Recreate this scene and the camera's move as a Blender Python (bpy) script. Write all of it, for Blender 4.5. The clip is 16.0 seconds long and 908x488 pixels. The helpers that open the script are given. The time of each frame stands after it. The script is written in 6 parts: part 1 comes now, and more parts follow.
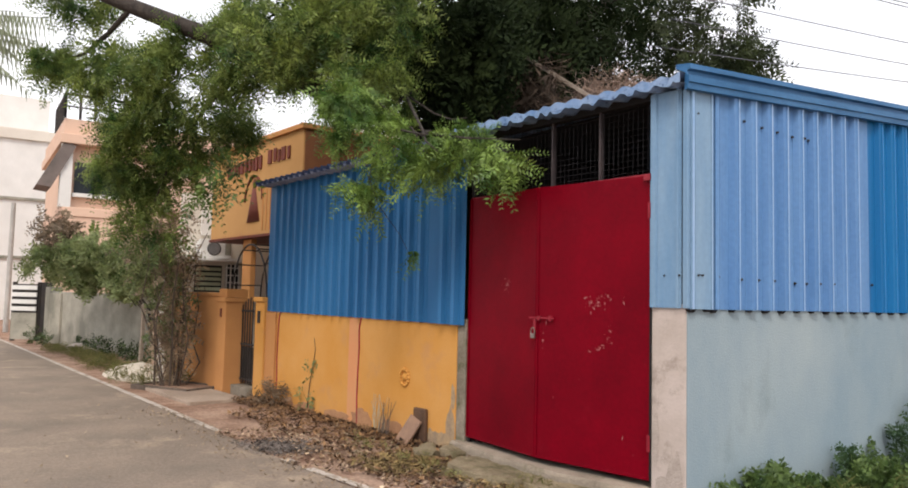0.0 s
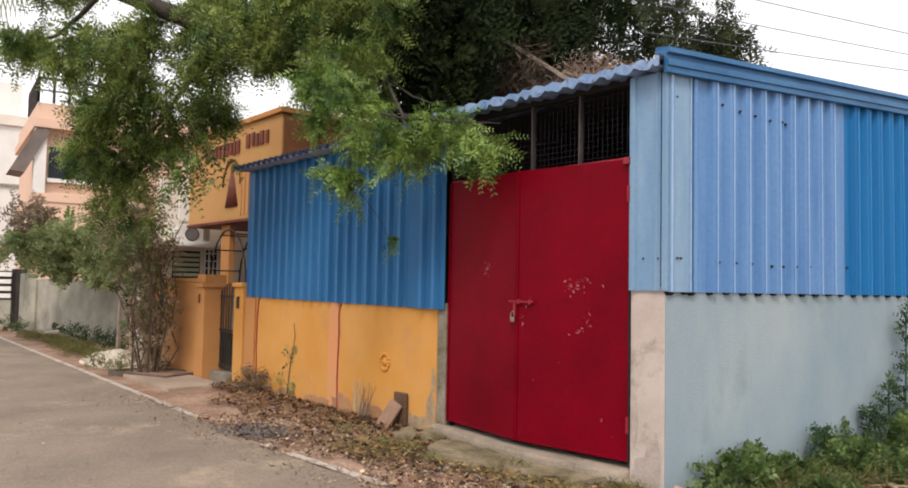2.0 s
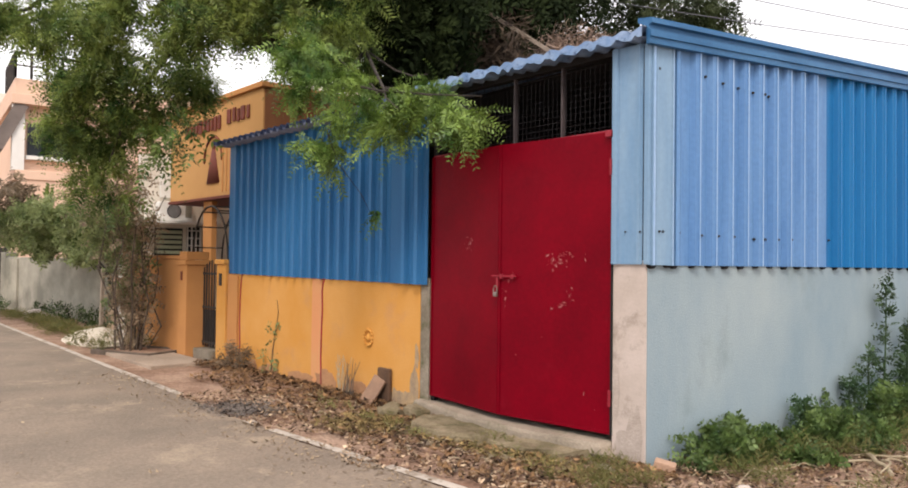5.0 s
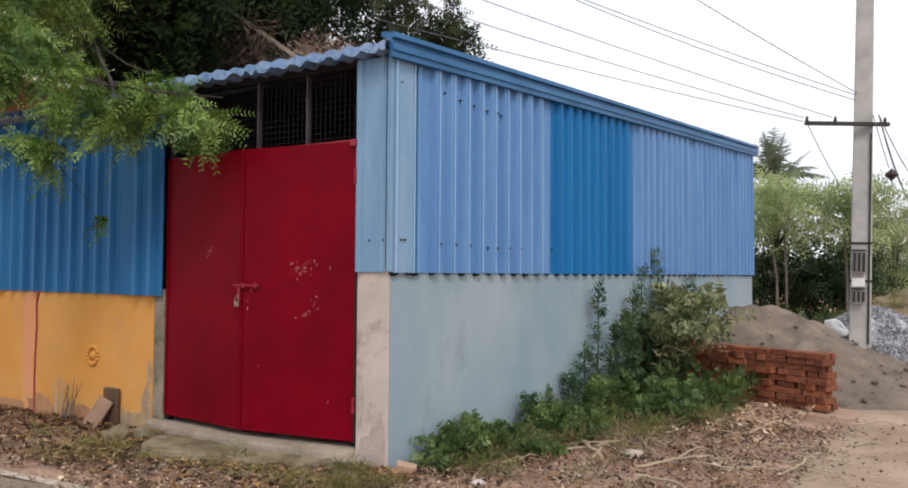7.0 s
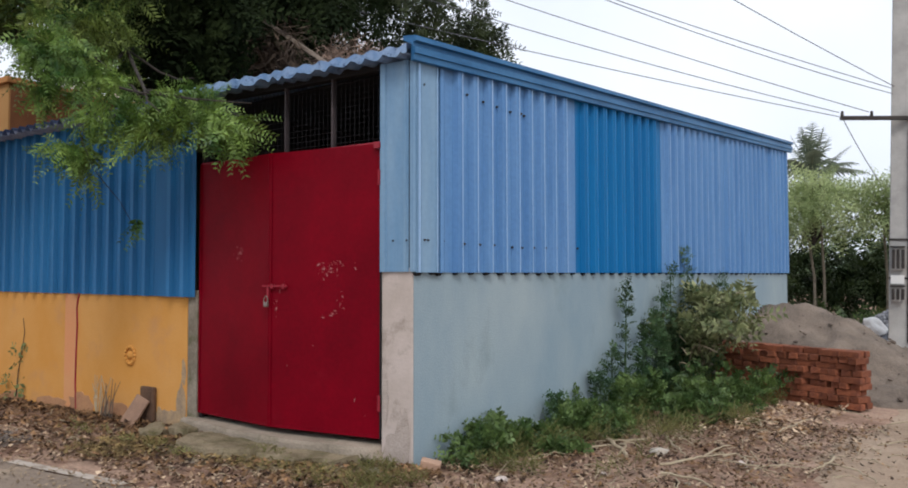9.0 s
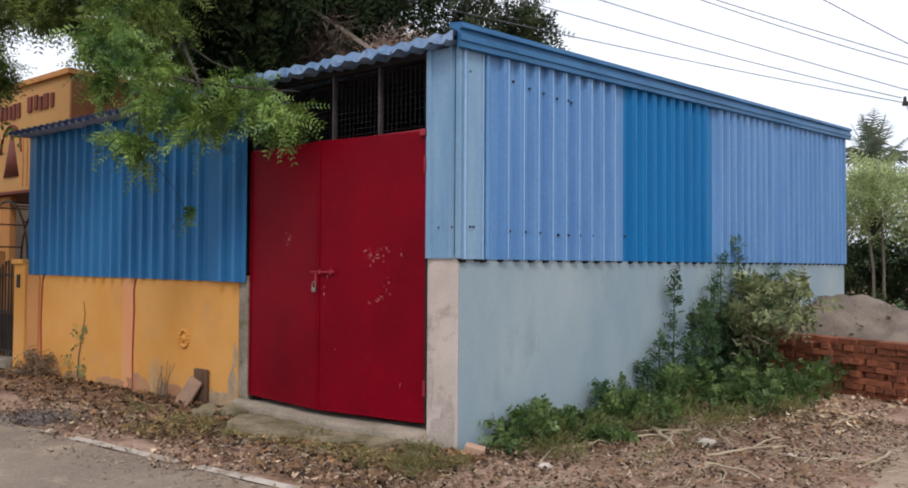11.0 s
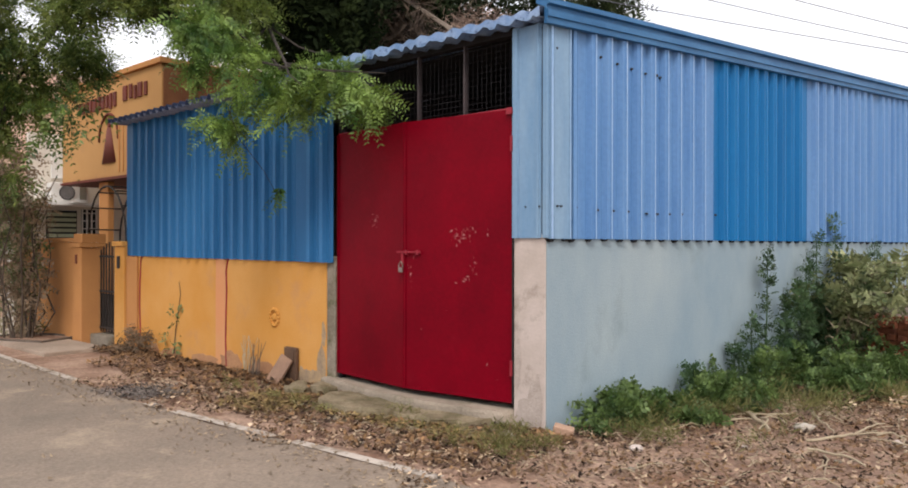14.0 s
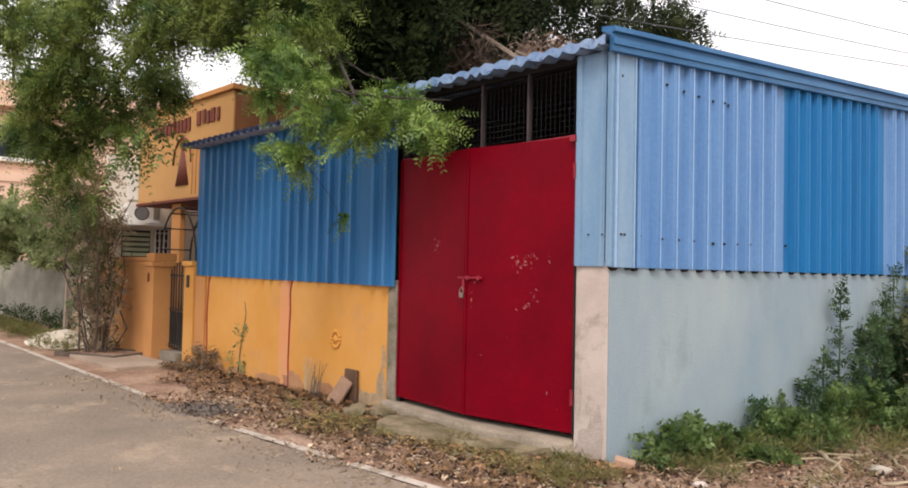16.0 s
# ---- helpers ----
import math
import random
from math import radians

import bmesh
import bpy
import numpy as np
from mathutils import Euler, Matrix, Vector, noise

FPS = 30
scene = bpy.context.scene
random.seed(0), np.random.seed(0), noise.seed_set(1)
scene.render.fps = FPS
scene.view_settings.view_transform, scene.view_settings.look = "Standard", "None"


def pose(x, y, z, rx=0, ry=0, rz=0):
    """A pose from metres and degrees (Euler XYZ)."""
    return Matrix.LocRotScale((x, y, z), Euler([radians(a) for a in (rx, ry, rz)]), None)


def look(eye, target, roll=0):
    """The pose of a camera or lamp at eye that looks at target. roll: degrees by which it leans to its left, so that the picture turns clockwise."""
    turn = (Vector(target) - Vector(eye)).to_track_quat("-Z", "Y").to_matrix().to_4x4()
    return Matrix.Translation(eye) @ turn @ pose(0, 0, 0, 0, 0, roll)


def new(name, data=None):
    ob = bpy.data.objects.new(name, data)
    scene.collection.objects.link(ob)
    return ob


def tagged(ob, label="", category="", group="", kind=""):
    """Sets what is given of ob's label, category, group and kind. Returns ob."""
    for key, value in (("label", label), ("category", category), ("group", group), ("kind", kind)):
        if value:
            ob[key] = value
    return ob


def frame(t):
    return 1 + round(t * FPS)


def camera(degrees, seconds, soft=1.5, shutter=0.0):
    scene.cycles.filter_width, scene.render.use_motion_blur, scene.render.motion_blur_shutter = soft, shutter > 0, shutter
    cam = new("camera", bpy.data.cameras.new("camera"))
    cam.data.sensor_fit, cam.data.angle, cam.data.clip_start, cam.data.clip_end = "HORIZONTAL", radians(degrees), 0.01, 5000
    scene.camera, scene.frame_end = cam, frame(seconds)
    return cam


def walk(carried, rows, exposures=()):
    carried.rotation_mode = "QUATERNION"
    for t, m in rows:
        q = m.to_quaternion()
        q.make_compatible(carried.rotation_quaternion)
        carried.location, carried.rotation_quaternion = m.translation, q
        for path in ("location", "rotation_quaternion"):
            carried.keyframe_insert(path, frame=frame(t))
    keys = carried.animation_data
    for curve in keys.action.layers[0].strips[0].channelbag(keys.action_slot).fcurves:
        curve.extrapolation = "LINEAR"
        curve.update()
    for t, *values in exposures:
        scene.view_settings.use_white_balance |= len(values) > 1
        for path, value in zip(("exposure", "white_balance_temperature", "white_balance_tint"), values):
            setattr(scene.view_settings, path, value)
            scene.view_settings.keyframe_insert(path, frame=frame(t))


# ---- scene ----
cam = camera(61.4, 16.0, soft=1.85)
# seconds, eye x y z, yaw, pitch, roll
PATH = [
    (0.0, 3.755, -4.418, 1.496, 57.28, 4.06, -1.33),
    (0.5, 3.756, -4.409, 1.500, 56.59, 3.71, -1.58),
    (1.0, 3.759, -4.413, 1.493, 55.66, 4.65, -2.01),
    (1.5, 3.756, -4.423, 1.489, 55.78, 4.14, -1.62),
    (2.0, 3.745, -4.403, 1.482, 55.84, 3.02, -1.11),
    (2.5, 3.740, -4.387, 1.478, 54.86, 2.20, -0.75),
    (3.0, 3.734, -4.378, 1.482, 54.18, 2.02, -0.27),
    (3.5, 3.730, -4.375, 1.478, 53.84, 1.58, -0.27),
    (5.8, 3.729, -4.331, 1.461, 55.22, 1.19, -0.94),
    (6.0, 3.712, -4.330, 1.454, 53.97, 1.60, -0.96),
    (6.5, 3.725, -4.339, 1.453, 44.67, 1.96, -0.64),
    (7.0, 3.755, -4.296, 1.455, 36.40, 2.20, -0.36),
    (7.5, 3.783, -4.263, 1.449, 34.44, 2.16, -0.08),
    (8.0, 3.809, -4.258, 1.445, 33.92, 2.09, 0.52),
    (8.5, 3.843, -4.285, 1.441, 35.76, 2.41, 0.40),
    (9.0, 3.879, -4.291, 1.442, 39.12, 2.28, 0.08),
    (9.5, 3.887, -4.283, 1.428, 40.66, 1.84, 0.07),
    (9.7, 3.915, -4.276, 1.427, 41.34, 1.77, 0.01),
    (11.8, 3.901, -4.292, 1.412, 43.15, 1.60, -0.32),
    (12.0, 3.900, -4.293, 1.410, 43.45, 1.70, -0.30),
    (12.5, 3.891, -4.307, 1.419, 44.92, 1.85, -0.16),
    (13.0, 3.870, -4.310, 1.418, 45.39, 1.08, 0.42),
    (13.5, 3.836, -4.332, 1.421, 47.46, 0.14, 0.15),
    (14.0, 3.825, -4.345, 1.409, 48.27, 0.07, -0.11),
    (14.5, 3.816, -4.344, 1.418, 48.63, 0.11, -0.50),
    (15.0, 3.810, -4.348, 1.419, 50.35, 1.00, -0.66),
    (15.5, 3.808, -4.352, 1.417, 51.17, 1.86, -1.10),
    (16.0, 3.825, -4.359, 1.419, 52.75, 1.87, -1.23),
]
walk(cam, [(t, pose(x, y, z, 90 + p, r, w)) for t, x, y, z, w, p, r in PATH],
     exposures=[(0, 0.50, 6800, 13), (3.5, 0.63, 7050, 14), (6.1, 0.74, 7000, 14), (6.6, 0.66, 6900, 14), (7.3, 0.06, 6400, 11), (8.2, -0.08, 6250, 10), (9.4, 0.2, 6300, 11), (12.5, 0.26, 6450, 12), (14.5, 0.58, 6850, 14), (16, 0.64, 7000, 15)])

# ---- world and light: bright overcast ----
world = bpy.data.worlds.new("sky")
scene.world = world
world.use_nodes = True
wn, wl = world.node_tree.nodes, world.node_tree.links
wn.clear()
SUN_EL, SUN_AZ = radians(50), radians(131)
sky = wn.new("ShaderNodeTexSky")
sky.sky_type, sky.sun_disc = "NISHITA", False
sky.sun_elevation, sky.sun_rotation = SUN_EL, SUN_AZ
sky.dust_density, sky.air_density = 6.0, 1.0
cloud_at = wn.new("ShaderNodeTexCoord")
cloud = wn.new("ShaderNodeTexNoise")
cloud.inputs["Scale"].default_value, cloud.inputs["Detail"].default_value = 2.2, 6
wl.new(cloud_at.outputs["Generated"], cloud.inputs["Vector"])
cloud_ramp = wn.new("ShaderNodeValToRGB")
cloud_ramp.color_ramp.elements[0].position, cloud_ramp.color_ramp.elements[0].color = 0.3, (9.0, 9.6, 10.8, 1)
cloud_ramp.color_ramp.elements[1].position, cloud_ramp.color_ramp.elements[1].color = 0.62, (11.0, 11.3, 11.8, 1)
wl.new(cloud.outputs["Fac"], cloud_ramp.inputs["Fac"])
veil = wn.new("ShaderNodeMixRGB")
veil.inputs["Fac"].default_value = 0.85
wl.new(sky.outputs["Color"], veil.inputs["Color1"])
wl.new(cloud_ramp.outputs["Color"], veil.inputs["Color2"])
back = wn.new("ShaderNodeBackground")
back.inputs["Strength"].default_value = 0.1
wl.new(veil.outputs["Color"], back.inputs["Color"])
wo = wn.new("ShaderNodeOutputWorld")
wl.new(back.outputs["Background"], wo.inputs["Surface"])
sun = new("sun", bpy.data.lights.new("sun", "SUN"))
sun.data.energy, sun.data.angle, sun.data.color = 1.35, radians(16), (1.0, 0.95, 0.88)
sun.matrix_world = look((10 * math.sin(SUN_AZ) * math.cos(SUN_EL), 10 * math.cos(SUN_AZ) * math.cos(SUN_EL), 10 * math.sin(SUN_EL)), (0, 0, 0))


# ---- materials ----
def mat(name, col, col2=None, scale=1.5, fine=40.0, rough=0.7, metal=0.0, bump=0.15, amount=1.0, grain=0.18, vary=0.0,
        stretch=(1, 1, 1), lo=0.35, hi=0.65, back_light=0.0, spec=0.3, stain=None):
    """Two-scale procedural surface: large patches from col to col2, fine grain in value and relief; vary: change from object to object;
    stain: colour, size, threshold and strength of irregular blotches."""
    m = bpy.data.materials.new(name)
    m.use_nodes = True
    n, l = m.node_tree.nodes, m.node_tree.links
    bsdf = n["Principled BSDF"]
    at = n.new("ShaderNodeTexCoord")
    mp = n.new("ShaderNodeMapping")
    mp.inputs["Scale"].default_value = stretch
    l.new(at.outputs["Object"], mp.inputs["Vector"])
    big = n.new("ShaderNodeTexNoise")
    big.inputs["Scale"].default_value, big.inputs["Detail"].default_value, big.inputs["Roughness"].default_value = scale, 7, 0.62
    l.new(mp.outputs["Vector"], big.inputs["Vector"])
    ramp = n.new("ShaderNodeValToRGB")
    ramp.color_ramp.elements[0].position, ramp.color_ramp.elements[1].position = lo, hi
    ramp.color_ramp.elements[0].color = (*col, 1)
    c2 = col2 or col
    ramp.color_ramp.elements[1].color = (*[a + (b - a) * amount for a, b in zip(col, c2)], 1)
    l.new(big.outputs["Fac"], ramp.inputs["Fac"])
    tint = ramp.outputs["Color"]
    if stain:
        sn = n.new("ShaderNodeTexNoise")
        sn.inputs["Scale"].default_value, sn.inputs["Detail"].default_value, sn.inputs["Roughness"].default_value = stain[1], 8, 0.7
        l.new(mp.outputs["Vector"], sn.inputs["Vector"])
        sr = n.new("ShaderNodeMapRange")
        sr.inputs["From Min"].default_value, sr.inputs["From Max"].default_value, sr.inputs["To Max"].default_value = stain[2], stain[2] + 0.12, stain[3]
        l.new(sn.outputs["Fac"], sr.inputs["Value"])
        sm = n.new("ShaderNodeMixRGB")
        l.new(sr.outputs["Result"], sm.inputs["Fac"])
        l.new(tint, sm.inputs["Color1"])
        sm.inputs["Color2"].default_value = (*stain[0], 1)
        tint = sm.outputs["Color"]
    small = n.new("ShaderNodeTexNoise")
    small.inputs["Scale"].default_value, small.inputs["Detail"].default_value = fine, 4
    l.new(at.outputs["Object"], small.inputs["Vector"])
    val = n.new("ShaderNodeMapRange")
    val.inputs["To Min"].default_value, val.inputs["To Max"].default_value = 1 - grain, 1 + grain
    l.new(small.outputs["Fac"], val.inputs["Value"])
    tone = val.outputs["Result"]
    if vary:
        info = n.new("ShaderNodeObjectInfo")
        isl = n.new("ShaderNodeNewGeometry")
        add = n.new("ShaderNodeMath")
        l.new(info.outputs["Random"], add.inputs[0])
        l.new(isl.outputs["Random Per Island"], add.inputs[1])
        rng = n.new("ShaderNodeMapRange")
        rng.inputs["From Max"].default_value = 2.0
        rng.inputs["To Min"].default_value, rng.inputs["To Max"].default_value = 1 - vary, 1 + vary
        l.new(add.outputs[0], rng.inputs["Value"])
        mul = n.new("ShaderNodeMath")
        mul.operation = "MULTIPLY"
        l.new(tone, mul.inputs[0])
        l.new(rng.outputs["Result"], mul.inputs[1])
        tone = mul.outputs[0]
    hsv = n.new("ShaderNodeHueSaturation")
    l.new(tint, hsv.inputs["Color"])
    l.new(tone, hsv.inputs["Value"])
    l.new(hsv.outputs["Color"], bsdf.inputs["Base Color"])
    bsdf.inputs["Roughness"].default_value, bsdf.inputs["Metallic"].default_value = rough, metal
    bsdf.inputs["Specular IOR Level"].default_value = spec
    if bump:
        b = n.new("ShaderNodeBump")
        b.inputs["Strength"].default_value, b.inputs["Distance"].default_value = bump, 0.02
        l.new(small.outputs["Fac"], b.inputs["Height"])
        l.new(b.outputs["Normal"], bsdf.inputs["Normal"])
    if back_light:
        tr = n.new("ShaderNodeBsdfTranslucent")
        l.new(hsv.outputs["Color"], tr.inputs["Color"])
        mx = n.new("ShaderNodeMixShader")
        mx.inputs["Fac"].default_value = back_light
        l.new(bsdf.outputs["BSDF"], mx.inputs[1])
        l.new(tr.outputs["BSDF"], mx.inputs[2])
        l.new(mx.outputs["Shader"], n["Material Output"].inputs["Surface"])
    return m


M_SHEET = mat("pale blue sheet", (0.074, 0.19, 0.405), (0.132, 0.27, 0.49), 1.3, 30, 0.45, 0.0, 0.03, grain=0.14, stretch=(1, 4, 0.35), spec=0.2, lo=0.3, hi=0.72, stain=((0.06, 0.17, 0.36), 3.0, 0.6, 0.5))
# Paler rib crests: light catching each rib, painted as a second colour.
M_SHEET_LIT = mat("pale blue rib highlight", (0.31, 0.44, 0.63), (0.20, 0.345, 0.56), 2.0, 30, 0.45, 0.0, 0.03, grain=0.14, stretch=(1, 4, 0.6), spec=0.3)
M_DEEP_LIT = mat("deep blue rib highlight", (0.03, 0.20, 0.47), (0.015, 0.16, 0.42), 2.0, 30, 0.45, 0.0, 0.03, grain=0.10, stretch=(1, 4, 0.6), spec=0.3)
M_FRONT_LIT = mat("mid blue rib highlight", (0.022, 0.135, 0.31), (0.032, 0.155, 0.345), 2.0, 30, 0.45, 0.0, 0.03, grain=0.10, stretch=(3, 3, 0.6), spec=0.2)
M_SHEET_DARK = mat("deep blue sheet", (0.004, 0.117, 0.312), (0.006, 0.147, 0.37), 1.2, 30, 0.45, 0.0, 0.03, grain=0.07, stretch=(1, 3, 0.25), spec=0.15)
M_SHEET_PALE = mat("faded blue flashing", (0.215, 0.335, 0.46), (0.135, 0.26, 0.415), 1.8, 30, 0.45, 0.0, 0.03, grain=0.10, stretch=(3, 3, 0.5), spec=0.2, lo=0.3, hi=0.7)
M_SHEET_FRONT = mat("mid blue sheet", (0.015, 0.105, 0.255), (0.028, 0.145, 0.32), 0.9, 30, 0.45, 0.0, 0.03, grain=0.08, stretch=(2, 2, 0.3), spec=0.15)
M_FASCIA = mat("blue ridge flashing", (0.018, 0.095, 0.22), (0.045, 0.155, 0.32), 2.5, 30, 0.45, 0.0, 0.04, grain=0.16, spec=0.2, stretch=(1, 0.5, 3))
M_ROOF = mat("blue roof sheet", (0.11, 0.21, 0.39), (0.26, 0.365, 0.53), 5, 50, 0.55, 0.0, 0.2, grain=0.2, stain=((0.02, 0.05, 0.13), 13.0, 0.53, 0.9))
M_ROOF_PALE = mat("pale roof trough", (0.22, 0.25, 0.34), (0.12, 0.15, 0.24), 6, 50, 0.6, 0.0, 0.1, grain=0.2)
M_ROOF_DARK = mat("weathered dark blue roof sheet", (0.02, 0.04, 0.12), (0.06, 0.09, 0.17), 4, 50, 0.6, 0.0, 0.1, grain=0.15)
M_ORANGE = mat("orange limewash", (0.56, 0.265, 0.064), (0.60, 0.31, 0.098), 1.3, 60, 0.9, 0.0, 0.1, grain=0.09, spec=0.1, stain=((0.46, 0.245, 0.125), 1.8, 0.56, 0.45))
M_PARAPET = mat("faded orange house paint", (0.51, 0.29, 0.118), (0.46, 0.25, 0.10), 1.0, 60, 0.9, 0.0, 0.1, grain=0.08, spec=0.1, stain=((0.38, 0.22, 0.11), 1.8, 0.56, 0.6))
M_ORANGE_DEEP = mat("deep orange paint", (0.53, 0.255, 0.095), (0.47, 0.22, 0.085), 1.5, 60, 0.85, 0.0, 0.1, grain=0.08, spec=0.1)
M_PALE_WALL = mat("pale blue-green limewash", (0.215, 0.295, 0.348), (0.315, 0.378, 0.40), 1.0, 70, 0.92, 0.0, 0.2, grain=0.09, spec=0.1, lo=0.3, hi=0.7, stretch=(1, 1.1, 0.6), stain=((0.20, 0.255, 0.255), 1.6, 0.58, 0.5))
M_PLASTER = mat("bare pinkish plaster", (0.52, 0.445, 0.405), (0.38, 0.32, 0.275), 1.8, 40, 0.92, 0.0, 0.1, grain=0.08, spec=0.1, lo=0.4, hi=0.75, stain=((0.22, 0.18, 0.145), 2.2, 0.53, 0.8))
M_CONCRETE = mat("grey concrete", (0.17, 0.145, 0.11), (0.29, 0.25, 0.20), 3, 40, 0.95, 0.0, 0.6, grain=0.35, spec=0.1, stain=((0.09, 0.095, 0.045), 4.0, 0.52, 0.8))
M_RED = mat("red enamel", (0.182, 0.001, 0.009), (0.125, 0.001, 0.007), 1.4, 30, 0.42, 0.0, 0.04, grain=0.2, spec=0.06, stain=((0.20, 0.010, 0.020), 4.0, 0.60, 0.35))
M_RED_TRIM = mat("faded red enamel", (0.30, 0.02, 0.035), (0.20, 0.01, 0.02), 5, 50, 0.45, 0.0, 0.05, grain=0.1)
M_CHIP = mat("chipped primer", (0.44, 0.18, 0.18), (0.27, 0.045, 0.055), 30, 80, 0.8, 0.0, 0.1)
M_STEEL = mat("dull steel", (0.30, 0.27, 0.25), (0.16, 0.10, 0.07), 12, 80, 0.5, 0.7, 0.1)
# Near-black that stands in for deep shade inside and between parts.
M_DARK = mat("near-black shade", (0.012, 0.012, 0.014), (0.018, 0.016, 0.017), 2, 30, 0.9)
M_POST = mat("dusty dark post paint", (0.075, 0.06, 0.062), (0.05, 0.042, 0.045), 6, 60, 0.8, 0.0, 0.1)
M_WIRE_MESH = mat("dark wire mesh", (0.022, 0.02, 0.024), (0.014, 0.013, 0.014), 6, 60, 0.7, 0.0, 0)
M_ROAD = mat("worn asphalt", (0.27, 0.213, 0.165), (0.185, 0.15, 0.12), 0.9, 45, 0.93, 0.0, 0.5, grain=0.38, spec=0.15, lo=0.3, hi=0.7, stain=((0.36, 0.285, 0.21), 1.2, 0.54, 0.75))
M_LINE = mat("worn white road paint", (0.50, 0.44, 0.38), (0.37, 0.32, 0.27), 5, 90, 0.9, 0.0, 0.2, grain=0.25, stain=((0.25, 0.205, 0.16), 5.0, 0.50, 0.9))
M_DIRT = mat("brown dirt", (0.185, 0.105, 0.073), (0.42, 0.295, 0.22), 1.6, 30, 1.0, 0.0, 0.9, grain=0.6, spec=0.1, lo=0.3, hi=0.7, stain=((0.22, 0.115, 0.07), 1.1, 0.55, 0.6))
M_LITTER = mat("dry leaf litter", (0.035, 0.019, 0.013), (0.27, 0.155, 0.075), 9, 60, 0.95, 0.0, 0.1, vary=0.85, lo=0.4, hi=0.6)
M_NEEM = mat("fresh neem leaves", (0.022, 0.068, 0.013), (0.185, 0.27, 0.06), 3.2, 20, 0.45, 0.0, 0, grain=0.2, vary=0.8, back_light=0.2)
M_NEEM_FAR = mat("dusky green tree leaves", (0.022, 0.036, 0.014), (0.085, 0.11, 0.04), 2.0, 20, 0.55, 0.0, 0, grain=0.2, vary=0.55, back_light=0.25)
M_THICKET = mat("dark thicket leaves", (0.014, 0.028, 0.010), (0.06, 0.085, 0.03), 1.4, 20, 0.6, 0.0, 0, grain=0.2, vary=0.5, back_light=0.2)
# Darkened copy of the neem's leaf colour, for foliage in shade.
M_NEEM_DARK = mat("shade-dark tree leaves", (0.009, 0.017, 0.006), (0.023, 0.034, 0.010), 0.8, 20, 0.8, 0.0, 0, grain=0.2, vary=0.45, back_light=0.1, spec=0.1)
M_NEEM_MID = mat("mid green tree leaves", (0.05, 0.125, 0.026), (0.34, 0.43, 0.105), 3.0, 20, 0.5, 0.0, 0, grain=0.2, vary=0.75, back_light=0.4, lo=0.38, hi=0.58)
# Darker leaf green with the shade of inner foliage mixed in.
M_NEEM_SHADE = mat("shaded green tree leaves", (0.034, 0.082, 0.02), (0.24, 0.30, 0.08), 2.6, 20, 0.5, 0.0, 0, grain=0.2, vary=0.65, back_light=0.42)
M_HERB = mat("low weed leaves", (0.018, 0.044, 0.013), (0.115, 0.17, 0.05), 5, 20, 0.45, 0.0, 0, grain=0.2, vary=0.7, back_light=0.24)
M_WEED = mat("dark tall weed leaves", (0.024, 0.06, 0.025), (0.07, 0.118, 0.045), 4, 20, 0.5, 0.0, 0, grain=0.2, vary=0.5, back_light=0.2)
M_BUSH = mat("yellowish bush leaves", (0.09, 0.135, 0.045), (0.44, 0.45, 0.22), 4, 20, 0.55, 0.0, 0, grain=0.2, vary=0.7, back_light=0.3)
M_GREYLEAF = mat("dusty grey-green leaves", (0.14, 0.20, 0.075), (0.33, 0.37, 0.17), 2, 20, 0.6, 0.0, 0, grain=0.2, vary=0.65, back_light=0.4)
M_DRYLEAF = mat("dry brown leaves", (0.40, 0.31, 0.21), (0.20, 0.145, 0.10), 3, 20, 0.7, 0.0, 0, grain=0.2, vary=0.65, back_light=0.3)
M_GRASS = mat("dry green grass", (0.15, 0.165, 0.05), (0.24, 0.215, 0.085), 5, 20, 0.6, 0.0, 0, grain=0.2, vary=0.5, back_light=0.3)
M_PALM = mat("palm fronds", (0.17, 0.20, 0.13), (0.25, 0.28, 0.18), 2, 20, 0.6, 0.0, 0, vary=0.3, back_light=0.3)
M_BARK = mat("dark bark", (0.026, 0.022, 0.02), (0.06, 0.05, 0.042), 4, 30, 0.95, 0.0, 0.7, stretch=(3, 3, 0.6))
M_STEM = mat("brown shrub stem", (0.075, 0.058, 0.045), (0.13, 0.10, 0.08), 6, 40, 0.95, 0.0, 0.4)
M_TWIG = mat("dry twig", (0.30, 0.24, 0.16), (0.42, 0.35, 0.24), 6, 60, 0.9, 0.0, 0.3)
M_THATCH = mat("old thatch", (0.045, 0.033, 0.024), (0.10, 0.07, 0.05), 3, 30, 1.0, 0.0, 0.6, vary=0.4)
M_STRAW = mat("dry pinkish straw", (0.46, 0.34, 0.27), (0.28, 0.19, 0.14), 4, 30, 1.0, 0.0, 0.2, vary=0.4)
M_PLANK = mat("grey weathered board", (0.36, 0.30, 0.24), (0.25, 0.20, 0.16), 6, 40, 0.9, 0.0, 0.3)
M_BRICK = mat("fired red brick", (0.26, 0.088, 0.042), (0.13, 0.042, 0.026), 7, 60, 0.95, 0.0, 0.8, grain=0.45, vary=0.6, stain=((0.34, 0.17, 0.10), 6.0, 0.56, 0.6))
M_SAND = mat("grey-brown sand", (0.215, 0.17, 0.135), (0.125, 0.10, 0.08), 3.0, 50, 1.0, 0.0, 0.9, grain=0.4)
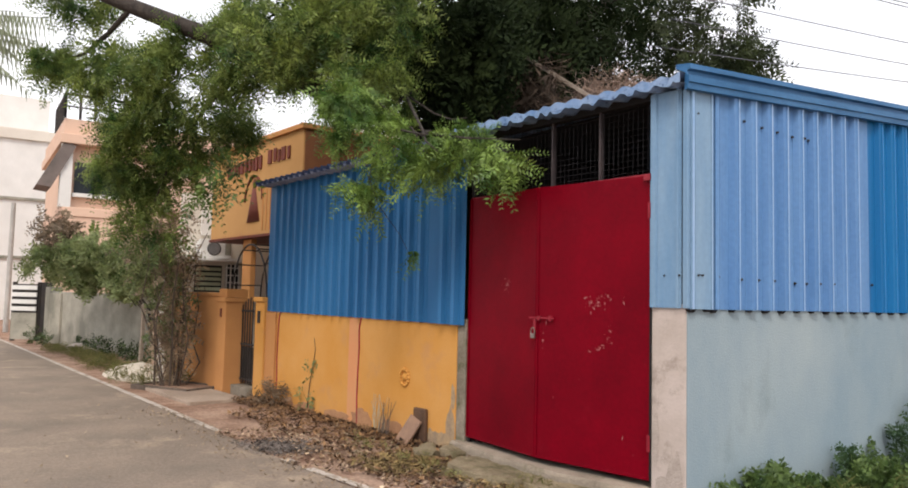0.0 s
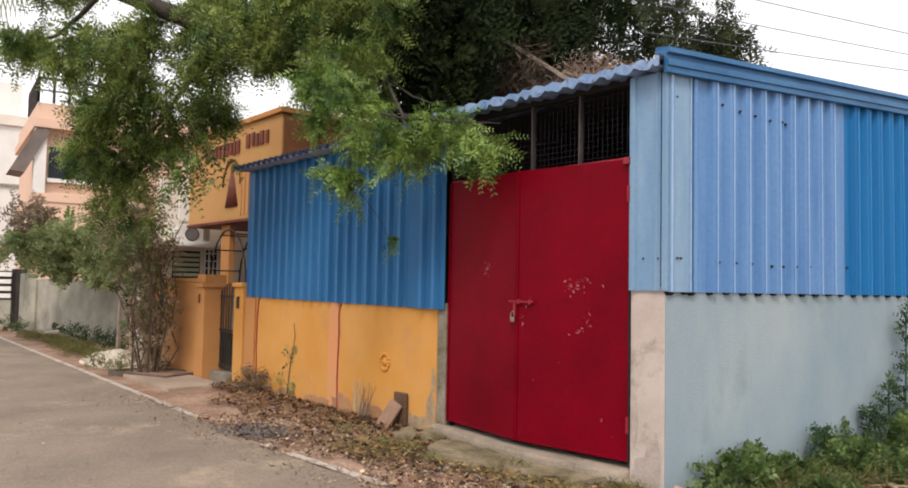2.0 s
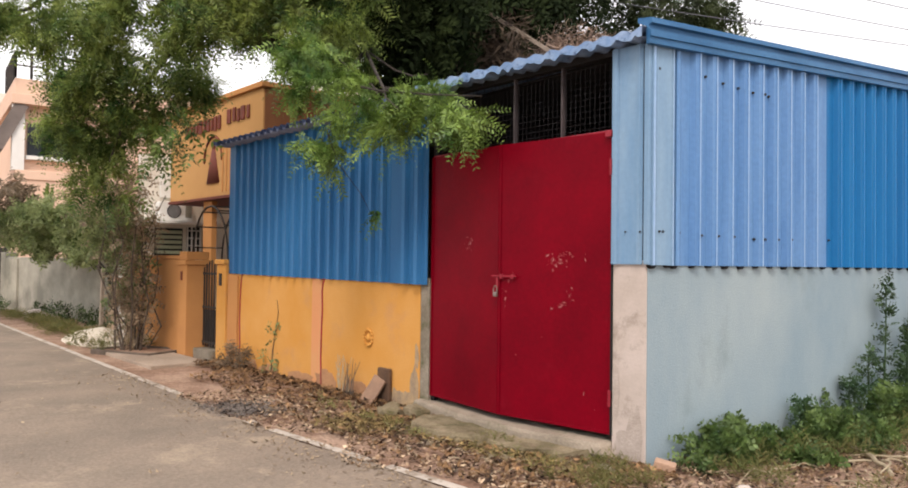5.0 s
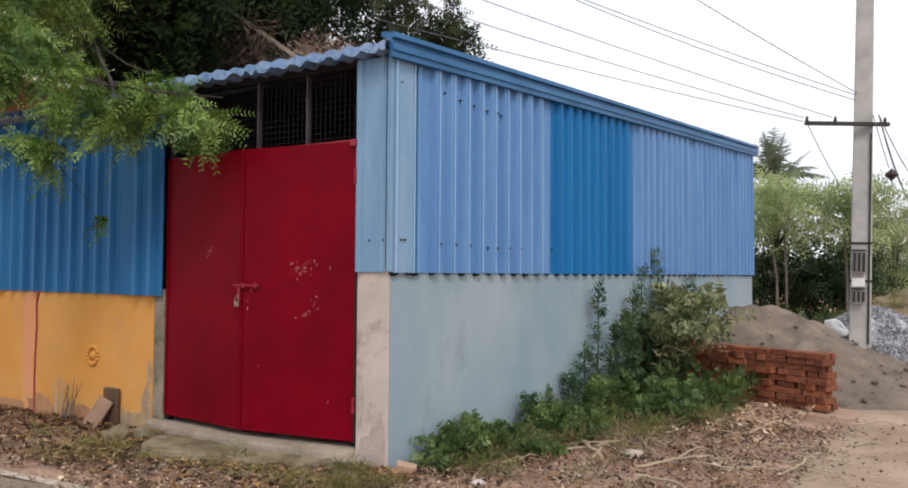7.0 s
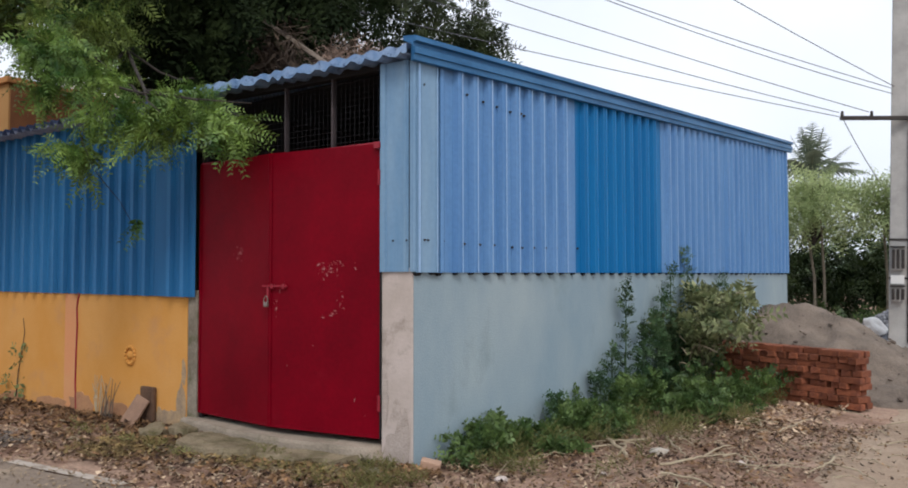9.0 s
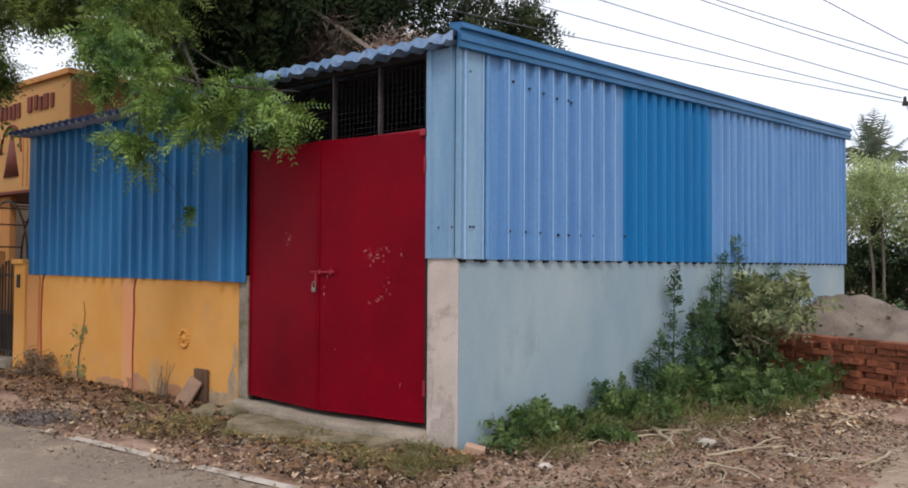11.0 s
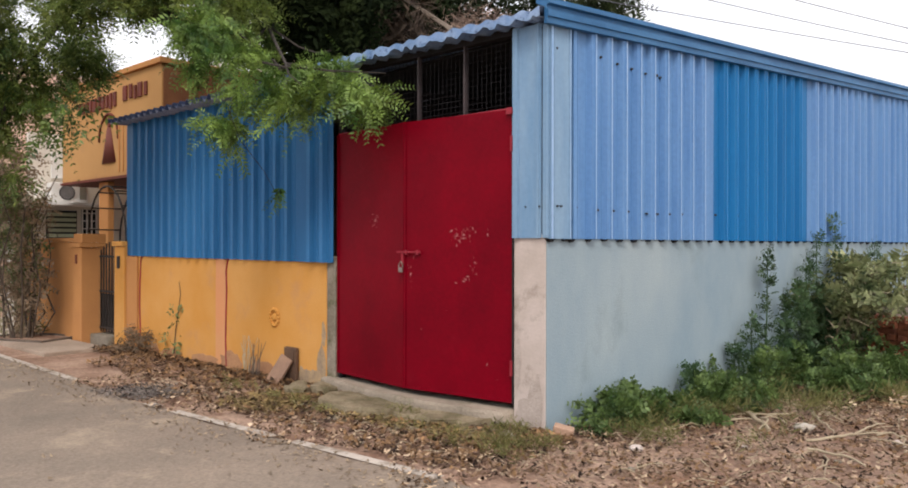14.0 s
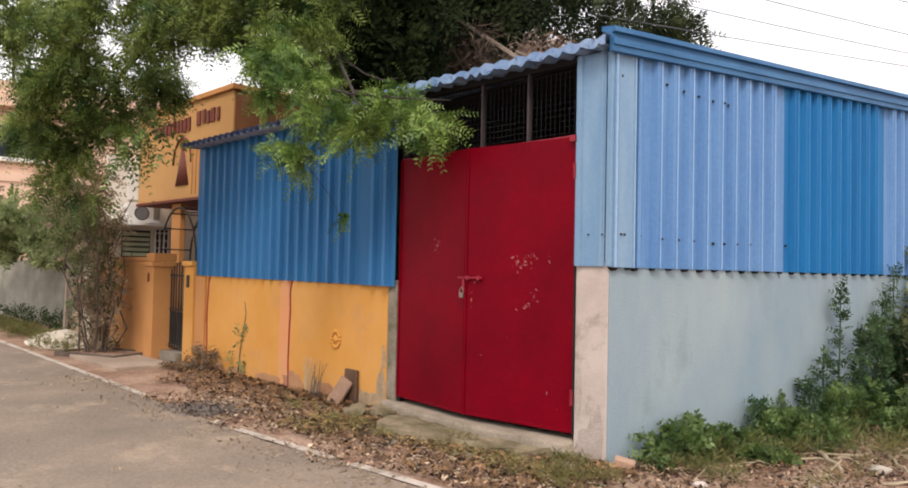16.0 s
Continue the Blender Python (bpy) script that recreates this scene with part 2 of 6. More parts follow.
M_GRAVEL = mat("blue-grey crushed stone", (0.42, 0.42, 0.44), (0.15, 0.155, 0.175), 6, 60, 0.95, 0.0, 0.3, vary=0.8)
M_POLE = mat("concrete pole", (0.45, 0.435, 0.41), (0.33, 0.32, 0.30), 3, 60, 0.9, 0.0, 0.2, grain=0.1)
M_IRON = mat("dark iron", (0.035, 0.033, 0.032), (0.06, 0.05, 0.045), 6, 60, 0.6, 0.5, 0.1)
M_CABLE = mat("grey cable", (0.13, 0.13, 0.145), None, 3, 30, 0.6, 0, 0)
M_WHITE = mat("white paint", (0.74, 0.73, 0.70), (0.66, 0.65, 0.62), 1, 50, 0.85, 0.0, 0.05, grain=0.04)
M_CREAM = mat("cream house paint", (0.70, 0.66, 0.58), (0.62, 0.57, 0.50), 0.6, 50, 0.85, 0.0, 0.05, grain=0.05)
M_PEACH = mat("peach house paint", (0.70, 0.49, 0.37), (0.64, 0.44, 0.33), 0.6, 50, 0.85, 0.0, 0.05, grain=0.05)
M_MAROON = mat("maroon sign paint", (0.16, 0.035, 0.02), (0.11, 0.025, 0.015), 3, 40, 0.7, 0, 0)
M_GREYWALL = mat("stained grey compound wall", (0.40, 0.375, 0.31), (0.20, 0.195, 0.16), 1.2, 50, 0.95, 0.0, 0.3, grain=0.15)
M_GLASS = mat("dark window glass", (0.02, 0.025, 0.03), None, 2, 20, 0.08, 0, 0)
M_PLASTIC = mat("white plastic sack", (0.86, 0.85, 0.83), (0.74, 0.72, 0.69), 4, 30, 0.5, 0, 0.2)
# Distance haze is mixed into this leaf colour.
M_HAZE = mat("haze-tinted far green", (0.14, 0.19, 0.12), (0.10, 0.145, 0.08), 0.3, 3, 0.9, 0, 0, vary=0.4)


# ---- mesh helpers ----
def link(name, bm, material, parent=None, label=""):
    me = bpy.data.meshes.new(name)
    bm.to_mesh(me)
    bm.free()
    me.materials.append(material)
    ob = new(name, me)
    if parent:
        ob.parent = parent
    if label:
        ob["label"] = label
    return ob


def part(name, bm, material, parent, label=""):
    return link(name, bm, material, parent, label)


def thing(name, m, label, category, group="", kind=""):
    ob = new(name)
    ob.empty_display_size = 0.1
    ob.matrix_world = m
    return tagged(ob, label, category, group, kind)


def smooth(ob, on=True):
    ob.data.polygons.foreach_set("use_smooth", [on] * len(ob.data.polygons))
    return ob


def raw(name, verts, faces, material, parent=None, label=""):
    me = bpy.data.meshes.new(name)
    me.from_pydata([tuple(v) for v in verts], [], [tuple(f) for f in faces])
    me.materials.append(material)
    ob = new(name, me)
    if parent:
        ob.parent = parent
    if label:
        ob["label"] = label
    return ob


def box(x0, y0, z0, x1, y1, z1, bevel=0.0, bm=None, m=None):
    b = bm or bmesh.new()
    r = bmesh.ops.create_cube(b, size=1.0, matrix=(m or Matrix()) @ Matrix.Translation(((x0 + x1) / 2, (y0 + y1) / 2, (z0 + z1) / 2)) @ Matrix.Diagonal((abs(x1 - x0), abs(y1 - y0), abs(z1 - z0), 1)))
    if bevel:
        es = list({e for v in r["verts"] for e in v.link_edges})
        bmesh.ops.bevel(b, geom=es, offset=bevel, segments=2, affect="EDGES", profile=0.6)
    return b


def rod(p0, p1, r0, r1=None, seg=8, bm=None):
    b = bm or bmesh.new()
    p0, p1 = Vector(p0), Vector(p1)
    d = p1 - p0
    q = d.to_track_quat("Z", "Y").to_matrix().to_4x4()
    bmesh.ops.create_cone(b, cap_ends=True, segments=seg, radius1=r0, radius2=r0 if r1 is None else r1, depth=d.length,
                          matrix=Matrix.Translation((p0 + p1) / 2) @ q)
    return b


def limb(points, r0, r1, seg=8, bm=None):
    """A tapered tube through the points."""
    b = bm or bmesh.new()
    pts = [Vector(p) for p in points]
    rings = []
    for i, p in enumerate(pts):
        d = (pts[min(i + 1, len(pts) - 1)] - pts[max(i - 1, 0)]).normalized()
        s = d.cross(Vector((0.3, 0.1, 1.0)) if abs(d.z) < 0.9 else Vector((1, 0, 0))).normalized()
        u = s.cross(d)
        r = r0 + (r1 - r0) * i / (len(pts) - 1)
        rings.append([b.verts.new(p + r * (math.cos(2 * math.pi * k / seg) * s + math.sin(2 * math.pi * k / seg) * u)) for k in range(seg)])
    for a, c in zip(rings, rings[1:]):
        for k in range(seg):
            b.faces.new((a[k], a[(k + 1) % seg], c[(k + 1) % seg], c[k]))
    b.faces.new(rings[-1])
    b.faces.new(rings[0][::-1])
    return b


def profile_sheet(outline, lo, hi, thick=0.004, crest=9.0):
    """A folded sheet: outline points (along, out) run upright from lo(along) to hi(along); along is y, out is x; faces further out than crest take the second material."""
    b = bmesh.new()
    rows = []
    for off in (0.0, -thick):
        rows.append([(b.verts.new((o + off, a, lo(a))), b.verts.new((o + off, a, hi(a)))) for a, o in outline])
    f, k = rows
    for i in range(len(outline) - 1):
        face = b.faces.new((f[i][0], f[i + 1][0], f[i + 1][1], f[i][1]))
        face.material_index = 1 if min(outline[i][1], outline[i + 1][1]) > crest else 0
        b.faces.new((k[i + 1][0], k[i][0], k[i][1], k[i + 1][1]))
        b.faces.new((f[i + 1][0], f[i][0], k[i][0], k[i + 1][0]))
        b.faces.new((f[i][1], f[i + 1][1], k[i + 1][1], k[i][1]))
    for i in (0, -1):
        b.faces.new((f[i][0], f[i][1], k[i][1], k[i][0]))
    return b


def ribbed(a0, a1, pitch, depth, rib=0.035, slope=0.012, phase=0.0):
    """Outline of a trapezoid-ribbed sheet from a0 to a1."""
    pts = [(a0, 0.0)]
    k = math.ceil((a0 - phase + rib) / pitch)
    while phase + k * pitch + rib < a1:
        c = phase + k * pitch
        if c - rib / 2 - slope > a0:
            pts += [(c - rib / 2 - slope, 0.0), (c - rib / 2, depth), (c + rib / 2, depth), (c + rib / 2 + slope, 0.0)]
            m = c + pitch / 2
            if m + 0.03 < a1:
                pts += [(m - 0.018, 0.0), (m - 0.010, depth * 0.12), (m + 0.010, depth * 0.12), (m + 0.018, 0.0)]
        k += 1
    pts.append((a1, 0.0))
    return pts


def leaves(name, blobs, material, parent, leaf=0.05, wide=0.35, spray=6, length=0.22, droop=0.5, seed=1, shell=0.45, label="", tuft=0):
    """A crown of many leaflets: blobs are (centre, radii, number of sprays); each spray is a stalk with leaflets in pairs; tuft: sprays that start from one point."""
    rng = np.random.default_rng(seed)
    allv = []
    for (cx, cy, cz), (rx, ry, rz), n in blobs:
        n = max(1, n // tuft) if tuft else n
        d = rng.normal(size=(n, 3))
        d /= np.linalg.norm(d, axis=1)[:, None]
        rad = rng.random(n) ** shell
        c = np.array((cx, cy, cz)) + d * rad[:, None] * np.array((rx, ry, rz))
        if tuft:
            d, c, n = np.repeat(d, tuft, 0), np.repeat(c, tuft, 0), n * tuft
            c = c + rng.normal(size=(n, 3)) * length * 0.12
        way = d * (0.45 if tuft else 0.7) + rng.normal(size=(n, 3)) * 0.55
        way[:, 2] -= droop
        way /= np.linalg.norm(way, axis=1)[:, None]
        side = np.cross(way, rng.normal(size=(n, 3)))
        side /= np.linalg.norm(side, axis=1)[:, None]
        up = np.cross(side, way)
        size = leaf * (0.6 + 0.8 * rng.random(n))
        ln = length * (0.6 + 0.8 * rng.random(n))
        for k in range(spray):
            f = (k + 0.6) / spray
            base = c + way * (ln * f)[:, None] - np.array((0, 0, 1.0)) * (droop * 0.35 * ln * f * f)[:, None]
            for sgn in (1, -1):
                s = size * (1.0 - 0.35 * f) * (0.8 + 0.4 * rng.random(n))
                out = side * sgn * 0.85 + way * 0.55 + up * (rng.random(n)[:, None] - 0.5) * 0.7
                out[:, 2] -= 0.25 * droop
                out /= np.linalg.norm(out, axis=1)[:, None]
                crs = np.cross(out, up)
                crs /= np.linalg.norm(crs, axis=1)[:, None] + 1e-9
                tip = base + out * s[:, None]
                mid = base + out * (s * 0.45)[:, None]
                w = crs * (s * wide * 0.5)[:, None]
                allv.append(np.stack([base, mid - w + up * (s * 0.05)[:, None], tip, mid + w + up * (s * 0.05)[:, None]], 1))
    v = np.concatenate(allv).reshape(-1, 3)
    q = len(v) // 4
    me = bpy.data.meshes.new(name)
    me.vertices.add(len(v))
    me.vertices.foreach_set("co", v.ravel())
    me.loops.add(q * 4)
    me.loops.foreach_set("vertex_index", np.arange(q * 4))
    me.polygons.add(q)
    me.polygons.foreach_set("loop_start", np.arange(q) * 4)
    me.update()
    me.materials.append(material)
    ob = new(name, me)
    if parent:
        ob.parent = parent
    if label:
        ob["label"] = label
    return ob


# ---- ground, road, verge ----
def ground_mesh():
    b = bmesh.new()
    xs = [-1500, -400, -120, -60, -40] + [-30 + 0.5 * i for i in range(85)] + [20, 40, 120, 400, 1500]
    ys = [-1500, -400, -100, -30, -12] + [-6 + 0.5 * i for i in range(53)] + [30, 45, 70, 120, 400, 1500]
    grid = []
    for y in ys:
        row = []
        for x in xs:
            h = 0.0
            if -28 < x < 11 and -0.9 < y < 19:
                h = 0.03 * noise.noise(Vector((x * 0.7, y * 0.7, 0))) + 0.015 * noise.noise(Vector((x * 2.1, y * 2.1, 3)))
            row.append(b.verts.new((x, y, h - 0.012)))
        grid.append(row)
    for r0, r1 in zip(grid, grid[1:]):
        for i in range(len(xs) - 1):
            b.faces.new((r0[i], r0[i + 1], r1[i + 1], r1[i]))
    return b


ground = smooth(link("ground", ground_mesh(), M_DIRT))
tagged(ground, "brown packed dirt with scattered dry leaves", "ground", kind="structure")


def road_edge(x):
    """The y of the road's edge line at x."""
    return -1.415 + 0.165 * x if x > -2.6 else -1.844 + 0.0815 * (x + 2.6)


def strip(x0, x1, lo, hi, z, n=40):
    b = bmesh.new()
    prev = None
    for i in range(n + 1):
        x = x0 + (x1 - x0) * i / n
        cur = (b.verts.new((x, lo(x), z)), b.verts.new((x, hi(x), z)))
        if prev:
            b.faces.new((prev[0], cur[0], cur[1], prev[1]))
        prev = cur
    return b


road = link("road", strip(-60, 30, lambda x: road_edge(max(x, -40)) - 6.5, lambda x: road_edge(min(x, 1.0)) - 0.03 + 0.07 * noise.noise(Vector((x * 1.3, 0, 0))) + 0.04 * noise.noise(Vector((x * 5, 2, 0))), 0.012, 400), M_ROAD)
tagged(road, "worn grey-brown asphalt road with dusty patches", "road", kind="structure")
for i, (a, c) in enumerate(((-30, -4.6), (-2.98, -2.78), (-2.50, -1.18), (-0.98, 0.35))):
    line = link("road_line", strip(a, c, lambda x: road_edge(x) - 0.05, lambda x: road_edge(x) + 0.04, 0.018, 30), M_LINE)
    tagged(line, "worn white edge line painted on the asphalt", "road marking", "edge line", "structure")

lane = bmesh.new()
grid = []
for i in range(101):
    y = -1.1 + 0.24 * i
    x0 = 1.9 + 0.7 * noise.noise(Vector((y * 0.5, 4, 0))) + (1.0 if 5.5 < y < 9.5 else 0.0)
    row = []
    for k, z in ((0, -0.05), (0.35, -0.022), (0.8, 0.006), (1.4, 0.026), (2.4, 0.034), (4.5, 0.036), (8.0, 0.034)):
        edge = min(1.0, max(0.0, (y + 1.1) / 0.9))
        row.append(lane.verts.new((x0 + k, y, -0.05 + (z + 0.05) * edge + 0.012 * noise.noise(Vector((k * 2 + x0, y * 2, 1))))))
    grid.append(row)
for r_a, r_b in zip(grid, grid[1:]):
    for k in range(6):
        lane.faces.new((r_a[k], r_a[k + 1], r_b[k + 1], r_b[k]))
lane_ob = smooth(link("dirt_lane", lane, mat("pale dusty lane", (0.40, 0.305, 0.225), (0.265, 0.19, 0.133), 1.2, 40, 1, bump=0.6, grain=0.3, spec=0.1)))
tagged(lane_ob, "pale dusty dirt lane beside the shed", "lane", kind="structure")

# ---- the shed ----
FRONT = pose(0, -0.012, 0, 0, 0, 6)  # local x runs along the front (negative towards the house), y inwards
SIDE_TOP = 1.492


def roof_z(y):
    return 3.13 + 0.052 * y


shed = thing("shed", pose(0, 0, 0), "blue corrugated metal shed on a low masonry wall", "shed")
part("side_wall", box(-0.2, 0.0, -0.1, 0.002, 9.4, SIDE_TOP), M_PALE_WALL, shed, "pale blue-green limewashed masonry wall")
part("back_wall", box(-7.0, 9.4, -0.1, 0, 9.6, 3.5), M_PALE_WALL, shed)
# Inner wall coloured near-black to hold the shade inside the shed.
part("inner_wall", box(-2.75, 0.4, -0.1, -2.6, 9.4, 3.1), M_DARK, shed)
part("corner_pillar", box(-0.30, 0, -0.1, -0.004, 0.19, SIDE_TOP, 0.01, m=FRONT), M_PLASTER, shed, "bare pinkish plaster corner pillar")
part("shed_floor", box(-2.6, 0.3, -0.1, -0.2, 9.4, 0.06), M_CONCRETE, shed)
lo = lambda a: SIDE_TOP - 0.035
hi = lambda a: roof_z(a) - 0.04
PITCH = 0.2046
RIB0 = 0.497


def folded(a0, a1, off):
    """Outline of the side sheets: broad trapezoid ribs with a rolled bead along the far crest, and a shallow stiffener in each pan."""
    pts = [(a0, off)]
    k = math.ceil((a0 - RIB0 + 0.06) / PITCH)
    while RIB0 + k * PITCH + 0.06 < a1:
        c = RIB0 + k * PITCH
        pts += [(c - 0.046, off), (c - 0.024, off + 0.038), (c + 0.016, off + 0.039), (c + 0.019, off + 0.047), (c + 0.033, off + 0.047), (c + 0.037, off + 0.034), (c + 0.047, off)]
        m = c + PITCH / 2
        if m + 0.03 < a1:
            pts += [(m - 0.016, off), (m - 0.006, off + 0.006), (m + 0.010, off + 0.006), (m + 0.018, off)]
        k += 1
    pts.append((a1, off))
    return pts


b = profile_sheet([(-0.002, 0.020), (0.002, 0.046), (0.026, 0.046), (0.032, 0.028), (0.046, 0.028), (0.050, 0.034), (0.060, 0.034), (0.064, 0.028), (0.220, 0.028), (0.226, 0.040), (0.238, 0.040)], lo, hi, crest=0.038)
part("flashing_panel", b, M_SHEET_PALE, shed, "faded lavender-blue flat flashing").data.materials.append(M_SHEET_LIT)
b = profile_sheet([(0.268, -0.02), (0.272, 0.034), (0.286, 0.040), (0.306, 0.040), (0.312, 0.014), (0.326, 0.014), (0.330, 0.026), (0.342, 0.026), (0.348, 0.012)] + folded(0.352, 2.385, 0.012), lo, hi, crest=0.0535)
part("metal_sheet", b, M_SHEET, shed, "pale lavender-blue ribbed metal sheet").data.materials.append(M_SHEET_LIT)
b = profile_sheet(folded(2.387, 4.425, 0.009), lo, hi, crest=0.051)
part("metal_sheet", b, M_SHEET_DARK, shed, "deep blue ribbed metal sheet").data.materials.append(M_DEEP_LIT)
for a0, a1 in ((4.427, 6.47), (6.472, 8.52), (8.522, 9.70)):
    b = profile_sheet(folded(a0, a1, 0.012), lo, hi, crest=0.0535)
    part("metal_sheet", b, M_SHEET, shed).data.materials.append(M_SHEET_LIT)
# dark wedges that stand for the ribs' shadows below the sheets' lower edge
b = bmesh.new()
for y in [0.02, 0.19, 0.262] + [RIB0 - 0.026 + k * PITCH for k in range(45)]:
    w = 0.030 + 0.006 * math.sin(37 * y)
    d = 0.020 + 0.005 * math.sin(53 * y)
    z = SIDE_TOP - 0.0355
    top = [b.verts.new((x, y + s * w, z)) for x, s in ((-0.01, -1), (-0.01, 1), (0.040, 1), (0.040, -1))]
    low = [b.verts.new((x, y + s * w * 0.45, z - d)) for x, s in ((-0.01, -1), (-0.01, 1), (0.030, 1), (0.030, -1))]
    b.faces.new(top)
    b.faces.new(low[::-1])
    for i in range(4):
        b.faces.new((top[i], low[i], low[(i + 1) % 4], top[(i + 1) % 4]))
bmesh.ops.recalc_face_normals(b, faces=b.faces)
tagged(part("rib_filler", b, M_DARK, shed), kind="stuff")
# Added strips that block light in the open slots and keep them dark.
part("corner_backing", box(-0.10, 0.03, SIDE_TOP + 0.004, -0.03, 0.36, 3.06), M_DARK, shed, "near-black strip added to darken the slots")
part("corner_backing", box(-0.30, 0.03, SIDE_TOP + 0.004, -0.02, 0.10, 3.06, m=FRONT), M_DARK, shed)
part("corner_trim", box(-0.014, -0.036, SIDE_TOP - 0.03, 0.030, -0.004, 3.07, 0.005), M_SHEET_PALE, shed)
# sheet over the front of the corner pillar
b = profile_sheet([(-0.31, 0.012), (-0.292, 0.012), (-0.285, 0.035), (-0.247, 0.035), (-0.24, 0.015), (-0.072, 0.015), (-0.066, 0.034), (-0.048, 0.034), (-0.042, 0.015), (-0.030, 0.015)], lambda a: SIDE_TOP - 0.03, lambda a: 3.08)
TO_FRONT = Matrix(((0, 1, 0, 0), (-1, 0, 0, 0), (0, 0, 1, 0), (0, 0, 0, 1)))
bmesh.ops.transform(b, matrix=FRONT @ TO_FRONT, verts=b.verts)
part("metal_sheet", b, M_SHEET_PALE, shed, "faded pale blue corner sheet")


def wave_roof(x0, x1, y0, y1, z, pitch, amp, thick=0.008):
    """A wavy roof sheet: waves across x, running along y; z(x, y)."""
    bb = bmesh.new()
    n = int((x1 - x0) / pitch * 12)
    ny = 2
    top, bot = [], []
    for i in range(n + 1):
        x = x0 + (x1 - x0) * i / n
        w = amp * math.cos(2 * math.pi * (x - x1) / pitch)
        top.append([bb.verts.new((x, y0 + (y1 - y0) * j / ny, z(x, y0 + (y1 - y0) * j / ny) + w)) for j in range(ny + 1)])
        bot.append([bb.verts.new((x, y0 + (y1 - y0) * j / ny, z(x, y0 + (y1 - y0) * j / ny) + w - thick)) for j in range(ny + 1)])
    for i in range(n):
        for j in range(ny):
            bb.faces.new((top[i][j], top[i + 1][j], top[i + 1][j + 1], top[i][j + 1]))
            bb.faces.new((bot[i][j + 1], bot[i + 1][j + 1], bot[i + 1][j], bot[i][j]))
        bb.faces.new((bot[i][0], bot[i + 1][0], top[i + 1][0], top[i][0]))
    return bb


b = wave_roof(-2.62, 0.06, -0.14, 9.75, lambda x, y: roof_z(y) + 0.03, 0.172, 0.012, 0.035)
for v in b.verts:
    if v.co.y < -0.1:
        ragged = noise.noise(Vector((v.co.x * 3.1, 7, 0)))
        v.co.y -= 0.03 * (0.5 + ragged)
        if v.co.z < roof_z(v.co.y) + 0.03 - 0.015:
            v.co.z -= (0.046 + 0.034 * ragged) * abs(math.sin(math.pi * (v.co.x + 0.04 * ragged) / 0.172)) + 0.016 * noise.noise(Vector((v.co.x * 23, 1, 0)))
    v.co.y += 0.105 * v.co.x * max(0.0, 1 - max(v.co.y, 0) / 3)
part("roof", b, M_ROOF, shed, "blue wavy roof sheet with a worn pale edge")
# verge flashing along the side, stepped
b = bmesh.new()
sec = [(-0.03, 0.125), (0.098, 0.105), (0.104, 0.066), (0.070, 0.060), (0.070, 0.030), (0.090, 0.022), (0.093, -0.026), (0.080, -0.031), (0.080, -0.075), (0.05, -0.08), (0.05, 0.05), (-0.03, 0.09)]
ends = [[b.verts.new((x, y, roof_z(y) + z)) for x, z in sec] for y in (-0.09, 2.14, 9.75)]
for e0, e1 in zip(ends, ends[1:]):
    for i in range(len(sec)):
        b.faces.new((e0[i], e0[(i + 1) % len(sec)], e1[(i + 1) % len(sec)], e1[i]))
b.faces.new(ends[0])
b.faces.new(ends[-1][::-1])
part("fascia", b, M_FASCIA, shed, "stepped blue metal verge flashing")
# opening above the gate
part("lintel_post", box(-0.857, 0.03, 2.49, -0.839, 0.07, 3.1, m=FRONT), M_POST, shed)
part("lintel_post", box(-1.397, 0.03, 2.49, -1.379, 0.07, 3.1, m=FRONT), M_POST, shed)
# Added sheet under the roof, near-black to deepen the shade above the gate.
part("soffit", box(-2.58, 0.12, 3.065, -0.22, 9.3, 3.09), M_DARK, shed, "added near-black sheet that darkens the opening")
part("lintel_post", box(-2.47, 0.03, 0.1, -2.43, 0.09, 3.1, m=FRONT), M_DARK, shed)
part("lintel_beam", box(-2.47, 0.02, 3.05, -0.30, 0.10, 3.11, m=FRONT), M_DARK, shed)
b = bmesh.new()
for i in range(44):
    x = -0.33 - 0.0487 * i
    box(x - 0.0010, 0.05, 2.49, x + 0.0010, 0.054, 3.06, bm=b, m=FRONT)
for i in range(12):
    z = 2.52 + 0.0487 * i
    box(-2.45, 0.0545, z - 0.0010, -0.31, 0.058, z + 0.0010, bm=b, m=FRONT)
part("wire_mesh", b, M_WIRE_MESH, shed)

# ---- red gate ----
gate = thing("metal_gate", FRONT, "closed red steel double gate with chipped paint", "gate")
GM, GZ0, GZ1 = (-1.405, -0.125), 0.175, 2.468


def leaf_matrix(p, q):
    """x from p to q along the leaf, y inwards."""
    return pose(p[0], p[1], 0, 0, 0, math.degrees(math.atan2(q[1] - p[1], q[0] - p[0])))


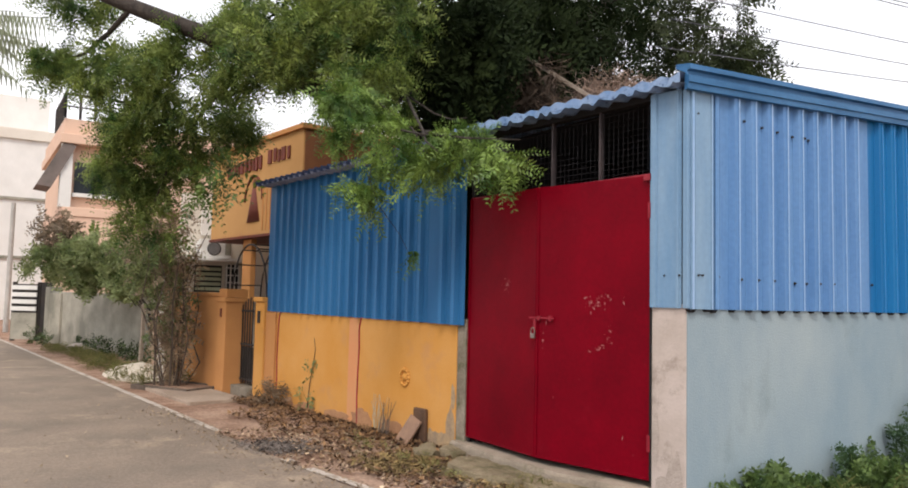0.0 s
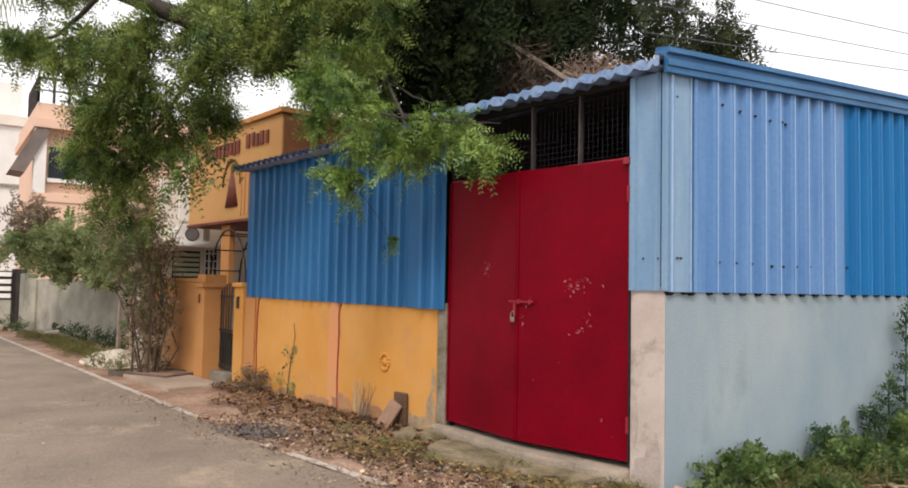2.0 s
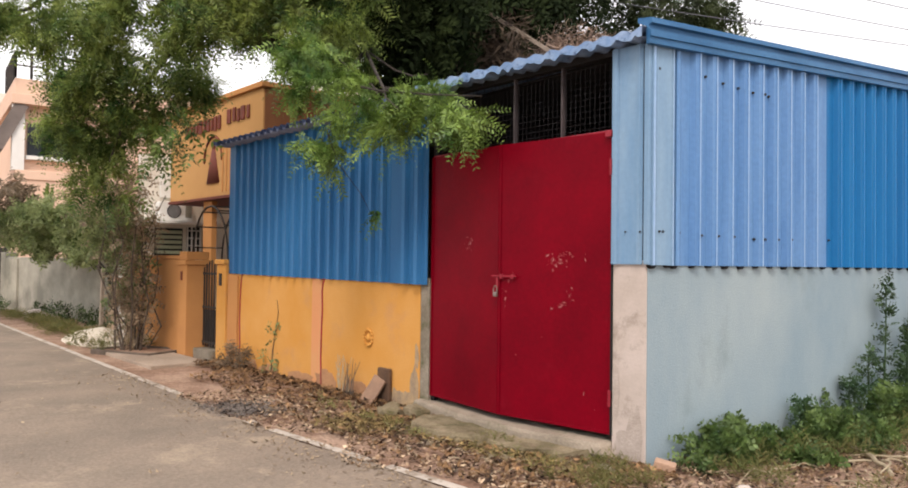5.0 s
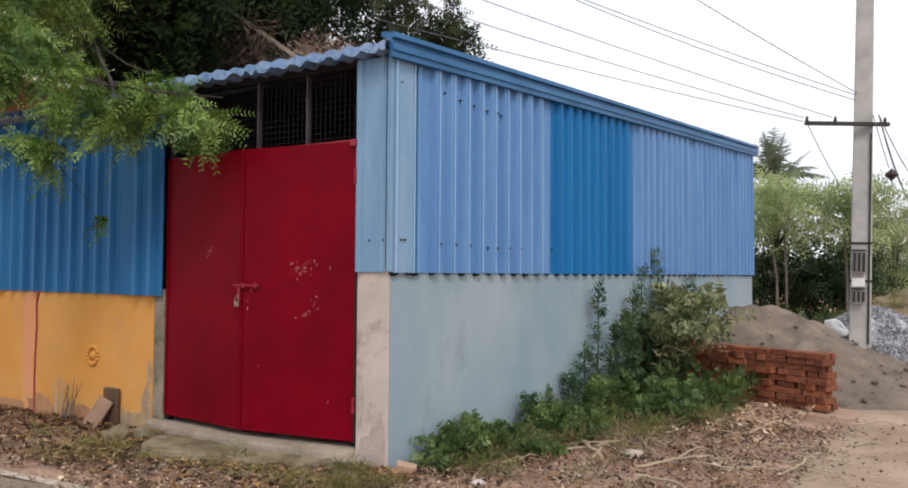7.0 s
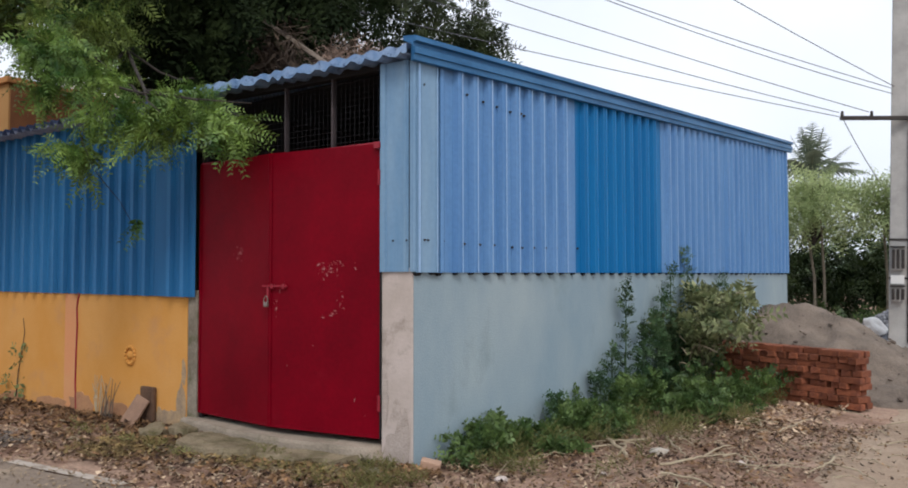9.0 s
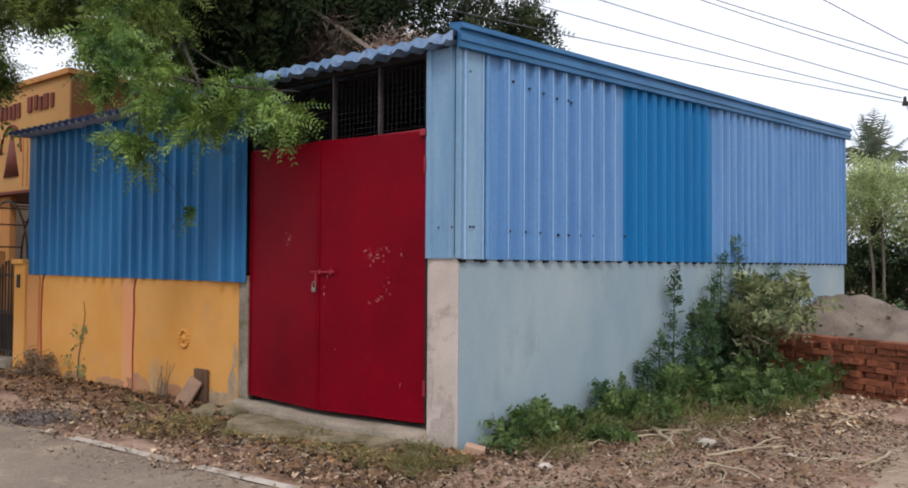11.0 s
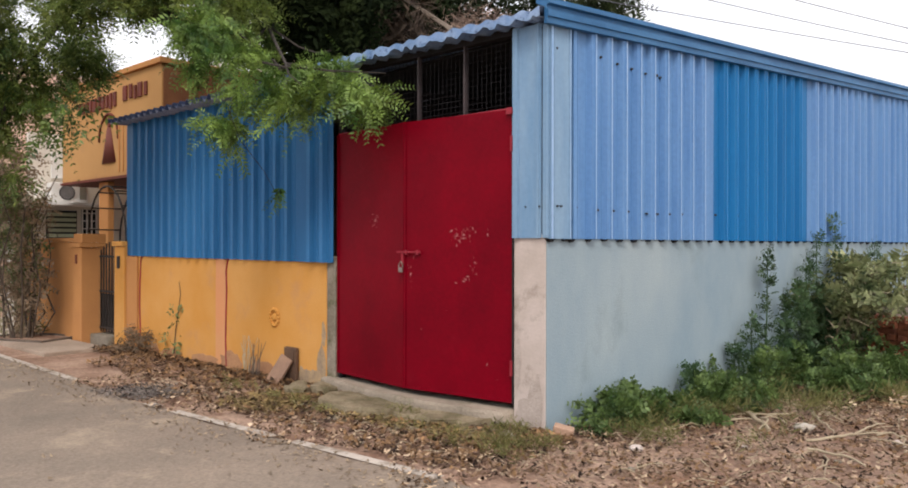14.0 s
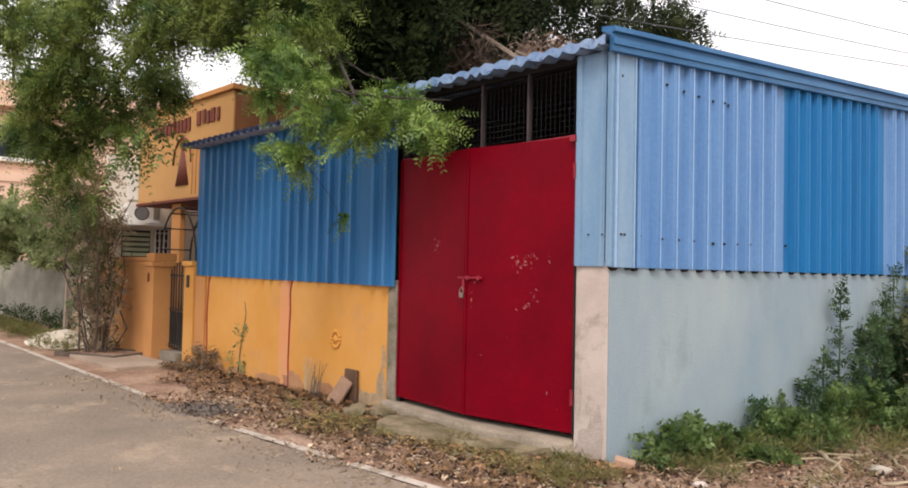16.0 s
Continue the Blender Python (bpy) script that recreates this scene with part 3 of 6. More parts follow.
def gate_leaf(p, q, label):
    m = leaf_matrix(p, q)
    w = math.hypot(q[0] - p[0], q[1] - p[1]) - 0.006
    bb = box(0, 0.012, GZ0, w, 0.017, GZ1, m=m)
    for x0, x1, z0, z1 in ((0, 0.03, GZ0, GZ1), (w - 0.03, w, GZ0, GZ1), (0.032, w - 0.032, GZ0, GZ0 + 0.035), (0.032, w - 0.032, GZ1 - 0.03, GZ1)):
        box(x0, 0.0185, z0, x1, 0.05, z1, 0.004, bm=bb, m=m)
    box(0.032, 0.02, 1.30, w - 0.032, 0.05, 1.335, 0.004, bm=bb, m=m)
    lf = part("gate_leaf", bb, M_RED, gate, label)
    bb = box(0.0, 0.002, GZ0, 0.022, 0.0115, GZ1, 0.003, m=m)
    box(w - 0.018, 0.002, GZ0, w, 0.0115, GZ1, 0.003, bm=bb, m=m)
    box(0.024, 0.004, GZ0, w - 0.02, 0.0115, GZ0 + 0.02, 0.003, bm=bb, m=m)
    part("edge_strip", bb, M_RED, lf)
    return lf, m, w


GL, GR = (-2.462, 0.0), (-0.315, 0.0)
left_leaf, ML, WL = gate_leaf(GL, GM, "red steel gate leaf")
right_leaf, MR, WR = gate_leaf(GM, GR, "red steel gate leaf with scuffed paint")
part("top_rail", box(-0.36, -0.03, 2.425, -0.30, 0.03, 2.478, 0.004), M_RED_TRIM, gate)
part("head_frame", box(-2.46, 0.02, 2.471, -0.362, 0.05, 2.486, 0.004), M_RED_TRIM, gate)
# The jamb's near-black stands for the shade in the gate's side gap.
part("side_frame", box(-0.312, -0.01, 0.17, -0.303, 0.05, 2.47), M_DARK, gate, "gate jamb coloured dark for the shaded groove")
for z in (0.45, 2.2):
    part("hinge", rod((-0.317, -0.012, z - 0.06), (-0.317, -0.012, z + 0.06), 0.012), M_RED_TRIM, gate)
# slide bolt and padlock
bb = rod((0.0 - 0.06, -0.012, 1.345), (0.20, -0.012, 1.345), 0.009)
bmesh.ops.transform(bb, matrix=MR, verts=bb.verts)
bolt = part("slide_bolt", bb, M_RED_TRIM, gate)
for x in (0.03, 0.15):
    part("bolt_bracket", box(x, -0.022, 1.325, x + 0.025, 0.01, 1.365, 0.003, m=MR), M_RED_TRIM, bolt)
bb = box(-0.029, -0.038, 1.172, 0.013, -0.018, 1.214, 0.006, m=MR)
lock = part("padlock", bb, M_STEEL, gate, "dull steel padlock")
bb = limb([Vector((-0.028 + 0.0205 * (1 - math.cos(a)), -0.028, 1.215 + 0.05 * math.sin(a))) for a in [math.pi * i / 8 for i in range(9)]], 0.005, 0.005, 6)
bmesh.ops.transform(bb, matrix=MR, verts=bb.verts)
part("shackle", bb, M_STEEL, lock)
part("hasp", box(-0.016, -0.014, 1.235, 0.008, 0.0, 1.345, 0.003, m=MR), M_RED_TRIM, gate)

# ---- orange front wall with blue sheet above ----
front_wall = thing("front_wall", FRONT, "orange limewashed compound wall topped with blue ribbed metal sheet", "wall")
FTOP, FL = 1.275, -6.90
part("masonry", box(FL, 0, -0.1, -2.62, 0.2, FTOP, 0.008), M_ORANGE, front_wall)
part("end_strip", box(-2.618, 0.004, -0.1, -2.485, 0.196, FTOP + 0.02, 0.012), M_CONCRETE, front_wall, "raw grey plaster wall end")
for a0, a1 in ((-6.93, -4.95), (-4.97, -3.05), (-3.07, -2.475)):
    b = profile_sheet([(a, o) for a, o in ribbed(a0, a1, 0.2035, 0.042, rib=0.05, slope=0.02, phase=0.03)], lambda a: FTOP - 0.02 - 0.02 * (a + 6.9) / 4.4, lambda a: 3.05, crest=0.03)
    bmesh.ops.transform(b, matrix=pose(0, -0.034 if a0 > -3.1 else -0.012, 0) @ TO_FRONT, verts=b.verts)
    part("metal_sheet", b, M_SHEET_FRONT, front_wall).data.materials.append(M_FRONT_LIT)
b = wave_roof(-7.02, -2.5, -0.24, 3.2, lambda x, y: 3.07 + 0.05 * y, 0.16, 0.034, 0.016)
# The lowest part of each wave takes the paler colour.
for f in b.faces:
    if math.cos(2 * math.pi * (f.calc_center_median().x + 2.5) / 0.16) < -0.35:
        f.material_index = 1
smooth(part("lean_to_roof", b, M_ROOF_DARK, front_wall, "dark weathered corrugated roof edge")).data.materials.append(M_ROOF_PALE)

# details of the orange wall
for x in (-4.435, -6.55):
    pts = [(x + 0.012 * math.sin(7 * z + x), -0.003, z) for z in (0.0, 0.3, 0.6, 0.9, 1.1)] + [(x + 0.02, -0.003, 1.19), (x + 0.05, -0.004, FTOP - 0.02)]
    part("painted_stripe", limb(pts, 0.011, 0.011, 6), M_RED_TRIM, front_wall, "thin red drain line down the wall")
part("pink_band", box(-4.66, -0.0035, 0.0, -4.45, -0.001, FTOP - 0.02), mat("pink limewash", (0.62, 0.27, 0.13), (0.60, 0.30, 0.14), 2, 60, 0.9, bump=0.1, grain=0.08, spec=0.1), front_wall, "pinkish overpainted band")
part("pilaster", box(-6.90, -0.03, -0.1, -6.60, -0.003, FTOP - 0.03, 0.005), M_ORANGE_DEEP, front_wall, "deep orange painted pilaster")
b = bmesh.new()
for k in range(14):
    a = 2 * math.pi * k / 14
    bmesh.ops.create_uvsphere(b, u_segments=6, v_segments=4, radius=0.022, matrix=Matrix.Translation((-3.49 + 0.075 * math.cos(a), -0.004, 0.64 + 0.085 * math.sin(a))))
bmesh.ops.create_uvsphere(b, u_segments=10, v_segments=6, radius=0.045, matrix=Matrix.Translation((-3.49, 0.012, 0.64)))
smooth(part("medallion", b, M_ORANGE, front_wall, "small moulded plaster medallion"))
b = limb([(-5.62, -0.012, 0.05), (-5.58, -0.012, 0.35), (-5.5, -0.012, 0.62), (-5.46, -0.012, 0.8), (-5.5, -0.012, 0.95)], 0.006, 0.003, 5)
part("dry_vine", b, M_BARK, front_wall, "thin dry climbing stem")
leaves("vine_leaf", [((-5.62, -0.05, 0.2), (0.2, 0.06, 0.2), 26), ((-5.5, -0.04, 0.62), (0.05, 0.03, 0.15), 9)], M_GREYLEAF, front_wall, 0.06, 0.5, 2, 0.08, 0.4, 41)
grass = thing("dry_grass_tuft", FRONT, "dry grass tuft against the orange wall", "grass")
rnd = random.Random(77)
for i in range(9):
    x = -3.95 + 0.22 * rnd.random()
    part("stalk", limb([(x, -0.08, 0), (x + rnd.gauss(0, 0.04), -0.08, 0.18), (x + rnd.gauss(0, 0.09), -0.06, 0.30 + 0.14 * rnd.random())], 0.007, 0.003, 4), M_TWIG, grass)
# screws along the sheets
b = bmesh.new()
for y, z in ((0.06, 2.9), (0.6, 2.92), (0.82, 2.9), (1.02, 2.89), (1.22, 2.88), (1.39, 2.89), (1.44, 2.88), (0.29, 1.7), (0.56, 1.69), (0.77, 1.69), (0.97, 1.69), (1.24, 1.68), (1.33, 1.69), (1.4, 1.68), (1.59, 1.685), (1.79, 1.69), (1.98, 1.69), (2.38, 1.7), (2.8, 1.7)):
    bmesh.ops.create_cone(b, cap_ends=True, segments=7, radius1=0.012, radius2=0.008, depth=0.016, matrix=pose(0.026, y + 0.024, z, 0, 90, 0))
for y in (0.085, 0.125):
    bmesh.ops.create_cone(b, cap_ends=True, segments=7, radius1=0.010, radius2=0.007, depth=0.02, matrix=pose(0.034, y, 1.705, 0, 90, 0))
for x in (-0.04, -0.17, -0.27):
    bmesh.ops.create_cone(b, cap_ends=True, segments=6, radius1=0.009, radius2=0.006, depth=0.008, matrix=FRONT @ pose(x, -0.03, 1.7, 90, 0, 0))
tagged(part("screws", b, M_IRON, shed), kind="stuff")


# chips in the gate's paint: thin flakes of bare primer
def chips(m, cx, cz, n, rx, rz, seed, parent):
    rnd = random.Random(seed)
    bb = bmesh.new()
    for i in range(n):
        x, z = cx + rnd.gauss(0, rx), cz + rnd.gauss(0, rz)
        r = 0.002 + 0.0075 * rnd.random() ** 2
        tilt, thin_ = rnd.random() * 3.14, 0.25 + 0.5 * rnd.random()
        ring = []
        for k in range(9):
            a = 2 * math.pi * k / 9
            q = r * (0.55 + 0.9 * rnd.random())
            u, w = q * math.cos(a) * 1.7, q * math.sin(a) * thin_
            ring.append(bb.verts.new((x + u * math.cos(tilt) - w * math.sin(tilt), 0.0095, z + u * math.sin(tilt) + w * math.cos(tilt))))
        bb.faces.new(ring[::-1])
    bmesh.ops.transform(bb, matrix=m, verts=bb.verts)
    return tagged(part("paint_chips", bb, M_CHIP, parent, "pale chipped patches in the paint"), kind="stuff")


chips(ML, 0.62, 1.63, 26, 0.03, 0.028, 1, left_leaf)
chips(MR, 0.58, 1.475, 34, 0.045, 0.022, 2, right_leaf)
chips(MR, 0.68, 1.53, 16, 0.11, 0.02, 3, right_leaf)
chips(MR, 0.73, 1.20, 11, 0.02, 0.03, 4, right_leaf)
chips(MR, 0.63, 1.12, 8, 0.07, 0.02, 5, right_leaf)
chips(MR, 0.06, 1.20, 14, 0.03, 0.06, 6, right_leaf)
for i, (x, z) in enumerate(((0.20, 0.70), (0.87, 0.45), (0.97, 0.34), (0.45, 0.85))):
    chips(MR, x, z, 1, 0.01, 0.01, 10 + i, right_leaf)

# broken concrete step under the gate: a pale sill and three mossy broken pieces before it
M_SILL = mat("pale worn cement", (0.37, 0.31, 0.245), (0.24, 0.20, 0.155), 3, 50, 0.95, bump=0.5, grain=0.25, stain=((0.13, 0.12, 0.07), 3.5, 0.57, 0.7))
M_MOSSY = mat("mossy broken cement", (0.16, 0.13, 0.08), (0.27, 0.22, 0.145), 4, 45, 0.97, bump=0.8, grain=0.35, stain=((0.095, 0.082, 0.04), 3.0, 0.50, 0.85))


def rough_slab(outline, z0, z1, seed, wobble=0.02, top_wobble=0.012):
    """A broken slab: a ragged outline, worn upper edge and uneven top."""
    bb = bmesh.new()
    rim = []
    for (xa, ya), (xb, yb_) in zip(outline, outline[1:] + outline[:1]):
        n = max(2, int(math.hypot(xb - xa, yb_ - ya) / 0.07))
        rim += [Vector((xa + (xb - xa) * i / n, ya + (yb_ - ya) * i / n, 0)) for i in range(n)]
    mid_ = sum(rim, Vector()) / len(rim)
    rings = []
    for grow, z in ((1.05, z0), (1.0, z1 - 0.025), (0.975, z1), (0.80, z1), (0.45, z1)):
        ring_ = []
        for p in rim:
            q = mid_ + (p - mid_) * grow
            j = noise.noise_vector(q * 9 + Vector((seed * 5, 0, z * 20)))
            ring_.append(bb.verts.new((q.x + wobble * j.x, q.y + wobble * j.y, z + (top_wobble * j.z if z > z0 else 0))))
        rings.append(ring_)
    for lower, upper in zip(rings, rings[1:]):
        for i in range(len(rim)):
            bb.faces.new((lower[i], lower[(i + 1) % len(rim)], upper[(i + 1) % len(rim)], upper[i]))
    bb.faces.new(rings[-1])
    bmesh.ops.recalc_face_normals(bb, faces=bb.faces)
    return bb


step = thing("threshold", FRONT, "broken concrete step with mossy pieces under the gate", "step")
part("sill", rough_slab([(-2.62, 0.28), (-2.62, -0.06), (-2.2, -0.13), (-1.8, -0.20), (-1.42, -0.235), (-1.05, -0.215), (-0.7, -0.17), (-0.31, -0.12), (-0.31, 0.28)], -0.08, 0.125, 1, 0.012, 0.006), M_SILL, step)
for i, ring_ in enumerate(([(-2.60, -0.08), (-2.56, -0.24), (-2.40, -0.30), (-2.26, -0.26), (-2.28, -0.14)],
                           [(-2.05, -0.18), (-2.12, -0.40), (-1.98, -0.58), (-1.70, -0.66), (-1.36, -0.62), (-1.18, -0.52), (-1.14, -0.27), (-1.42, -0.26), (-1.75, -0.23)],
                           [(-1.10, -0.27), (-1.13, -0.52), (-0.84, -0.50), (-0.52, -0.38), (-0.36, -0.18), (-0.72, -0.20)])):
    part("broken_piece", rough_slab(ring_, -0.08, 0.085 - 0.012 * (i == 2), 4 + i, 0.03, 0.02), M_MOSSY, step, "mossy brown broken piece of the step")


M_DAMP = mat("damp stained plaster", (0.36, 0.305, 0.265), (0.44, 0.375, 0.335), 8, 60, 0.95, bump=0.3, grain=0.25)
rnd = random.Random(29)
for cx, cz, rx, rz in ((-0.19, 0.06, 0.10, 0.20), (-0.09, 0.10, 0.08, 0.32), (-0.26, 0.5, 0.03, 0.2)):
    b = bmesh.new()
    rim = [(max(-0.297, min(-0.008, cx + rx * (0.7 + 0.5 * rnd.random()) * math.cos(0.2856 * k))), max(0.0, cz + rz * (0.7 + 0.5 * rnd.random()) * math.sin(0.2856 * k))) for k in range(22)]
    d = 0.0012 + 0.002 * (rx < 0.09) + 0.001 * (rx < 0.05)
    b.faces.new([b.verts.new(FRONT @ Vector((x, -d, z))) for x, z in rim])
    part("damp_patch", b, M_DAMP, shed, "grey damp stain low on the plaster")

# peeled plaster low on the wall's end, and dry stalks beside it
rnd = random.Random(19)
M_PEELED = mat("peeled damp plaster", (0.43, 0.30, 0.17), (0.27, 0.20, 0.14), 9, 60, 0.95, bump=0.4, grain=0.3)
M_SPLASH = mat("mud-splashed limewash", (0.44, 0.235, 0.12), (0.33, 0.17, 0.095), 5, 60, 0.95, bump=0.3, grain=0.25)
for cx, cz, rx, rz in ((-2.70, 0.20, 0.075, 0.22), (-2.82, 0.07, 0.12, 0.09), (-2.66, 0.52, 0.035, 0.12), (-3.0, 0.05, 0.10, 0.13), (-3.75, 0.02, 0.28, 0.13), (-4.35, 0.02, 0.22, 0.20), (-4.9, 0.02, 0.34, 0.11), (-5.7, 0.02, 0.30, 0.09), (-6.2, 0.02, 0.2, 0.12)):
    b = bmesh.new()
    rim = []
    for k in range(22):
        a = 2 * math.pi * k / 22
        r = 0.75 + 0.45 * rnd.random()
        rim.append((min(-2.625, cx + rx * r * math.cos(a)), max(0.0, cz + rz * r * math.sin(a))))
    f0 = [b.verts.new((x, -0.003 - 0.002 * (rx > 0.1) - 0.001 * (rx > 0.2), z)) for x, z in rim]
    f1 = [b.verts.new((x, 0.004, z)) for x, z in rim]
    b.faces.new(f0)
    for k in range(22):
        b.faces.new((f0[k], f1[k], f1[(k + 1) % 22], f0[(k + 1) % 22]))
    bmesh.ops.recalc_face_normals(b, faces=b.faces)
    part("peeled_patch", b, M_SPLASH if rx > 0.15 else M_PEELED, front_wall, "peeled grey-pink plaster patch")
stalks = thing("dry_weed", FRONT @ pose(-3.66, -0.14, 0), "dry bare weed stalks against the orange wall", "weed")
for k in range(7):
    a = rnd.gauss(0, 0.5)
    h = 0.22 + 0.2 * rnd.random()
    part("stalk", limb([(0.03 * k - 0.1, 0, 0), (0.03 * k - 0.1 + 0.05 * a, 0.02, h * 0.5), (0.03 * k - 0.1 + 0.16 * a, 0.05, h)], 0.006, 0.003, 5), M_STEM, stalks)

# boulders and stones
def stone_mesh(r, seed, squash=0.6):
    bb = bmesh.new()
    bmesh.ops.create_icosphere(bb, subdivisions=2, radius=r)
    for v in bb.verts:
        k = 1 + 0.45 * noise.noise(v.co * (1.6 / r) + Vector((seed * 3.1, 0, 0)))
        v.co = Vector((v.co.x * k * 1.2, v.co.y * k, v.co.z * k * squash))
    return bb


def stone(name, x, y, r, seed, material, label, squash=0.6, z=0.0):
    ob = link(name, stone_mesh(r, seed, squash), material)
    ob.matrix_world = pose(x, y, z + r * squash * 0.55, 0, 0, seed * 47)
    return tagged(ob, label, "stone", "loose stones")


for i, (x, y, r, q) in enumerate(((-1.95, -0.86, 0.12, 0.35), (-1.45, -0.92, 0.10, 0.3), (-0.75, -0.74, 0.11, 0.3))):
    stone("broken_slab", x, y, r, 110 + i, M_MOSSY, "mossy broken lump of concrete before the gate", q, -0.02)
stone("stone", -2.5, -0.68, 0.12, 1, M_MOSSY, "mossy grey boulder beside the broken step")
stone("stone", -2.72, -0.52, 0.09, 2, M_MOSSY, "mossy grey boulder beside the broken step")
stone("stone", -0.05, -0.38, 0.07, 3, M_CONCRETE, "small grey stone lying on dirt")
b = box(-0.075, -0.05, 0, 0.075, 0.05, 0.085, 0.012)
half = link("brick", b, mat("pale worn brick", (0.42, 0.27, 0.19), (0.36, 0.23, 0.16), 6, 60, 0.95, bump=0.4))
half.matrix_world = pose(0.17, -0.02, 0.0, 4, 12, 35)
tagged(half, "half a pale worn brick lying at the pillar foot", "brick")
# tile slab leaning on the orange wall and a small niche cover
b = box(-0.095, -0.012, 0, 0.095, 0.012, 0.30, 0.004)
slab = link("stone_slab", b, mat("brown slate", (0.30, 0.185, 0.125), (0.20, 0.125, 0.09), 5, 50, 0.9, bump=0.2))
slab.matrix_world = FRONT @ pose(-3.25, -0.20, 0.0, -27, 17, 0)
tagged(slab, "grey stone slab leaning on the orange wall", "slab")
b = box(-3.26, -0.05, -0.02, -3.05, -0.004, 0.36, 0.02)
box(-3.23, -0.056, 0.24, -3.08, -0.0505, 0.32, 0.0, bm=b)
niche = link("drain_cover", b, mat("rusty brown plate", (0.13, 0.075, 0.045), (0.08, 0.045, 0.03), 6, 50, 0.9, bump=0.3))
niche.matrix_world = FRONT
tagged(niche, "rusty brown drain cover against the wall", "drain cover")


def scatter(name, n, zone, material, size, seed, label, category, lift=0.02, z0=0.0):
    """Dry leaves lying about: curled four-sided leaves; zone(u, v) gives x, y."""
    rg = np.random.default_rng(seed)
    u, v = rg.random(n), rg.random(n)
    x, y = zone(u, v, rg)
    s = size * (0.5 + rg.random(n))
    a = rg.random(n) * 2 * np.pi
    tilt = rg.normal(0, 0.28, n)
    d = np.stack([np.cos(a), np.sin(a), tilt], 1) * s[:, None]
    w = np.stack([-np.sin(a), np.cos(a), rg.normal(0, 0.28, n)], 1) * (s * 0.3)[:, None]
    c = np.stack([x, y, z0 + lift * (0.5 + rg.random(n))], 1)
    curl = np.array((0, 0, 1.0)) * (s * 0.25)[:, None]
    vv = np.stack([c - d * 0.5, c - w, c + d * 0.5 + curl, c + w], 1).reshape(-1, 3)
    vv[:, 2] = np.maximum(vv[:, 2], 0.004)
    ob = raw(name, vv, np.arange(4 * n).reshape(-1, 4), material)
    return tagged(ob, label, category, kind="stuff")


def verge(u, v, rg):
    x = -7.0 + 7.3 * u
    f = -0.03 + 0.105 * x
    depth = 0.35 + 1.0 * v ** 1.1
    y = f - 0.06 - (v ** 2.0) * np.minimum(1.15, 0.62 + 0.2 * np.sin(x * 2.1) + 0.12 * np.sin(x * 5.3) + 0.16 * (x + 6))
    y = np.maximum(y, f - 1.5)
    return x + rg.normal(0, 0.05, len(u)), y


def yard(u, v, rg):
    x = 0.0 + 2.45 * u ** 1.1
    return x + rg.normal(0, 0.1, len(u)), -1.3 + 4.9 * v + 0.25 * np.sin(3 * x)


def thin(u, v, rg):
    x = -4.6 + 5.2 * u
    return x, -0.62 + 0.1 * x - 0.85 * v ** 0.8 * (1 + 0.25 * np.sin(4 * x))


M_CHIPS = mat("pale straw chips", (0.56, 0.43, 0.30), (0.26, 0.155, 0.085), 9, 60, 1, bump=0.1, vary=0.6)
scatter("leaf_litter", 5600, verge, M_LITTER, 0.05, 3, "brown dry leaves heaped along the orange wall", "leaf litter", 0.03)
scatter("leaf_litter", 1900, thin, M_LITTER, 0.034, 4, "thin scatter of dry leaves at the road's edge", "leaf litter", 0.02)
scatter("leaf_litter", 1300, thin, M_CHIPS, 0.032, 14, "yellowed leaves at the road's edge", "leaf litter", 0.025)
scatter("leaf_litter", 7500, yard, M_LITTER, 0.036, 5, "dry leaves and chips on the dirt yard", "leaf litter", 0.02)
scatter("leaf_litter", 5200, yard, M_CHIPS, 0.030, 15, "pale straw chips on the dirt yard", "leaf litter", 0.02)
scatter("leaf_litter", 900, lambda u, v, rg: (-6.5 + 7.2 * u, -1.45 + 0.11 * (-6.5 + 7.2 * u) - 0.28 * np.abs(rg.normal(0, 1, len(u)))), M_DRYLEAF, 0.03, 16, "few small leaves blown onto the asphalt", "leaf litter", 0.012, 0.01)
scatter("leaf_litter", 160, lambda u, v, rg: (-7 + 10 * u, -2.1 - 2.5 * v), M_DRYLEAF, 0.035, 6, "few dry leaves on the road", "leaf litter", 0.02, 0.012)
scatter("leaf_litter", 900, lambda u, v, rg: (2.0 + 2.2 * u, -0.9 + 5.2 * v), M_LITTER, 0.03, 27, "brown crumbs strewn on the dirt lane", "leaf litter", 0.02, 0.03)
OLIVE = (-2.61, -1.98, -1.39, -0.75)
ASH = (-3.79, -3.28, -2.00, -1.52)
M_OLIVE = mat("yellowing small leaves", (0.29, 0.205, 0.085), (0.11, 0.08, 0.035), 8, 60, 0.95, bump=0.1, vary=0.7)
M_ASH = mat("burnt grey litter", (0.10, 0.08, 0.07), (0.30, 0.255, 0.225), 9, 60, 1, bump=0.1, vary=0.6)
scatter("leaf_litter", 1500, lambda u, v, rg: (OLIVE[0] + (OLIVE[1] - OLIVE[0]) * u + rg.normal(0, 0.1, len(u)), OLIVE[2] + (OLIVE[3] - OLIVE[2]) * v + 0.1 * u + rg.normal(0, 0.08, len(u))), M_OLIVE, 0.04, 31, "yellow-olive fallen leaves before the broken step", "leaf litter", 0.03)
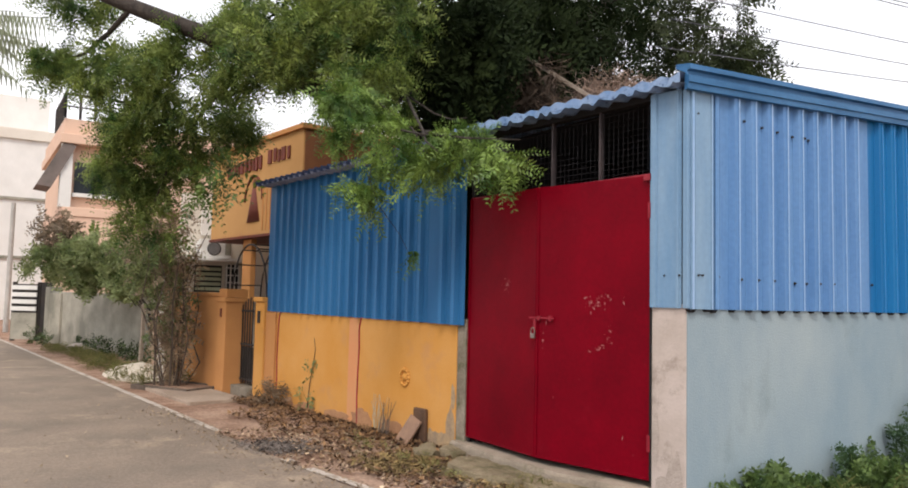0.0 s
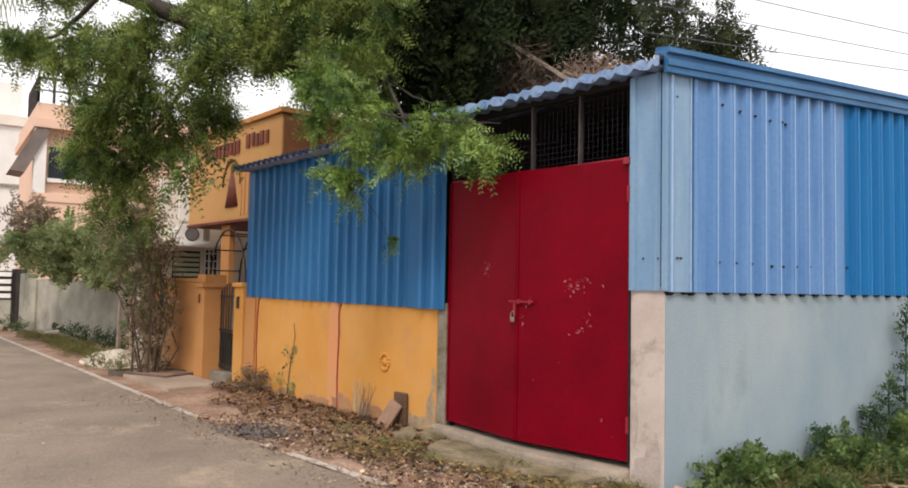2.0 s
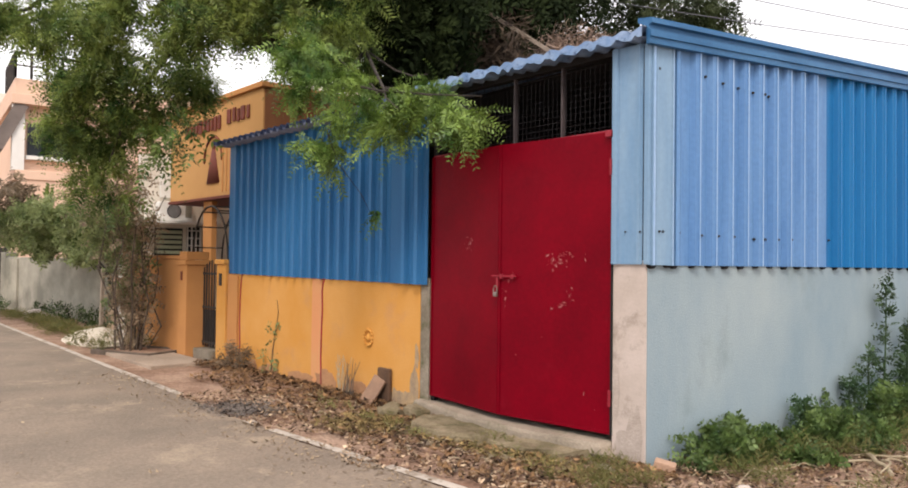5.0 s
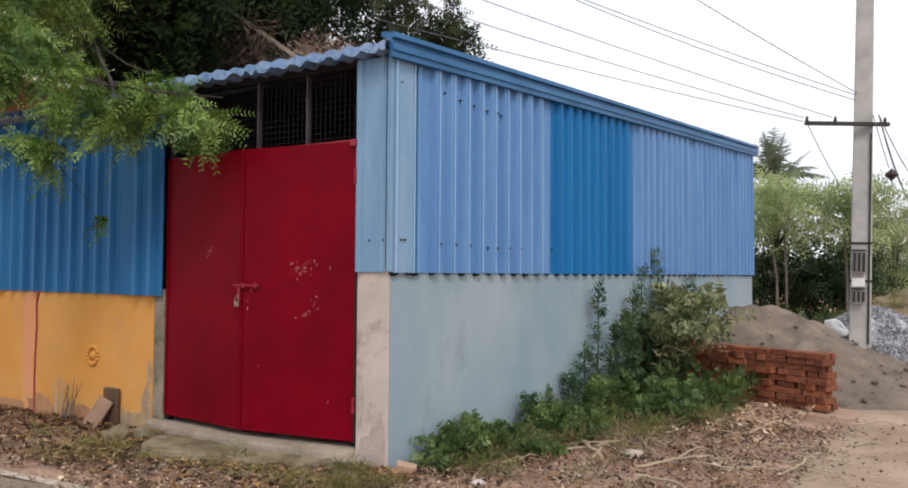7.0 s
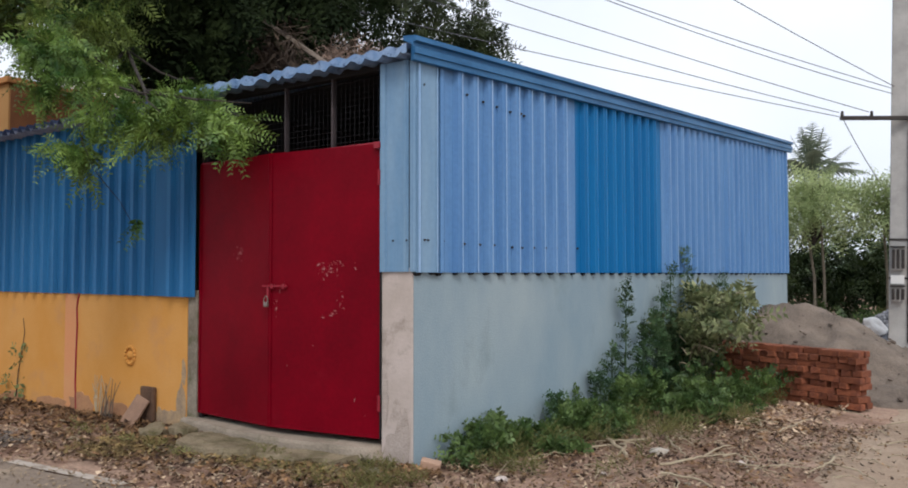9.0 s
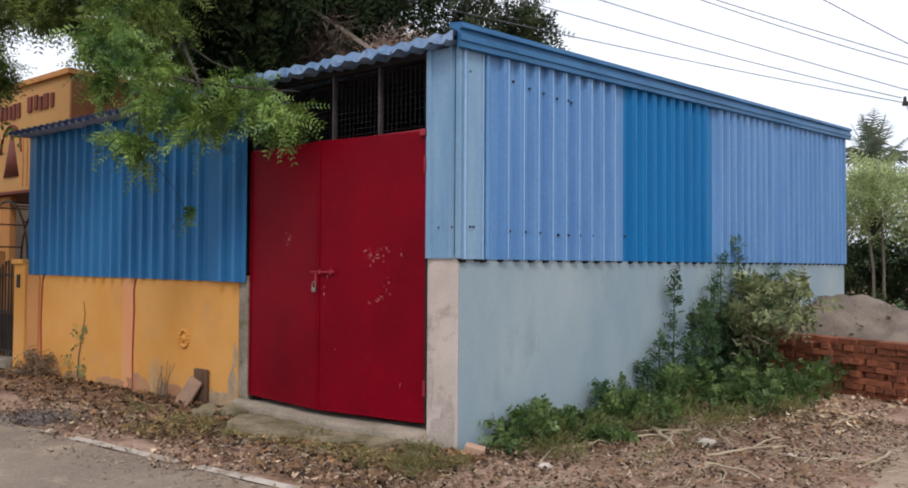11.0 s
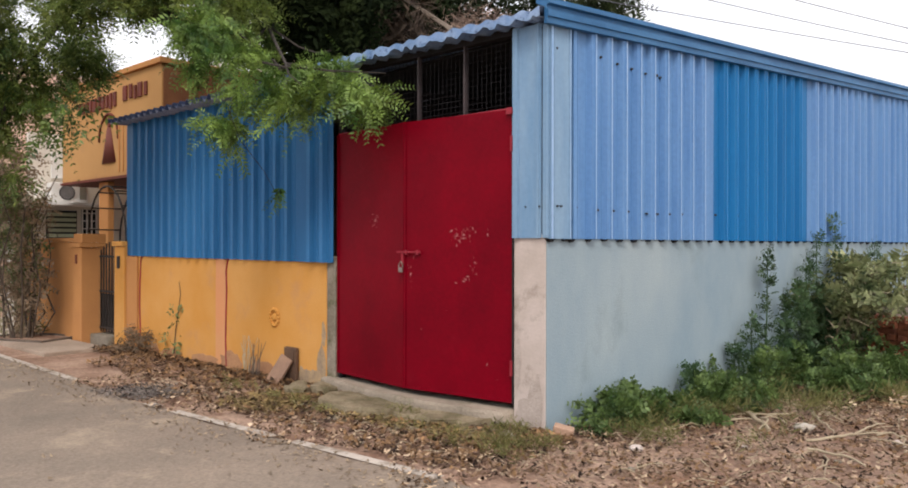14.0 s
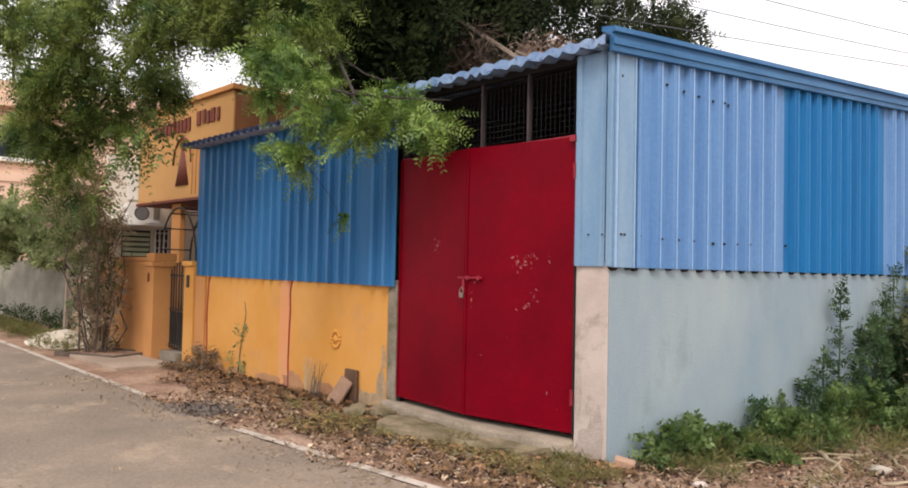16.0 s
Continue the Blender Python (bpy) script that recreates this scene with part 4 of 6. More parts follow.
scatter("leaf_litter", 700, lambda u, v, rg: (-1.6 + 1.7 * u, -0.66 + 0.25 * u - 0.3 * v ** 1.3), M_OLIVE, 0.036, 33, "yellow-olive fallen leaves at the step's edge", "leaf litter", 0.03)
scatter("leaf_litter", 1500, lambda u, v, rg: (ASH[0] + (ASH[1] - ASH[0]) * u + rg.normal(0, 0.14, len(u)), ASH[2] + (ASH[3] - ASH[2]) * v + 0.1 * u + rg.normal(0, 0.08, len(u))), M_ASH, 0.034, 32, "burnt grey leaf scraps beside the road", "leaf litter", 0.02)
stack_side = lambda u, v, rg: (0.8 + 1.2 * u, 2.6 + 1.95 * v + 0.15 * rg.normal(0, 1, len(u)))
scatter("leaf_litter", 700, stack_side, M_LITTER, 0.05, 25, "brown leaves blown against the brick stack", "leaf litter", 0.03)
scatter("leaf_litter", 500, stack_side, M_CHIPS, 0.05, 26, "pale straw and chips beside the brick stack", "leaf litter", 0.03)
rg = np.random.default_rng(44)
tw = bmesh.new()
for i in range(170):
    x, y = 0.3 + 2.6 * rg.random(), -0.6 + 3.6 * rg.random()
    a, l = rg.random() * 6.28, 0.08 + 0.25 * rg.random() ** 2
    limb([(x, y, 0.012), (x + 0.5 * l * math.cos(a), y + 0.5 * l * math.sin(a), 0.02 + 0.03 * rg.random()), (x + l * math.cos(a + 0.3), y + l * math.sin(a + 0.3), 0.012)], 0.004, 0.003, 4, tw)
for i in range(110):
    x = -4.5 + 4.4 * rg.random()
    y = -0.25 + 0.1 * x - 0.9 * rg.random()
    a, l = rg.random() * 6.28, 0.08 + 0.2 * rg.random() ** 2
    limb([(x, y, 0.012), (x + 0.5 * l * math.cos(a), y + 0.5 * l * math.sin(a), 0.02 + 0.03 * rg.random()), (x + l * math.cos(a + 0.3), y + l * math.sin(a + 0.3), 0.012)], 0.004, 0.003, 4, tw)
for i in range(20):
    x, y = 0.5 + 2.2 * rg.random(), 0.4 + 3.9 * rg.random()
    a, l = rg.random() * 6.28, 0.22 + 0.35 * rg.random()
    limb([(x, y, 0.015), (x + 0.5 * l * math.cos(a), y + 0.5 * l * math.sin(a), 0.03 + 0.05 * rg.random()), (x + l * math.cos(a + 0.3), y + l * math.sin(a + 0.12), 0.015)], 0.006, 0.003, 5, tw)
tagged(link("twigs", tw, M_TWIG), "small dry twigs strewn on the dirt", "twigs", kind="stuff")
rnd = random.Random(8)
for i in range(26):
    stone("stone", 0.4 + 3.0 * rnd.random(), -0.9 + 3.8 * rnd.random(), 0.015 + 0.03 * rnd.random() ** 2, 20 + i, M_PLASTER if i % 3 else M_CONCRETE, "small pale stone lying on dirt")
for i in range(14):
    stone("stone", -2.5 + 2.2 * rnd.random(), -1.35 + 0.5 * rnd.random(), 0.012 + 0.02 * rnd.random() ** 2, 60 + i, M_CONCRETE, "small grey stone on the road's edge")
rnd = random.Random(21)
sticks = [
    ([(0.49, 1.84, 0.03), (0.84, 1.51, 0.06), (1.15, 1.22, 0.03)], 0.024),
    ([(1.03, 2.14, 0.03), (1.31, 1.70, 0.06), (1.48, 1.50, 0.03)], 0.010),
    ([(1.46, 1.09, 0.03), (1.57, 1.33, 0.06), (1.76, 1.81, 0.03)], 0.011),
    ([(1.62, 1.50, 0.03), (1.62, 1.82, 0.06), (1.61, 2.09, 0.03)], 0.008),
    ([(0.76, 1.26, 0.03), (0.89, 1.27, 0.06), (0.89, 1.48, 0.03)], 0.010),
    ([(0.96, 1.39, 0.03), (0.89, 1.75, 0.06), (1.12, 1.54, 0.03)], 0.009),
    ([(1.39, 3.45, 0.03), (1.55, 3.10, 0.06), (1.69, 2.87, 0.03)], 0.009),
    ([(1.78, 2.86, 0.03), (1.81, 3.41, 0.06), (1.90, 3.88, 0.03)], 0.008),
    ([(2.02, 1.31, 0.03), (2.07, 1.53, 0.06), (2.33, 1.69, 0.03)], 0.007),
    ([(1.73, 1.65, 0.03), (1.81, 1.85, 0.06), (1.96, 1.54, 0.03)], 0.008),
]
for i in range(9):
    x, y, a, l = 0.7 + 1.7 * rnd.random(), 0.7 + 1.7 * rnd.random(), 6.28 * rnd.random(), 0.25 + 0.5 * rnd.random()
    sticks.append(([(x, y, 0.025), (x + 0.5 * l * math.cos(a + 0.5), y + 0.5 * l * math.sin(a + 0.5), 0.03 + 0.09 * rnd.random()), (x + l * math.cos(a), y + l * math.sin(a), 0.025)], 0.006 + 0.006 * rnd.random()))
for pts, r in sticks:
    a_, b_, c_ = [Vector(p) for p in pts]
    crook = []
    for k in range(13):
        f = k / 12
        p = a_.lerp(b_, f).lerp(b_.lerp(c_, f), f)
        crook.append(p + 0.035 * Vector((noise.noise(p * 9), noise.noise(p * 9 + Vector((5, 0, 0))), 0.3 * abs(noise.noise(p * 7)))))
    tagged(link("stick", limb(crook, r, r * 0.55, 6), M_TWIG), "dry bare stick lying on dirt", "stick", "fallen sticks")
b = stone_mesh(0.055, 9, 0.7)
lump = smooth(link("stone", b, mat("dirty lime", (0.52, 0.48, 0.42), (0.38, 0.33, 0.27), 14, 60, 1, bump=0.5)))
tagged(lump, "pale lump of lime on the dirt", "stone", "loose stones").matrix_world = pose(1.27, 1.50, 0.03, 0, 0, 20)

# ---- gateway of the orange house ----
house_wall = thing("compound_wall", FRONT, "orange compound wall with a pier beside a narrow iron gate", "wall")
part("wall_panel", box(-10.3, -0.16, -0.1, -8.22, 0.04, 1.44, 0.008), M_ORANGE_DEEP, house_wall)
part("coping", box(-10.3, -0.19, 1.443, -8.22, 0.07, 1.50, 0.008), M_ORANGE_DEEP, house_wall)
pier = part("pier", box(-8.215, -0.22, -0.1, -7.90, 0.14, 1.36, 0.01), M_ORANGE_DEEP, house_wall)
part("pier_cap", box(-8.245, -0.25, 1.363, -7.87, 0.17, 1.43, 0.01), M_ORANGE_DEEP, pier)
part("pier_block", box(-8.205, -0.21, 1.433, -7.91, 0.13, 1.56, 0.01), M_ORANGE_DEEP, pier)
part("name_plate", box(-8.10, -0.232, 1.13, -8.04, -0.222, 1.26, 0.002), M_MAROON, pier)
jamb = part("jamb", box(-7.20, -0.06, -0.1, -6.905, 0.16, 1.38, 0.01), M_ORANGE, house_wall)
part("jamb_cap", box(-7.22, -0.09, 1.383, -6.905, 0.19, 1.45, 0.01), M_ORANGE, jamb)
part("meter_box", box(-7.10, -0.075, 1.08, -7.02, -0.062, 1.25, 0.003), M_IRON, jamb)
part("sill", box(-7.895, -0.1, -0.1, -7.205, 0.2, 0.13, 0.01), M_CONCRETE, house_wall)
side_gate = thing("iron_gate", FRONT, "narrow dark wrought-iron gate under an open arch of bent rods", "gate")
for i in range(8):
    x = -7.86 + 0.09 * i
    part("bar", rod((x, 0.04, 0.16), (x, 0.04, 1.30 + 0.14 * math.sin(math.pi * (i + 0.5) / 8)), 0.011, seg=6), M_IRON, side_gate)
for z in (0.2, 0.72, 1.22):
    part("rail", box(-7.88, 0.025, z, -7.215, 0.055, z + 0.03), M_IRON, side_gate)
part("lower_panel", box(-7.88, 0.058, 0.22, -7.215, 0.064, 0.70), M_IRON, side_gate)
for y in (-0.02, 0.45):
    pts = [(-7.55 + 0.62 * math.cos(a), y, 1.45 + 0.78 * math.sin(a)) for a in [math.pi * k / 14 for k in range(15)]]
    part("arch_rod", limb(pts, 0.014, 0.014, 6), M_IRON, side_gate)
for k in range(1, 14, 2):
    a = math.pi * k / 14
    part("arch_tie", rod((-7.55 + 0.62 * math.cos(a), -0.02, 1.45 + 0.78 * math.sin(a)), (-7.55 + 0.62 * math.cos(a), 0.45, 1.45 + 0.78 * math.sin(a)), 0.010, seg=6), M_IRON, side_gate)
apron = link("apron", box(-9.6, -1.05, -0.05, -6.95, -0.25, 0.035, 0.01, m=FRONT), mat("dusty cement apron", (0.38, 0.30, 0.235), (0.28, 0.215, 0.165), 1.5, 40, 0.95, bump=0.3, grain=0.25))
tagged(apron, "dusty concrete apron before the gateway", "pavement", kind="structure")

# ---- orange house with a sign parapet ----
house = thing("house", FRONT, "orange house with a deep sign parapet over its porch", "house")
HX0, HX1, HZ0, HZ1 = -11.3, -7.56, 2.52, 4.12
parapet = part("parapet", box(HX0, 0.8, HZ0, HX1, 3.6, HZ1, 0.01), M_PARAPET, house)
part("cornice", box(HX0 - 0.04, 0.75, HZ1 + 0.003, HX1 + 0.05, 3.65, HZ1 + 0.09, 0.01), M_ORANGE_DEEP, parapet)
part("drip_edge", box(HX0 - 0.02, 0.77, HZ0 - 0.05, HX1 + 0.02, 3.6, HZ0 - 0.003, 0.005), M_MAROON, parapet, "dark red painted soffit edge")
# The parapet's shaded side, its shade put into a browner colour.
part("shaded_side", box(HX1 + 0.003, 0.82, HZ0 + 0.05, HX1 + 0.02, 3.55, HZ1 - 0.02), mat("shade-browned parapet side", (0.27, 0.115, 0.05), (0.21, 0.085, 0.04), 1.2, 50, 0.9), parapet)
rnd = random.Random(3)
x = -10.55
while x < -8.05:
    w = 0.10 + 0.10 * rnd.random()
    if not -9.05 < x < -8.85:
        rise = 0.05 * (x > -8.9)
        part("sign_mark", box(x, 0.772, 3.64 + rise + 0.03 * rnd.random(), x + w * 0.72, 0.797, 3.84 + rise + 0.06 * rnd.random(), 0.008), M_MAROON, parapet, "dark raised sign bar")
    x += w + 0.02
b = bmesh.new()
bmesh.ops.create_cone(b, cap_ends=True, segments=14, radius1=0.27, radius2=0.06, depth=0.62, matrix=Matrix.Translation((-9.36, 0.796, 3.06)) @ Matrix.Diagonal((1, 0.08, 1, 1)))
bmesh.ops.create_uvsphere(b, u_segments=10, v_segments=6, radius=0.09, matrix=Matrix.Translation((-9.34, 0.796, 3.42)) @ Matrix.Diagonal((1, 0.2, 1, 1)))
limb([(-9.36 + 0.36 * math.cos(a), 0.79, 3.12 + 0.44 * math.sin(a)) for a in [math.pi * k / 12 for k in range(13)]], 0.022, 0.022, 6, b)
smooth(part("emblem", b, M_MAROON, parapet, "dark moulded emblem on the parapet"))
for i in range(5):
    part("fluting", box(-9.0 + 0.14 * i, 0.785, HZ0 + 0.06, -8.95 + 0.14 * i, 0.797, 3.42, 0.003), M_ORANGE_DEEP, parapet)
part("column", box(-9.98, 0.9, 0, -9.62, 1.0, HZ0 - 0.055, 0.01), M_ORANGE_DEEP, house)
part("porch_wall", box(-18, 3.6, 0, -7.2, 3.8, 4.0), M_CREAM, house, "cream rear wall of the porch")
part("upper_wall", box(-13.5, 3.9, 0, -8.2, 4.1, 4.9), M_CREAM, house)
end_house = thing("house", pose(-12, 0, 0), "cream house end with a window ledge and a barred window", "house")
part("wall", box(-0.25, -0.78, 0, -0.03, 1.6, 3.5), M_CREAM, end_house)
part("ledge", box(-0.027, -0.9, 2.13, 0.46, 0.62, 2.19, 0.01), M_WHITE, end_house, "white concrete window ledge")
part("window_surround", box(-0.027, -0.42, 2.65, 0.03, -0.1, 3.15, 0.01), M_WHITE, end_house)
louver = part("window", box(-0.027, -0.5, 1.3, -0.01, 0.04, 2.05), M_GLASS, end_house)
for i in range(7):
    part("louver_slat", box(-0.007, -0.48, 1.34 + 0.1 * i, 0.03, 0.02, 1.405 + 0.1 * i, 0.004), mat("pale green slat", (0.45, 0.50, 0.36), (0.36, 0.40, 0.28), 3, 40) if i == 0 else bpy.data.materials["pale green slat"], louver)
win = part("window", box(-0.027, 0.12, 1.2, -0.01, 0.4, 2.08), M_GLASS, end_house)
for i in range(4):
    part("grille_bar", box(0.0, 0.12 + 0.085 * i, 1.2, 0.02, 0.145 + 0.085 * i, 2.08), M_WHITE, win)
for i in range(6):
    part("grille_bar", box(0.023, 0.12, 1.25 + 0.15 * i, 0.035, 0.4, 1.27 + 0.15 * i), M_WHITE, win)
ac = link("air_conditioner", box(0.0, -0.5, 2.194, 0.3, 0.15, 2.56, 0.02), M_WHITE)
ac.matrix_world = pose(-12, 0, 0)
tagged(ac, "white outdoor air conditioner unit on a ledge", "air conditioner")
ring = [Vector((0.308, -0.22 + 0.13 * math.cos(a), 2.375 + 0.13 * math.sin(a))) for a in [2 * math.pi * k / 16 for k in range(17)]]
part("fan_guard", limb(ring, 0.01, 0.01, 5), M_IRON, ac)
b = bmesh.new()
bmesh.ops.create_cone(b, cap_ends=True, segments=20, radius1=0.12, radius2=0.12, depth=0.012, matrix=pose(0.307, -0.22, 2.375, 0, 90, 0))
part("side_vent", box(0.3005, 0.0, 2.25, 0.306, 0.12, 2.50, 0.002), M_GREYWALL, ac)
part("fan_opening", b, mat("grey fan grille", (0.16, 0.15, 0.15), (0.10, 0.10, 0.10), 3, 40), ac)
b = bmesh.new()
bmesh.ops.create_uvsphere(b, u_segments=16, v_segments=8, radius=0.45, matrix=Matrix.Translation((-8.9, 2.4, 4.42)) @ Matrix.Diagonal((1, 1, 0.8, 1)))
smooth(part("water_tank", b, M_WHITE, house, "rounded white rooftop tank"))

post = thing("wooden_post", pose(-12.88, -1.28, 0, 0, 2, 12), "slim weathered pale post beside the roadside shrub", "post")
part("post_shaft", box(-0.035, -0.035, -0.1, 0.035, 0.035, 1.23, 0.008), M_PLANK, post)
part("cross_stay", box(-0.02, -0.05, 1.07, 0.62, -0.038, 1.12, 0.004), M_PLANK, post)

pipe = thing("white_pipe", pose(-9.81, -1.49, 0), "slim cream pipe standing behind the roadside shrub", "pipe")
part("pipe_shaft", rod((0, 0, -0.1), (0.02, 0, 2.24), 0.03, 0.03, 10), M_CREAM, pipe)
part("pipe_cap", rod((0.02, 0, 2.24), (0.02, 0, 2.29), 0.038, 0.034, 10), M_CREAM, pipe)

# ---- kerb bed, mound, grey wall further along ----
bed = thing("planting_bed", pose(-8.65, -1.5, 0, 0, 0, 30), "low brick-edged planting bed beside the road", "planting bed")
for a, c, d, e in ((-0.6, -0.4, 0.6, -0.33), (-0.6, 0.33, 0.6, 0.4), (-0.6, -0.325, -0.53, 0.325), (0.53, -0.325, 0.6, 0.325)):
    part("edging", box(a, c, -0.05, d, e, 0.06, 0.015), M_STEM, bed)
part("soil", box(-0.527, -0.322, -0.05, 0.527, 0.322, 0.04), M_DIRT, bed)


def heap(name, x0, x1, y0, y1, h, material, n=36, rough=0.06, seed=0):
    bb = bmesh.new()
    g = []
    for j in range(n + 1):
        row = []
        for i in range(n + 1):
            x, y = x0 + (x1 - x0) * i / n, y0 + (y1 - y0) * j / n
            z = h(x, y)
            if z > 0:
                z += rough * min(1, z * 4) * (noise.noise(Vector((x * 2.2, y * 2.2, seed))) + 0.5 * noise.noise(Vector((x * 6, y * 6, seed))))
            row.append(bb.verts.new((x, y, max(z, -0.12) if z > 0 else -0.1)))
        g.append(row)
    for j in range(n):
        for i in range(n):
            bb.faces.new((g[j][i], g[j][i + 1], g[j + 1][i + 1], g[j + 1][i]))
    return smooth(link(name, bb, material))


def cone(x, y, cx, cy, rx, ry, h):
    return h * max(-0.1, 1 - math.sqrt(((x - cx) / rx) ** 2 + ((y - cy) / ry) ** 2) ** 1.6)


tagged(heap("sand_mound", -12.6, -9.2, -2.35, -0.9, lambda x, y: cone(x, y, -10.9, -1.65, 1.25, 0.6, 0.2), mat("pale cement sand", (0.62, 0.56, 0.46), (0.48, 0.42, 0.34), 3, 80, 1, bump=0.3), 36, 0.07, 2), "pale flattened mound of sand by the road", "sand mound")
for i, (x, y, r) in enumerate(((-16.9, -2.0, 0.2), (-16.2, -1.85, 0.16), (-15.6, -1.75, 0.12))):
    stone("stone", x, y, r, 90 + i, M_PLASTER, "pale rock on the grassy verge")
grey = thing("grey_wall", pose(-16, -1.15, 0, 0, 0, 13), "stained grey compound wall half covered by bushes", "wall")
part("wall_panel", box(-4.6, -0.1, -0.1, 3.8, 0.1, 1.42, 0.01), M_GREYWALL, grey)
part("wall_post", box(-4.95, -0.16, -0.1, -4.61, 0.16, 1.55, 0.01), M_GREYWALL, grey)
for i in range(7):
    part("corrugated_patch", rod((-4.5 + 0.12 * i, -0.13, 0), (-4.5 + 0.12 * i, -0.13, 1.38), 0.05, seg=6), M_GREYWALL, grey)
slat_gate = thing("slatted_gate", pose(-21.46, -3.21, 0, 0, 0, 52), "dark open gate with pale horizontal slats", "gate")
part("panel", box(0, 0.02, 0.05, 0.75, 0.05, 0.80), M_GREYWALL, slat_gate)
part("backing", box(0, 0.06, 0.8, 0.75, 0.075, 1.62), M_IRON, slat_gate)
for i in range(4):
    part("slat", box(0, -0.02, 0.86 + 0.2 * i, 0.75, 0.018, 0.98 + 0.2 * i, 0.004), M_WHITE, slat_gate)
for x in (0.0, 0.75):
    part("post", box(x - 0.05, 0.08, 0, x + 0.05, 0.16, 1.68), M_IRON, slat_gate)
part("return_panel", box(0.805, 0.1, 0.05, 1.12, 0.16, 1.68), M_IRON, slat_gate)
pipe = link("pipe", rod((-11.35, -1.33, 0), (-11.35, -1.33, 1.2), 0.045, seg=10), mat("rust-pink pipe", (0.45, 0.28, 0.2), (0.5, 0.36, 0.28), 3, 40))
tagged(pipe, "upright rust-pink pipe at the wall's end", "pipe")
pipe = link("pipe", rod((-10.5, -1.4, 0), (-10.5, -1.4, 2.38), 0.05, 0.045, 10), M_WHITE)
tagged(pipe, "upright white plastic pipe behind the shrub", "pipe")

# ---- far houses along the road ----
peach = thing("house", pose(-24.2, 0.12, 0), "peach two-storey house with a roof railing", "house")
part("lower_wall", box(-7, -1.85, 0, 0.0, 6, 3.9), M_PEACH, peach)
part("upper_wall", box(-7, -1.9, 4.2, -0.3, 6, 6.3), M_PEACH, peach)
part("floor_slab", box(-7.1, -1.95, 3.903, 0.05, 6.2, 4.197, 0.02), M_PEACH, peach)
part("roof_slab", box(-7.1, -2.1, 6.303, 0.15, 6.2, 6.62, 0.02), M_PEACH, peach)
part("roof_parapet", box(-7, -2.0, 6.623, -0.05, 6, 7.15, 0.02), M_PEACH, peach)
sh = bmesh.new()
pr = [(-2.0, 6.3), (-2.72, 4.85), (-2.3, 4.8), (-1.6, 6.25)]
e0 = [sh.verts.new((-1.5, y, z)) for y, z in pr]
e1 = [sh.verts.new((0.1, y, z)) for y, z in pr]
for i in range(4):
    sh.faces.new((e0[i], e0[(i + 1) % 4], e1[(i + 1) % 4], e1[i]))
sh.faces.new(e0[::-1])
sh.faces.new(e1)
part("sunshade", sh, mat("weathered shade concrete", (0.20, 0.165, 0.15), (0.13, 0.11, 0.10), 1.5, 40, 0.9), peach, "sloping grey sunshade")
part("porch_column", box(-0.28, -2.05, 4.2, 0.02, -1.7, 6.3), M_WHITE, peach)
w = part("window", box(-0.31, -1.6, 4.7, -0.25, -0.2, 5.75), M_GLASS, peach)
part("window_sill", box(-0.29, -1.65, 4.57, -0.1, 0.0, 4.697, 0.01), M_WHITE, w)
for i in range(9):
    part("rail_post", rod((0.0, -2.0 + 0.45 * i, 7.15), (0.0, -2.0 + 0.45 * i, 7.95), 0.045, seg=6), M_IRON, peach)
part("handrail", rod((0.0, -2.05, 7.95), (0.0, 2.1, 7.95), 0.05, seg=6), M_IRON, peach)
part("handrail", rod((0.0, -2.05, 7.55), (0.0, 2.1, 7.55), 0.025, seg=6), M_IRON, peach)
for i in range(6):
    part("rail_post", rod((-0.6 * i, -2.0, 7.15), (-0.6 * i, -2.0, 7.95), 0.045, seg=6), M_IRON, peach)
part("handrail", rod((-3.0, -2.0, 7.95), (0.0, -2.0, 7.95), 0.05, seg=6), M_IRON, peach)
whiteh = thing("apartment_building", pose(-38, -2.2, 0), "white three-storey building at the road's end", "building")
part("wall", box(-12, -6, 0, 0, 7, 8.6), M_WHITE, whiteh)
for z in (2.9, 5.7):
    part("storey_band", box(-12, -6.1, z, 0.1, 7, z + 0.12), M_GREYWALL, whiteh)
part("parapet", box(-12.1, -6.1, 8.603, 0.15, 7.1, 9.1, 0.02), M_CREAM, whiteh)
part("stair_head", box(-6, -3, 9.1, -1.5, 1, 11.0), M_WHITE, whiteh)
p = link("utility_pole", limb([(-26.3, -3.1, 0), (-26.3, -3.1, 2.2), (-26.25, -3.1, 4.4)], 0.09, 0.07, 8), M_POLE)
tagged(p, "slim grey roadside pole", "pole")

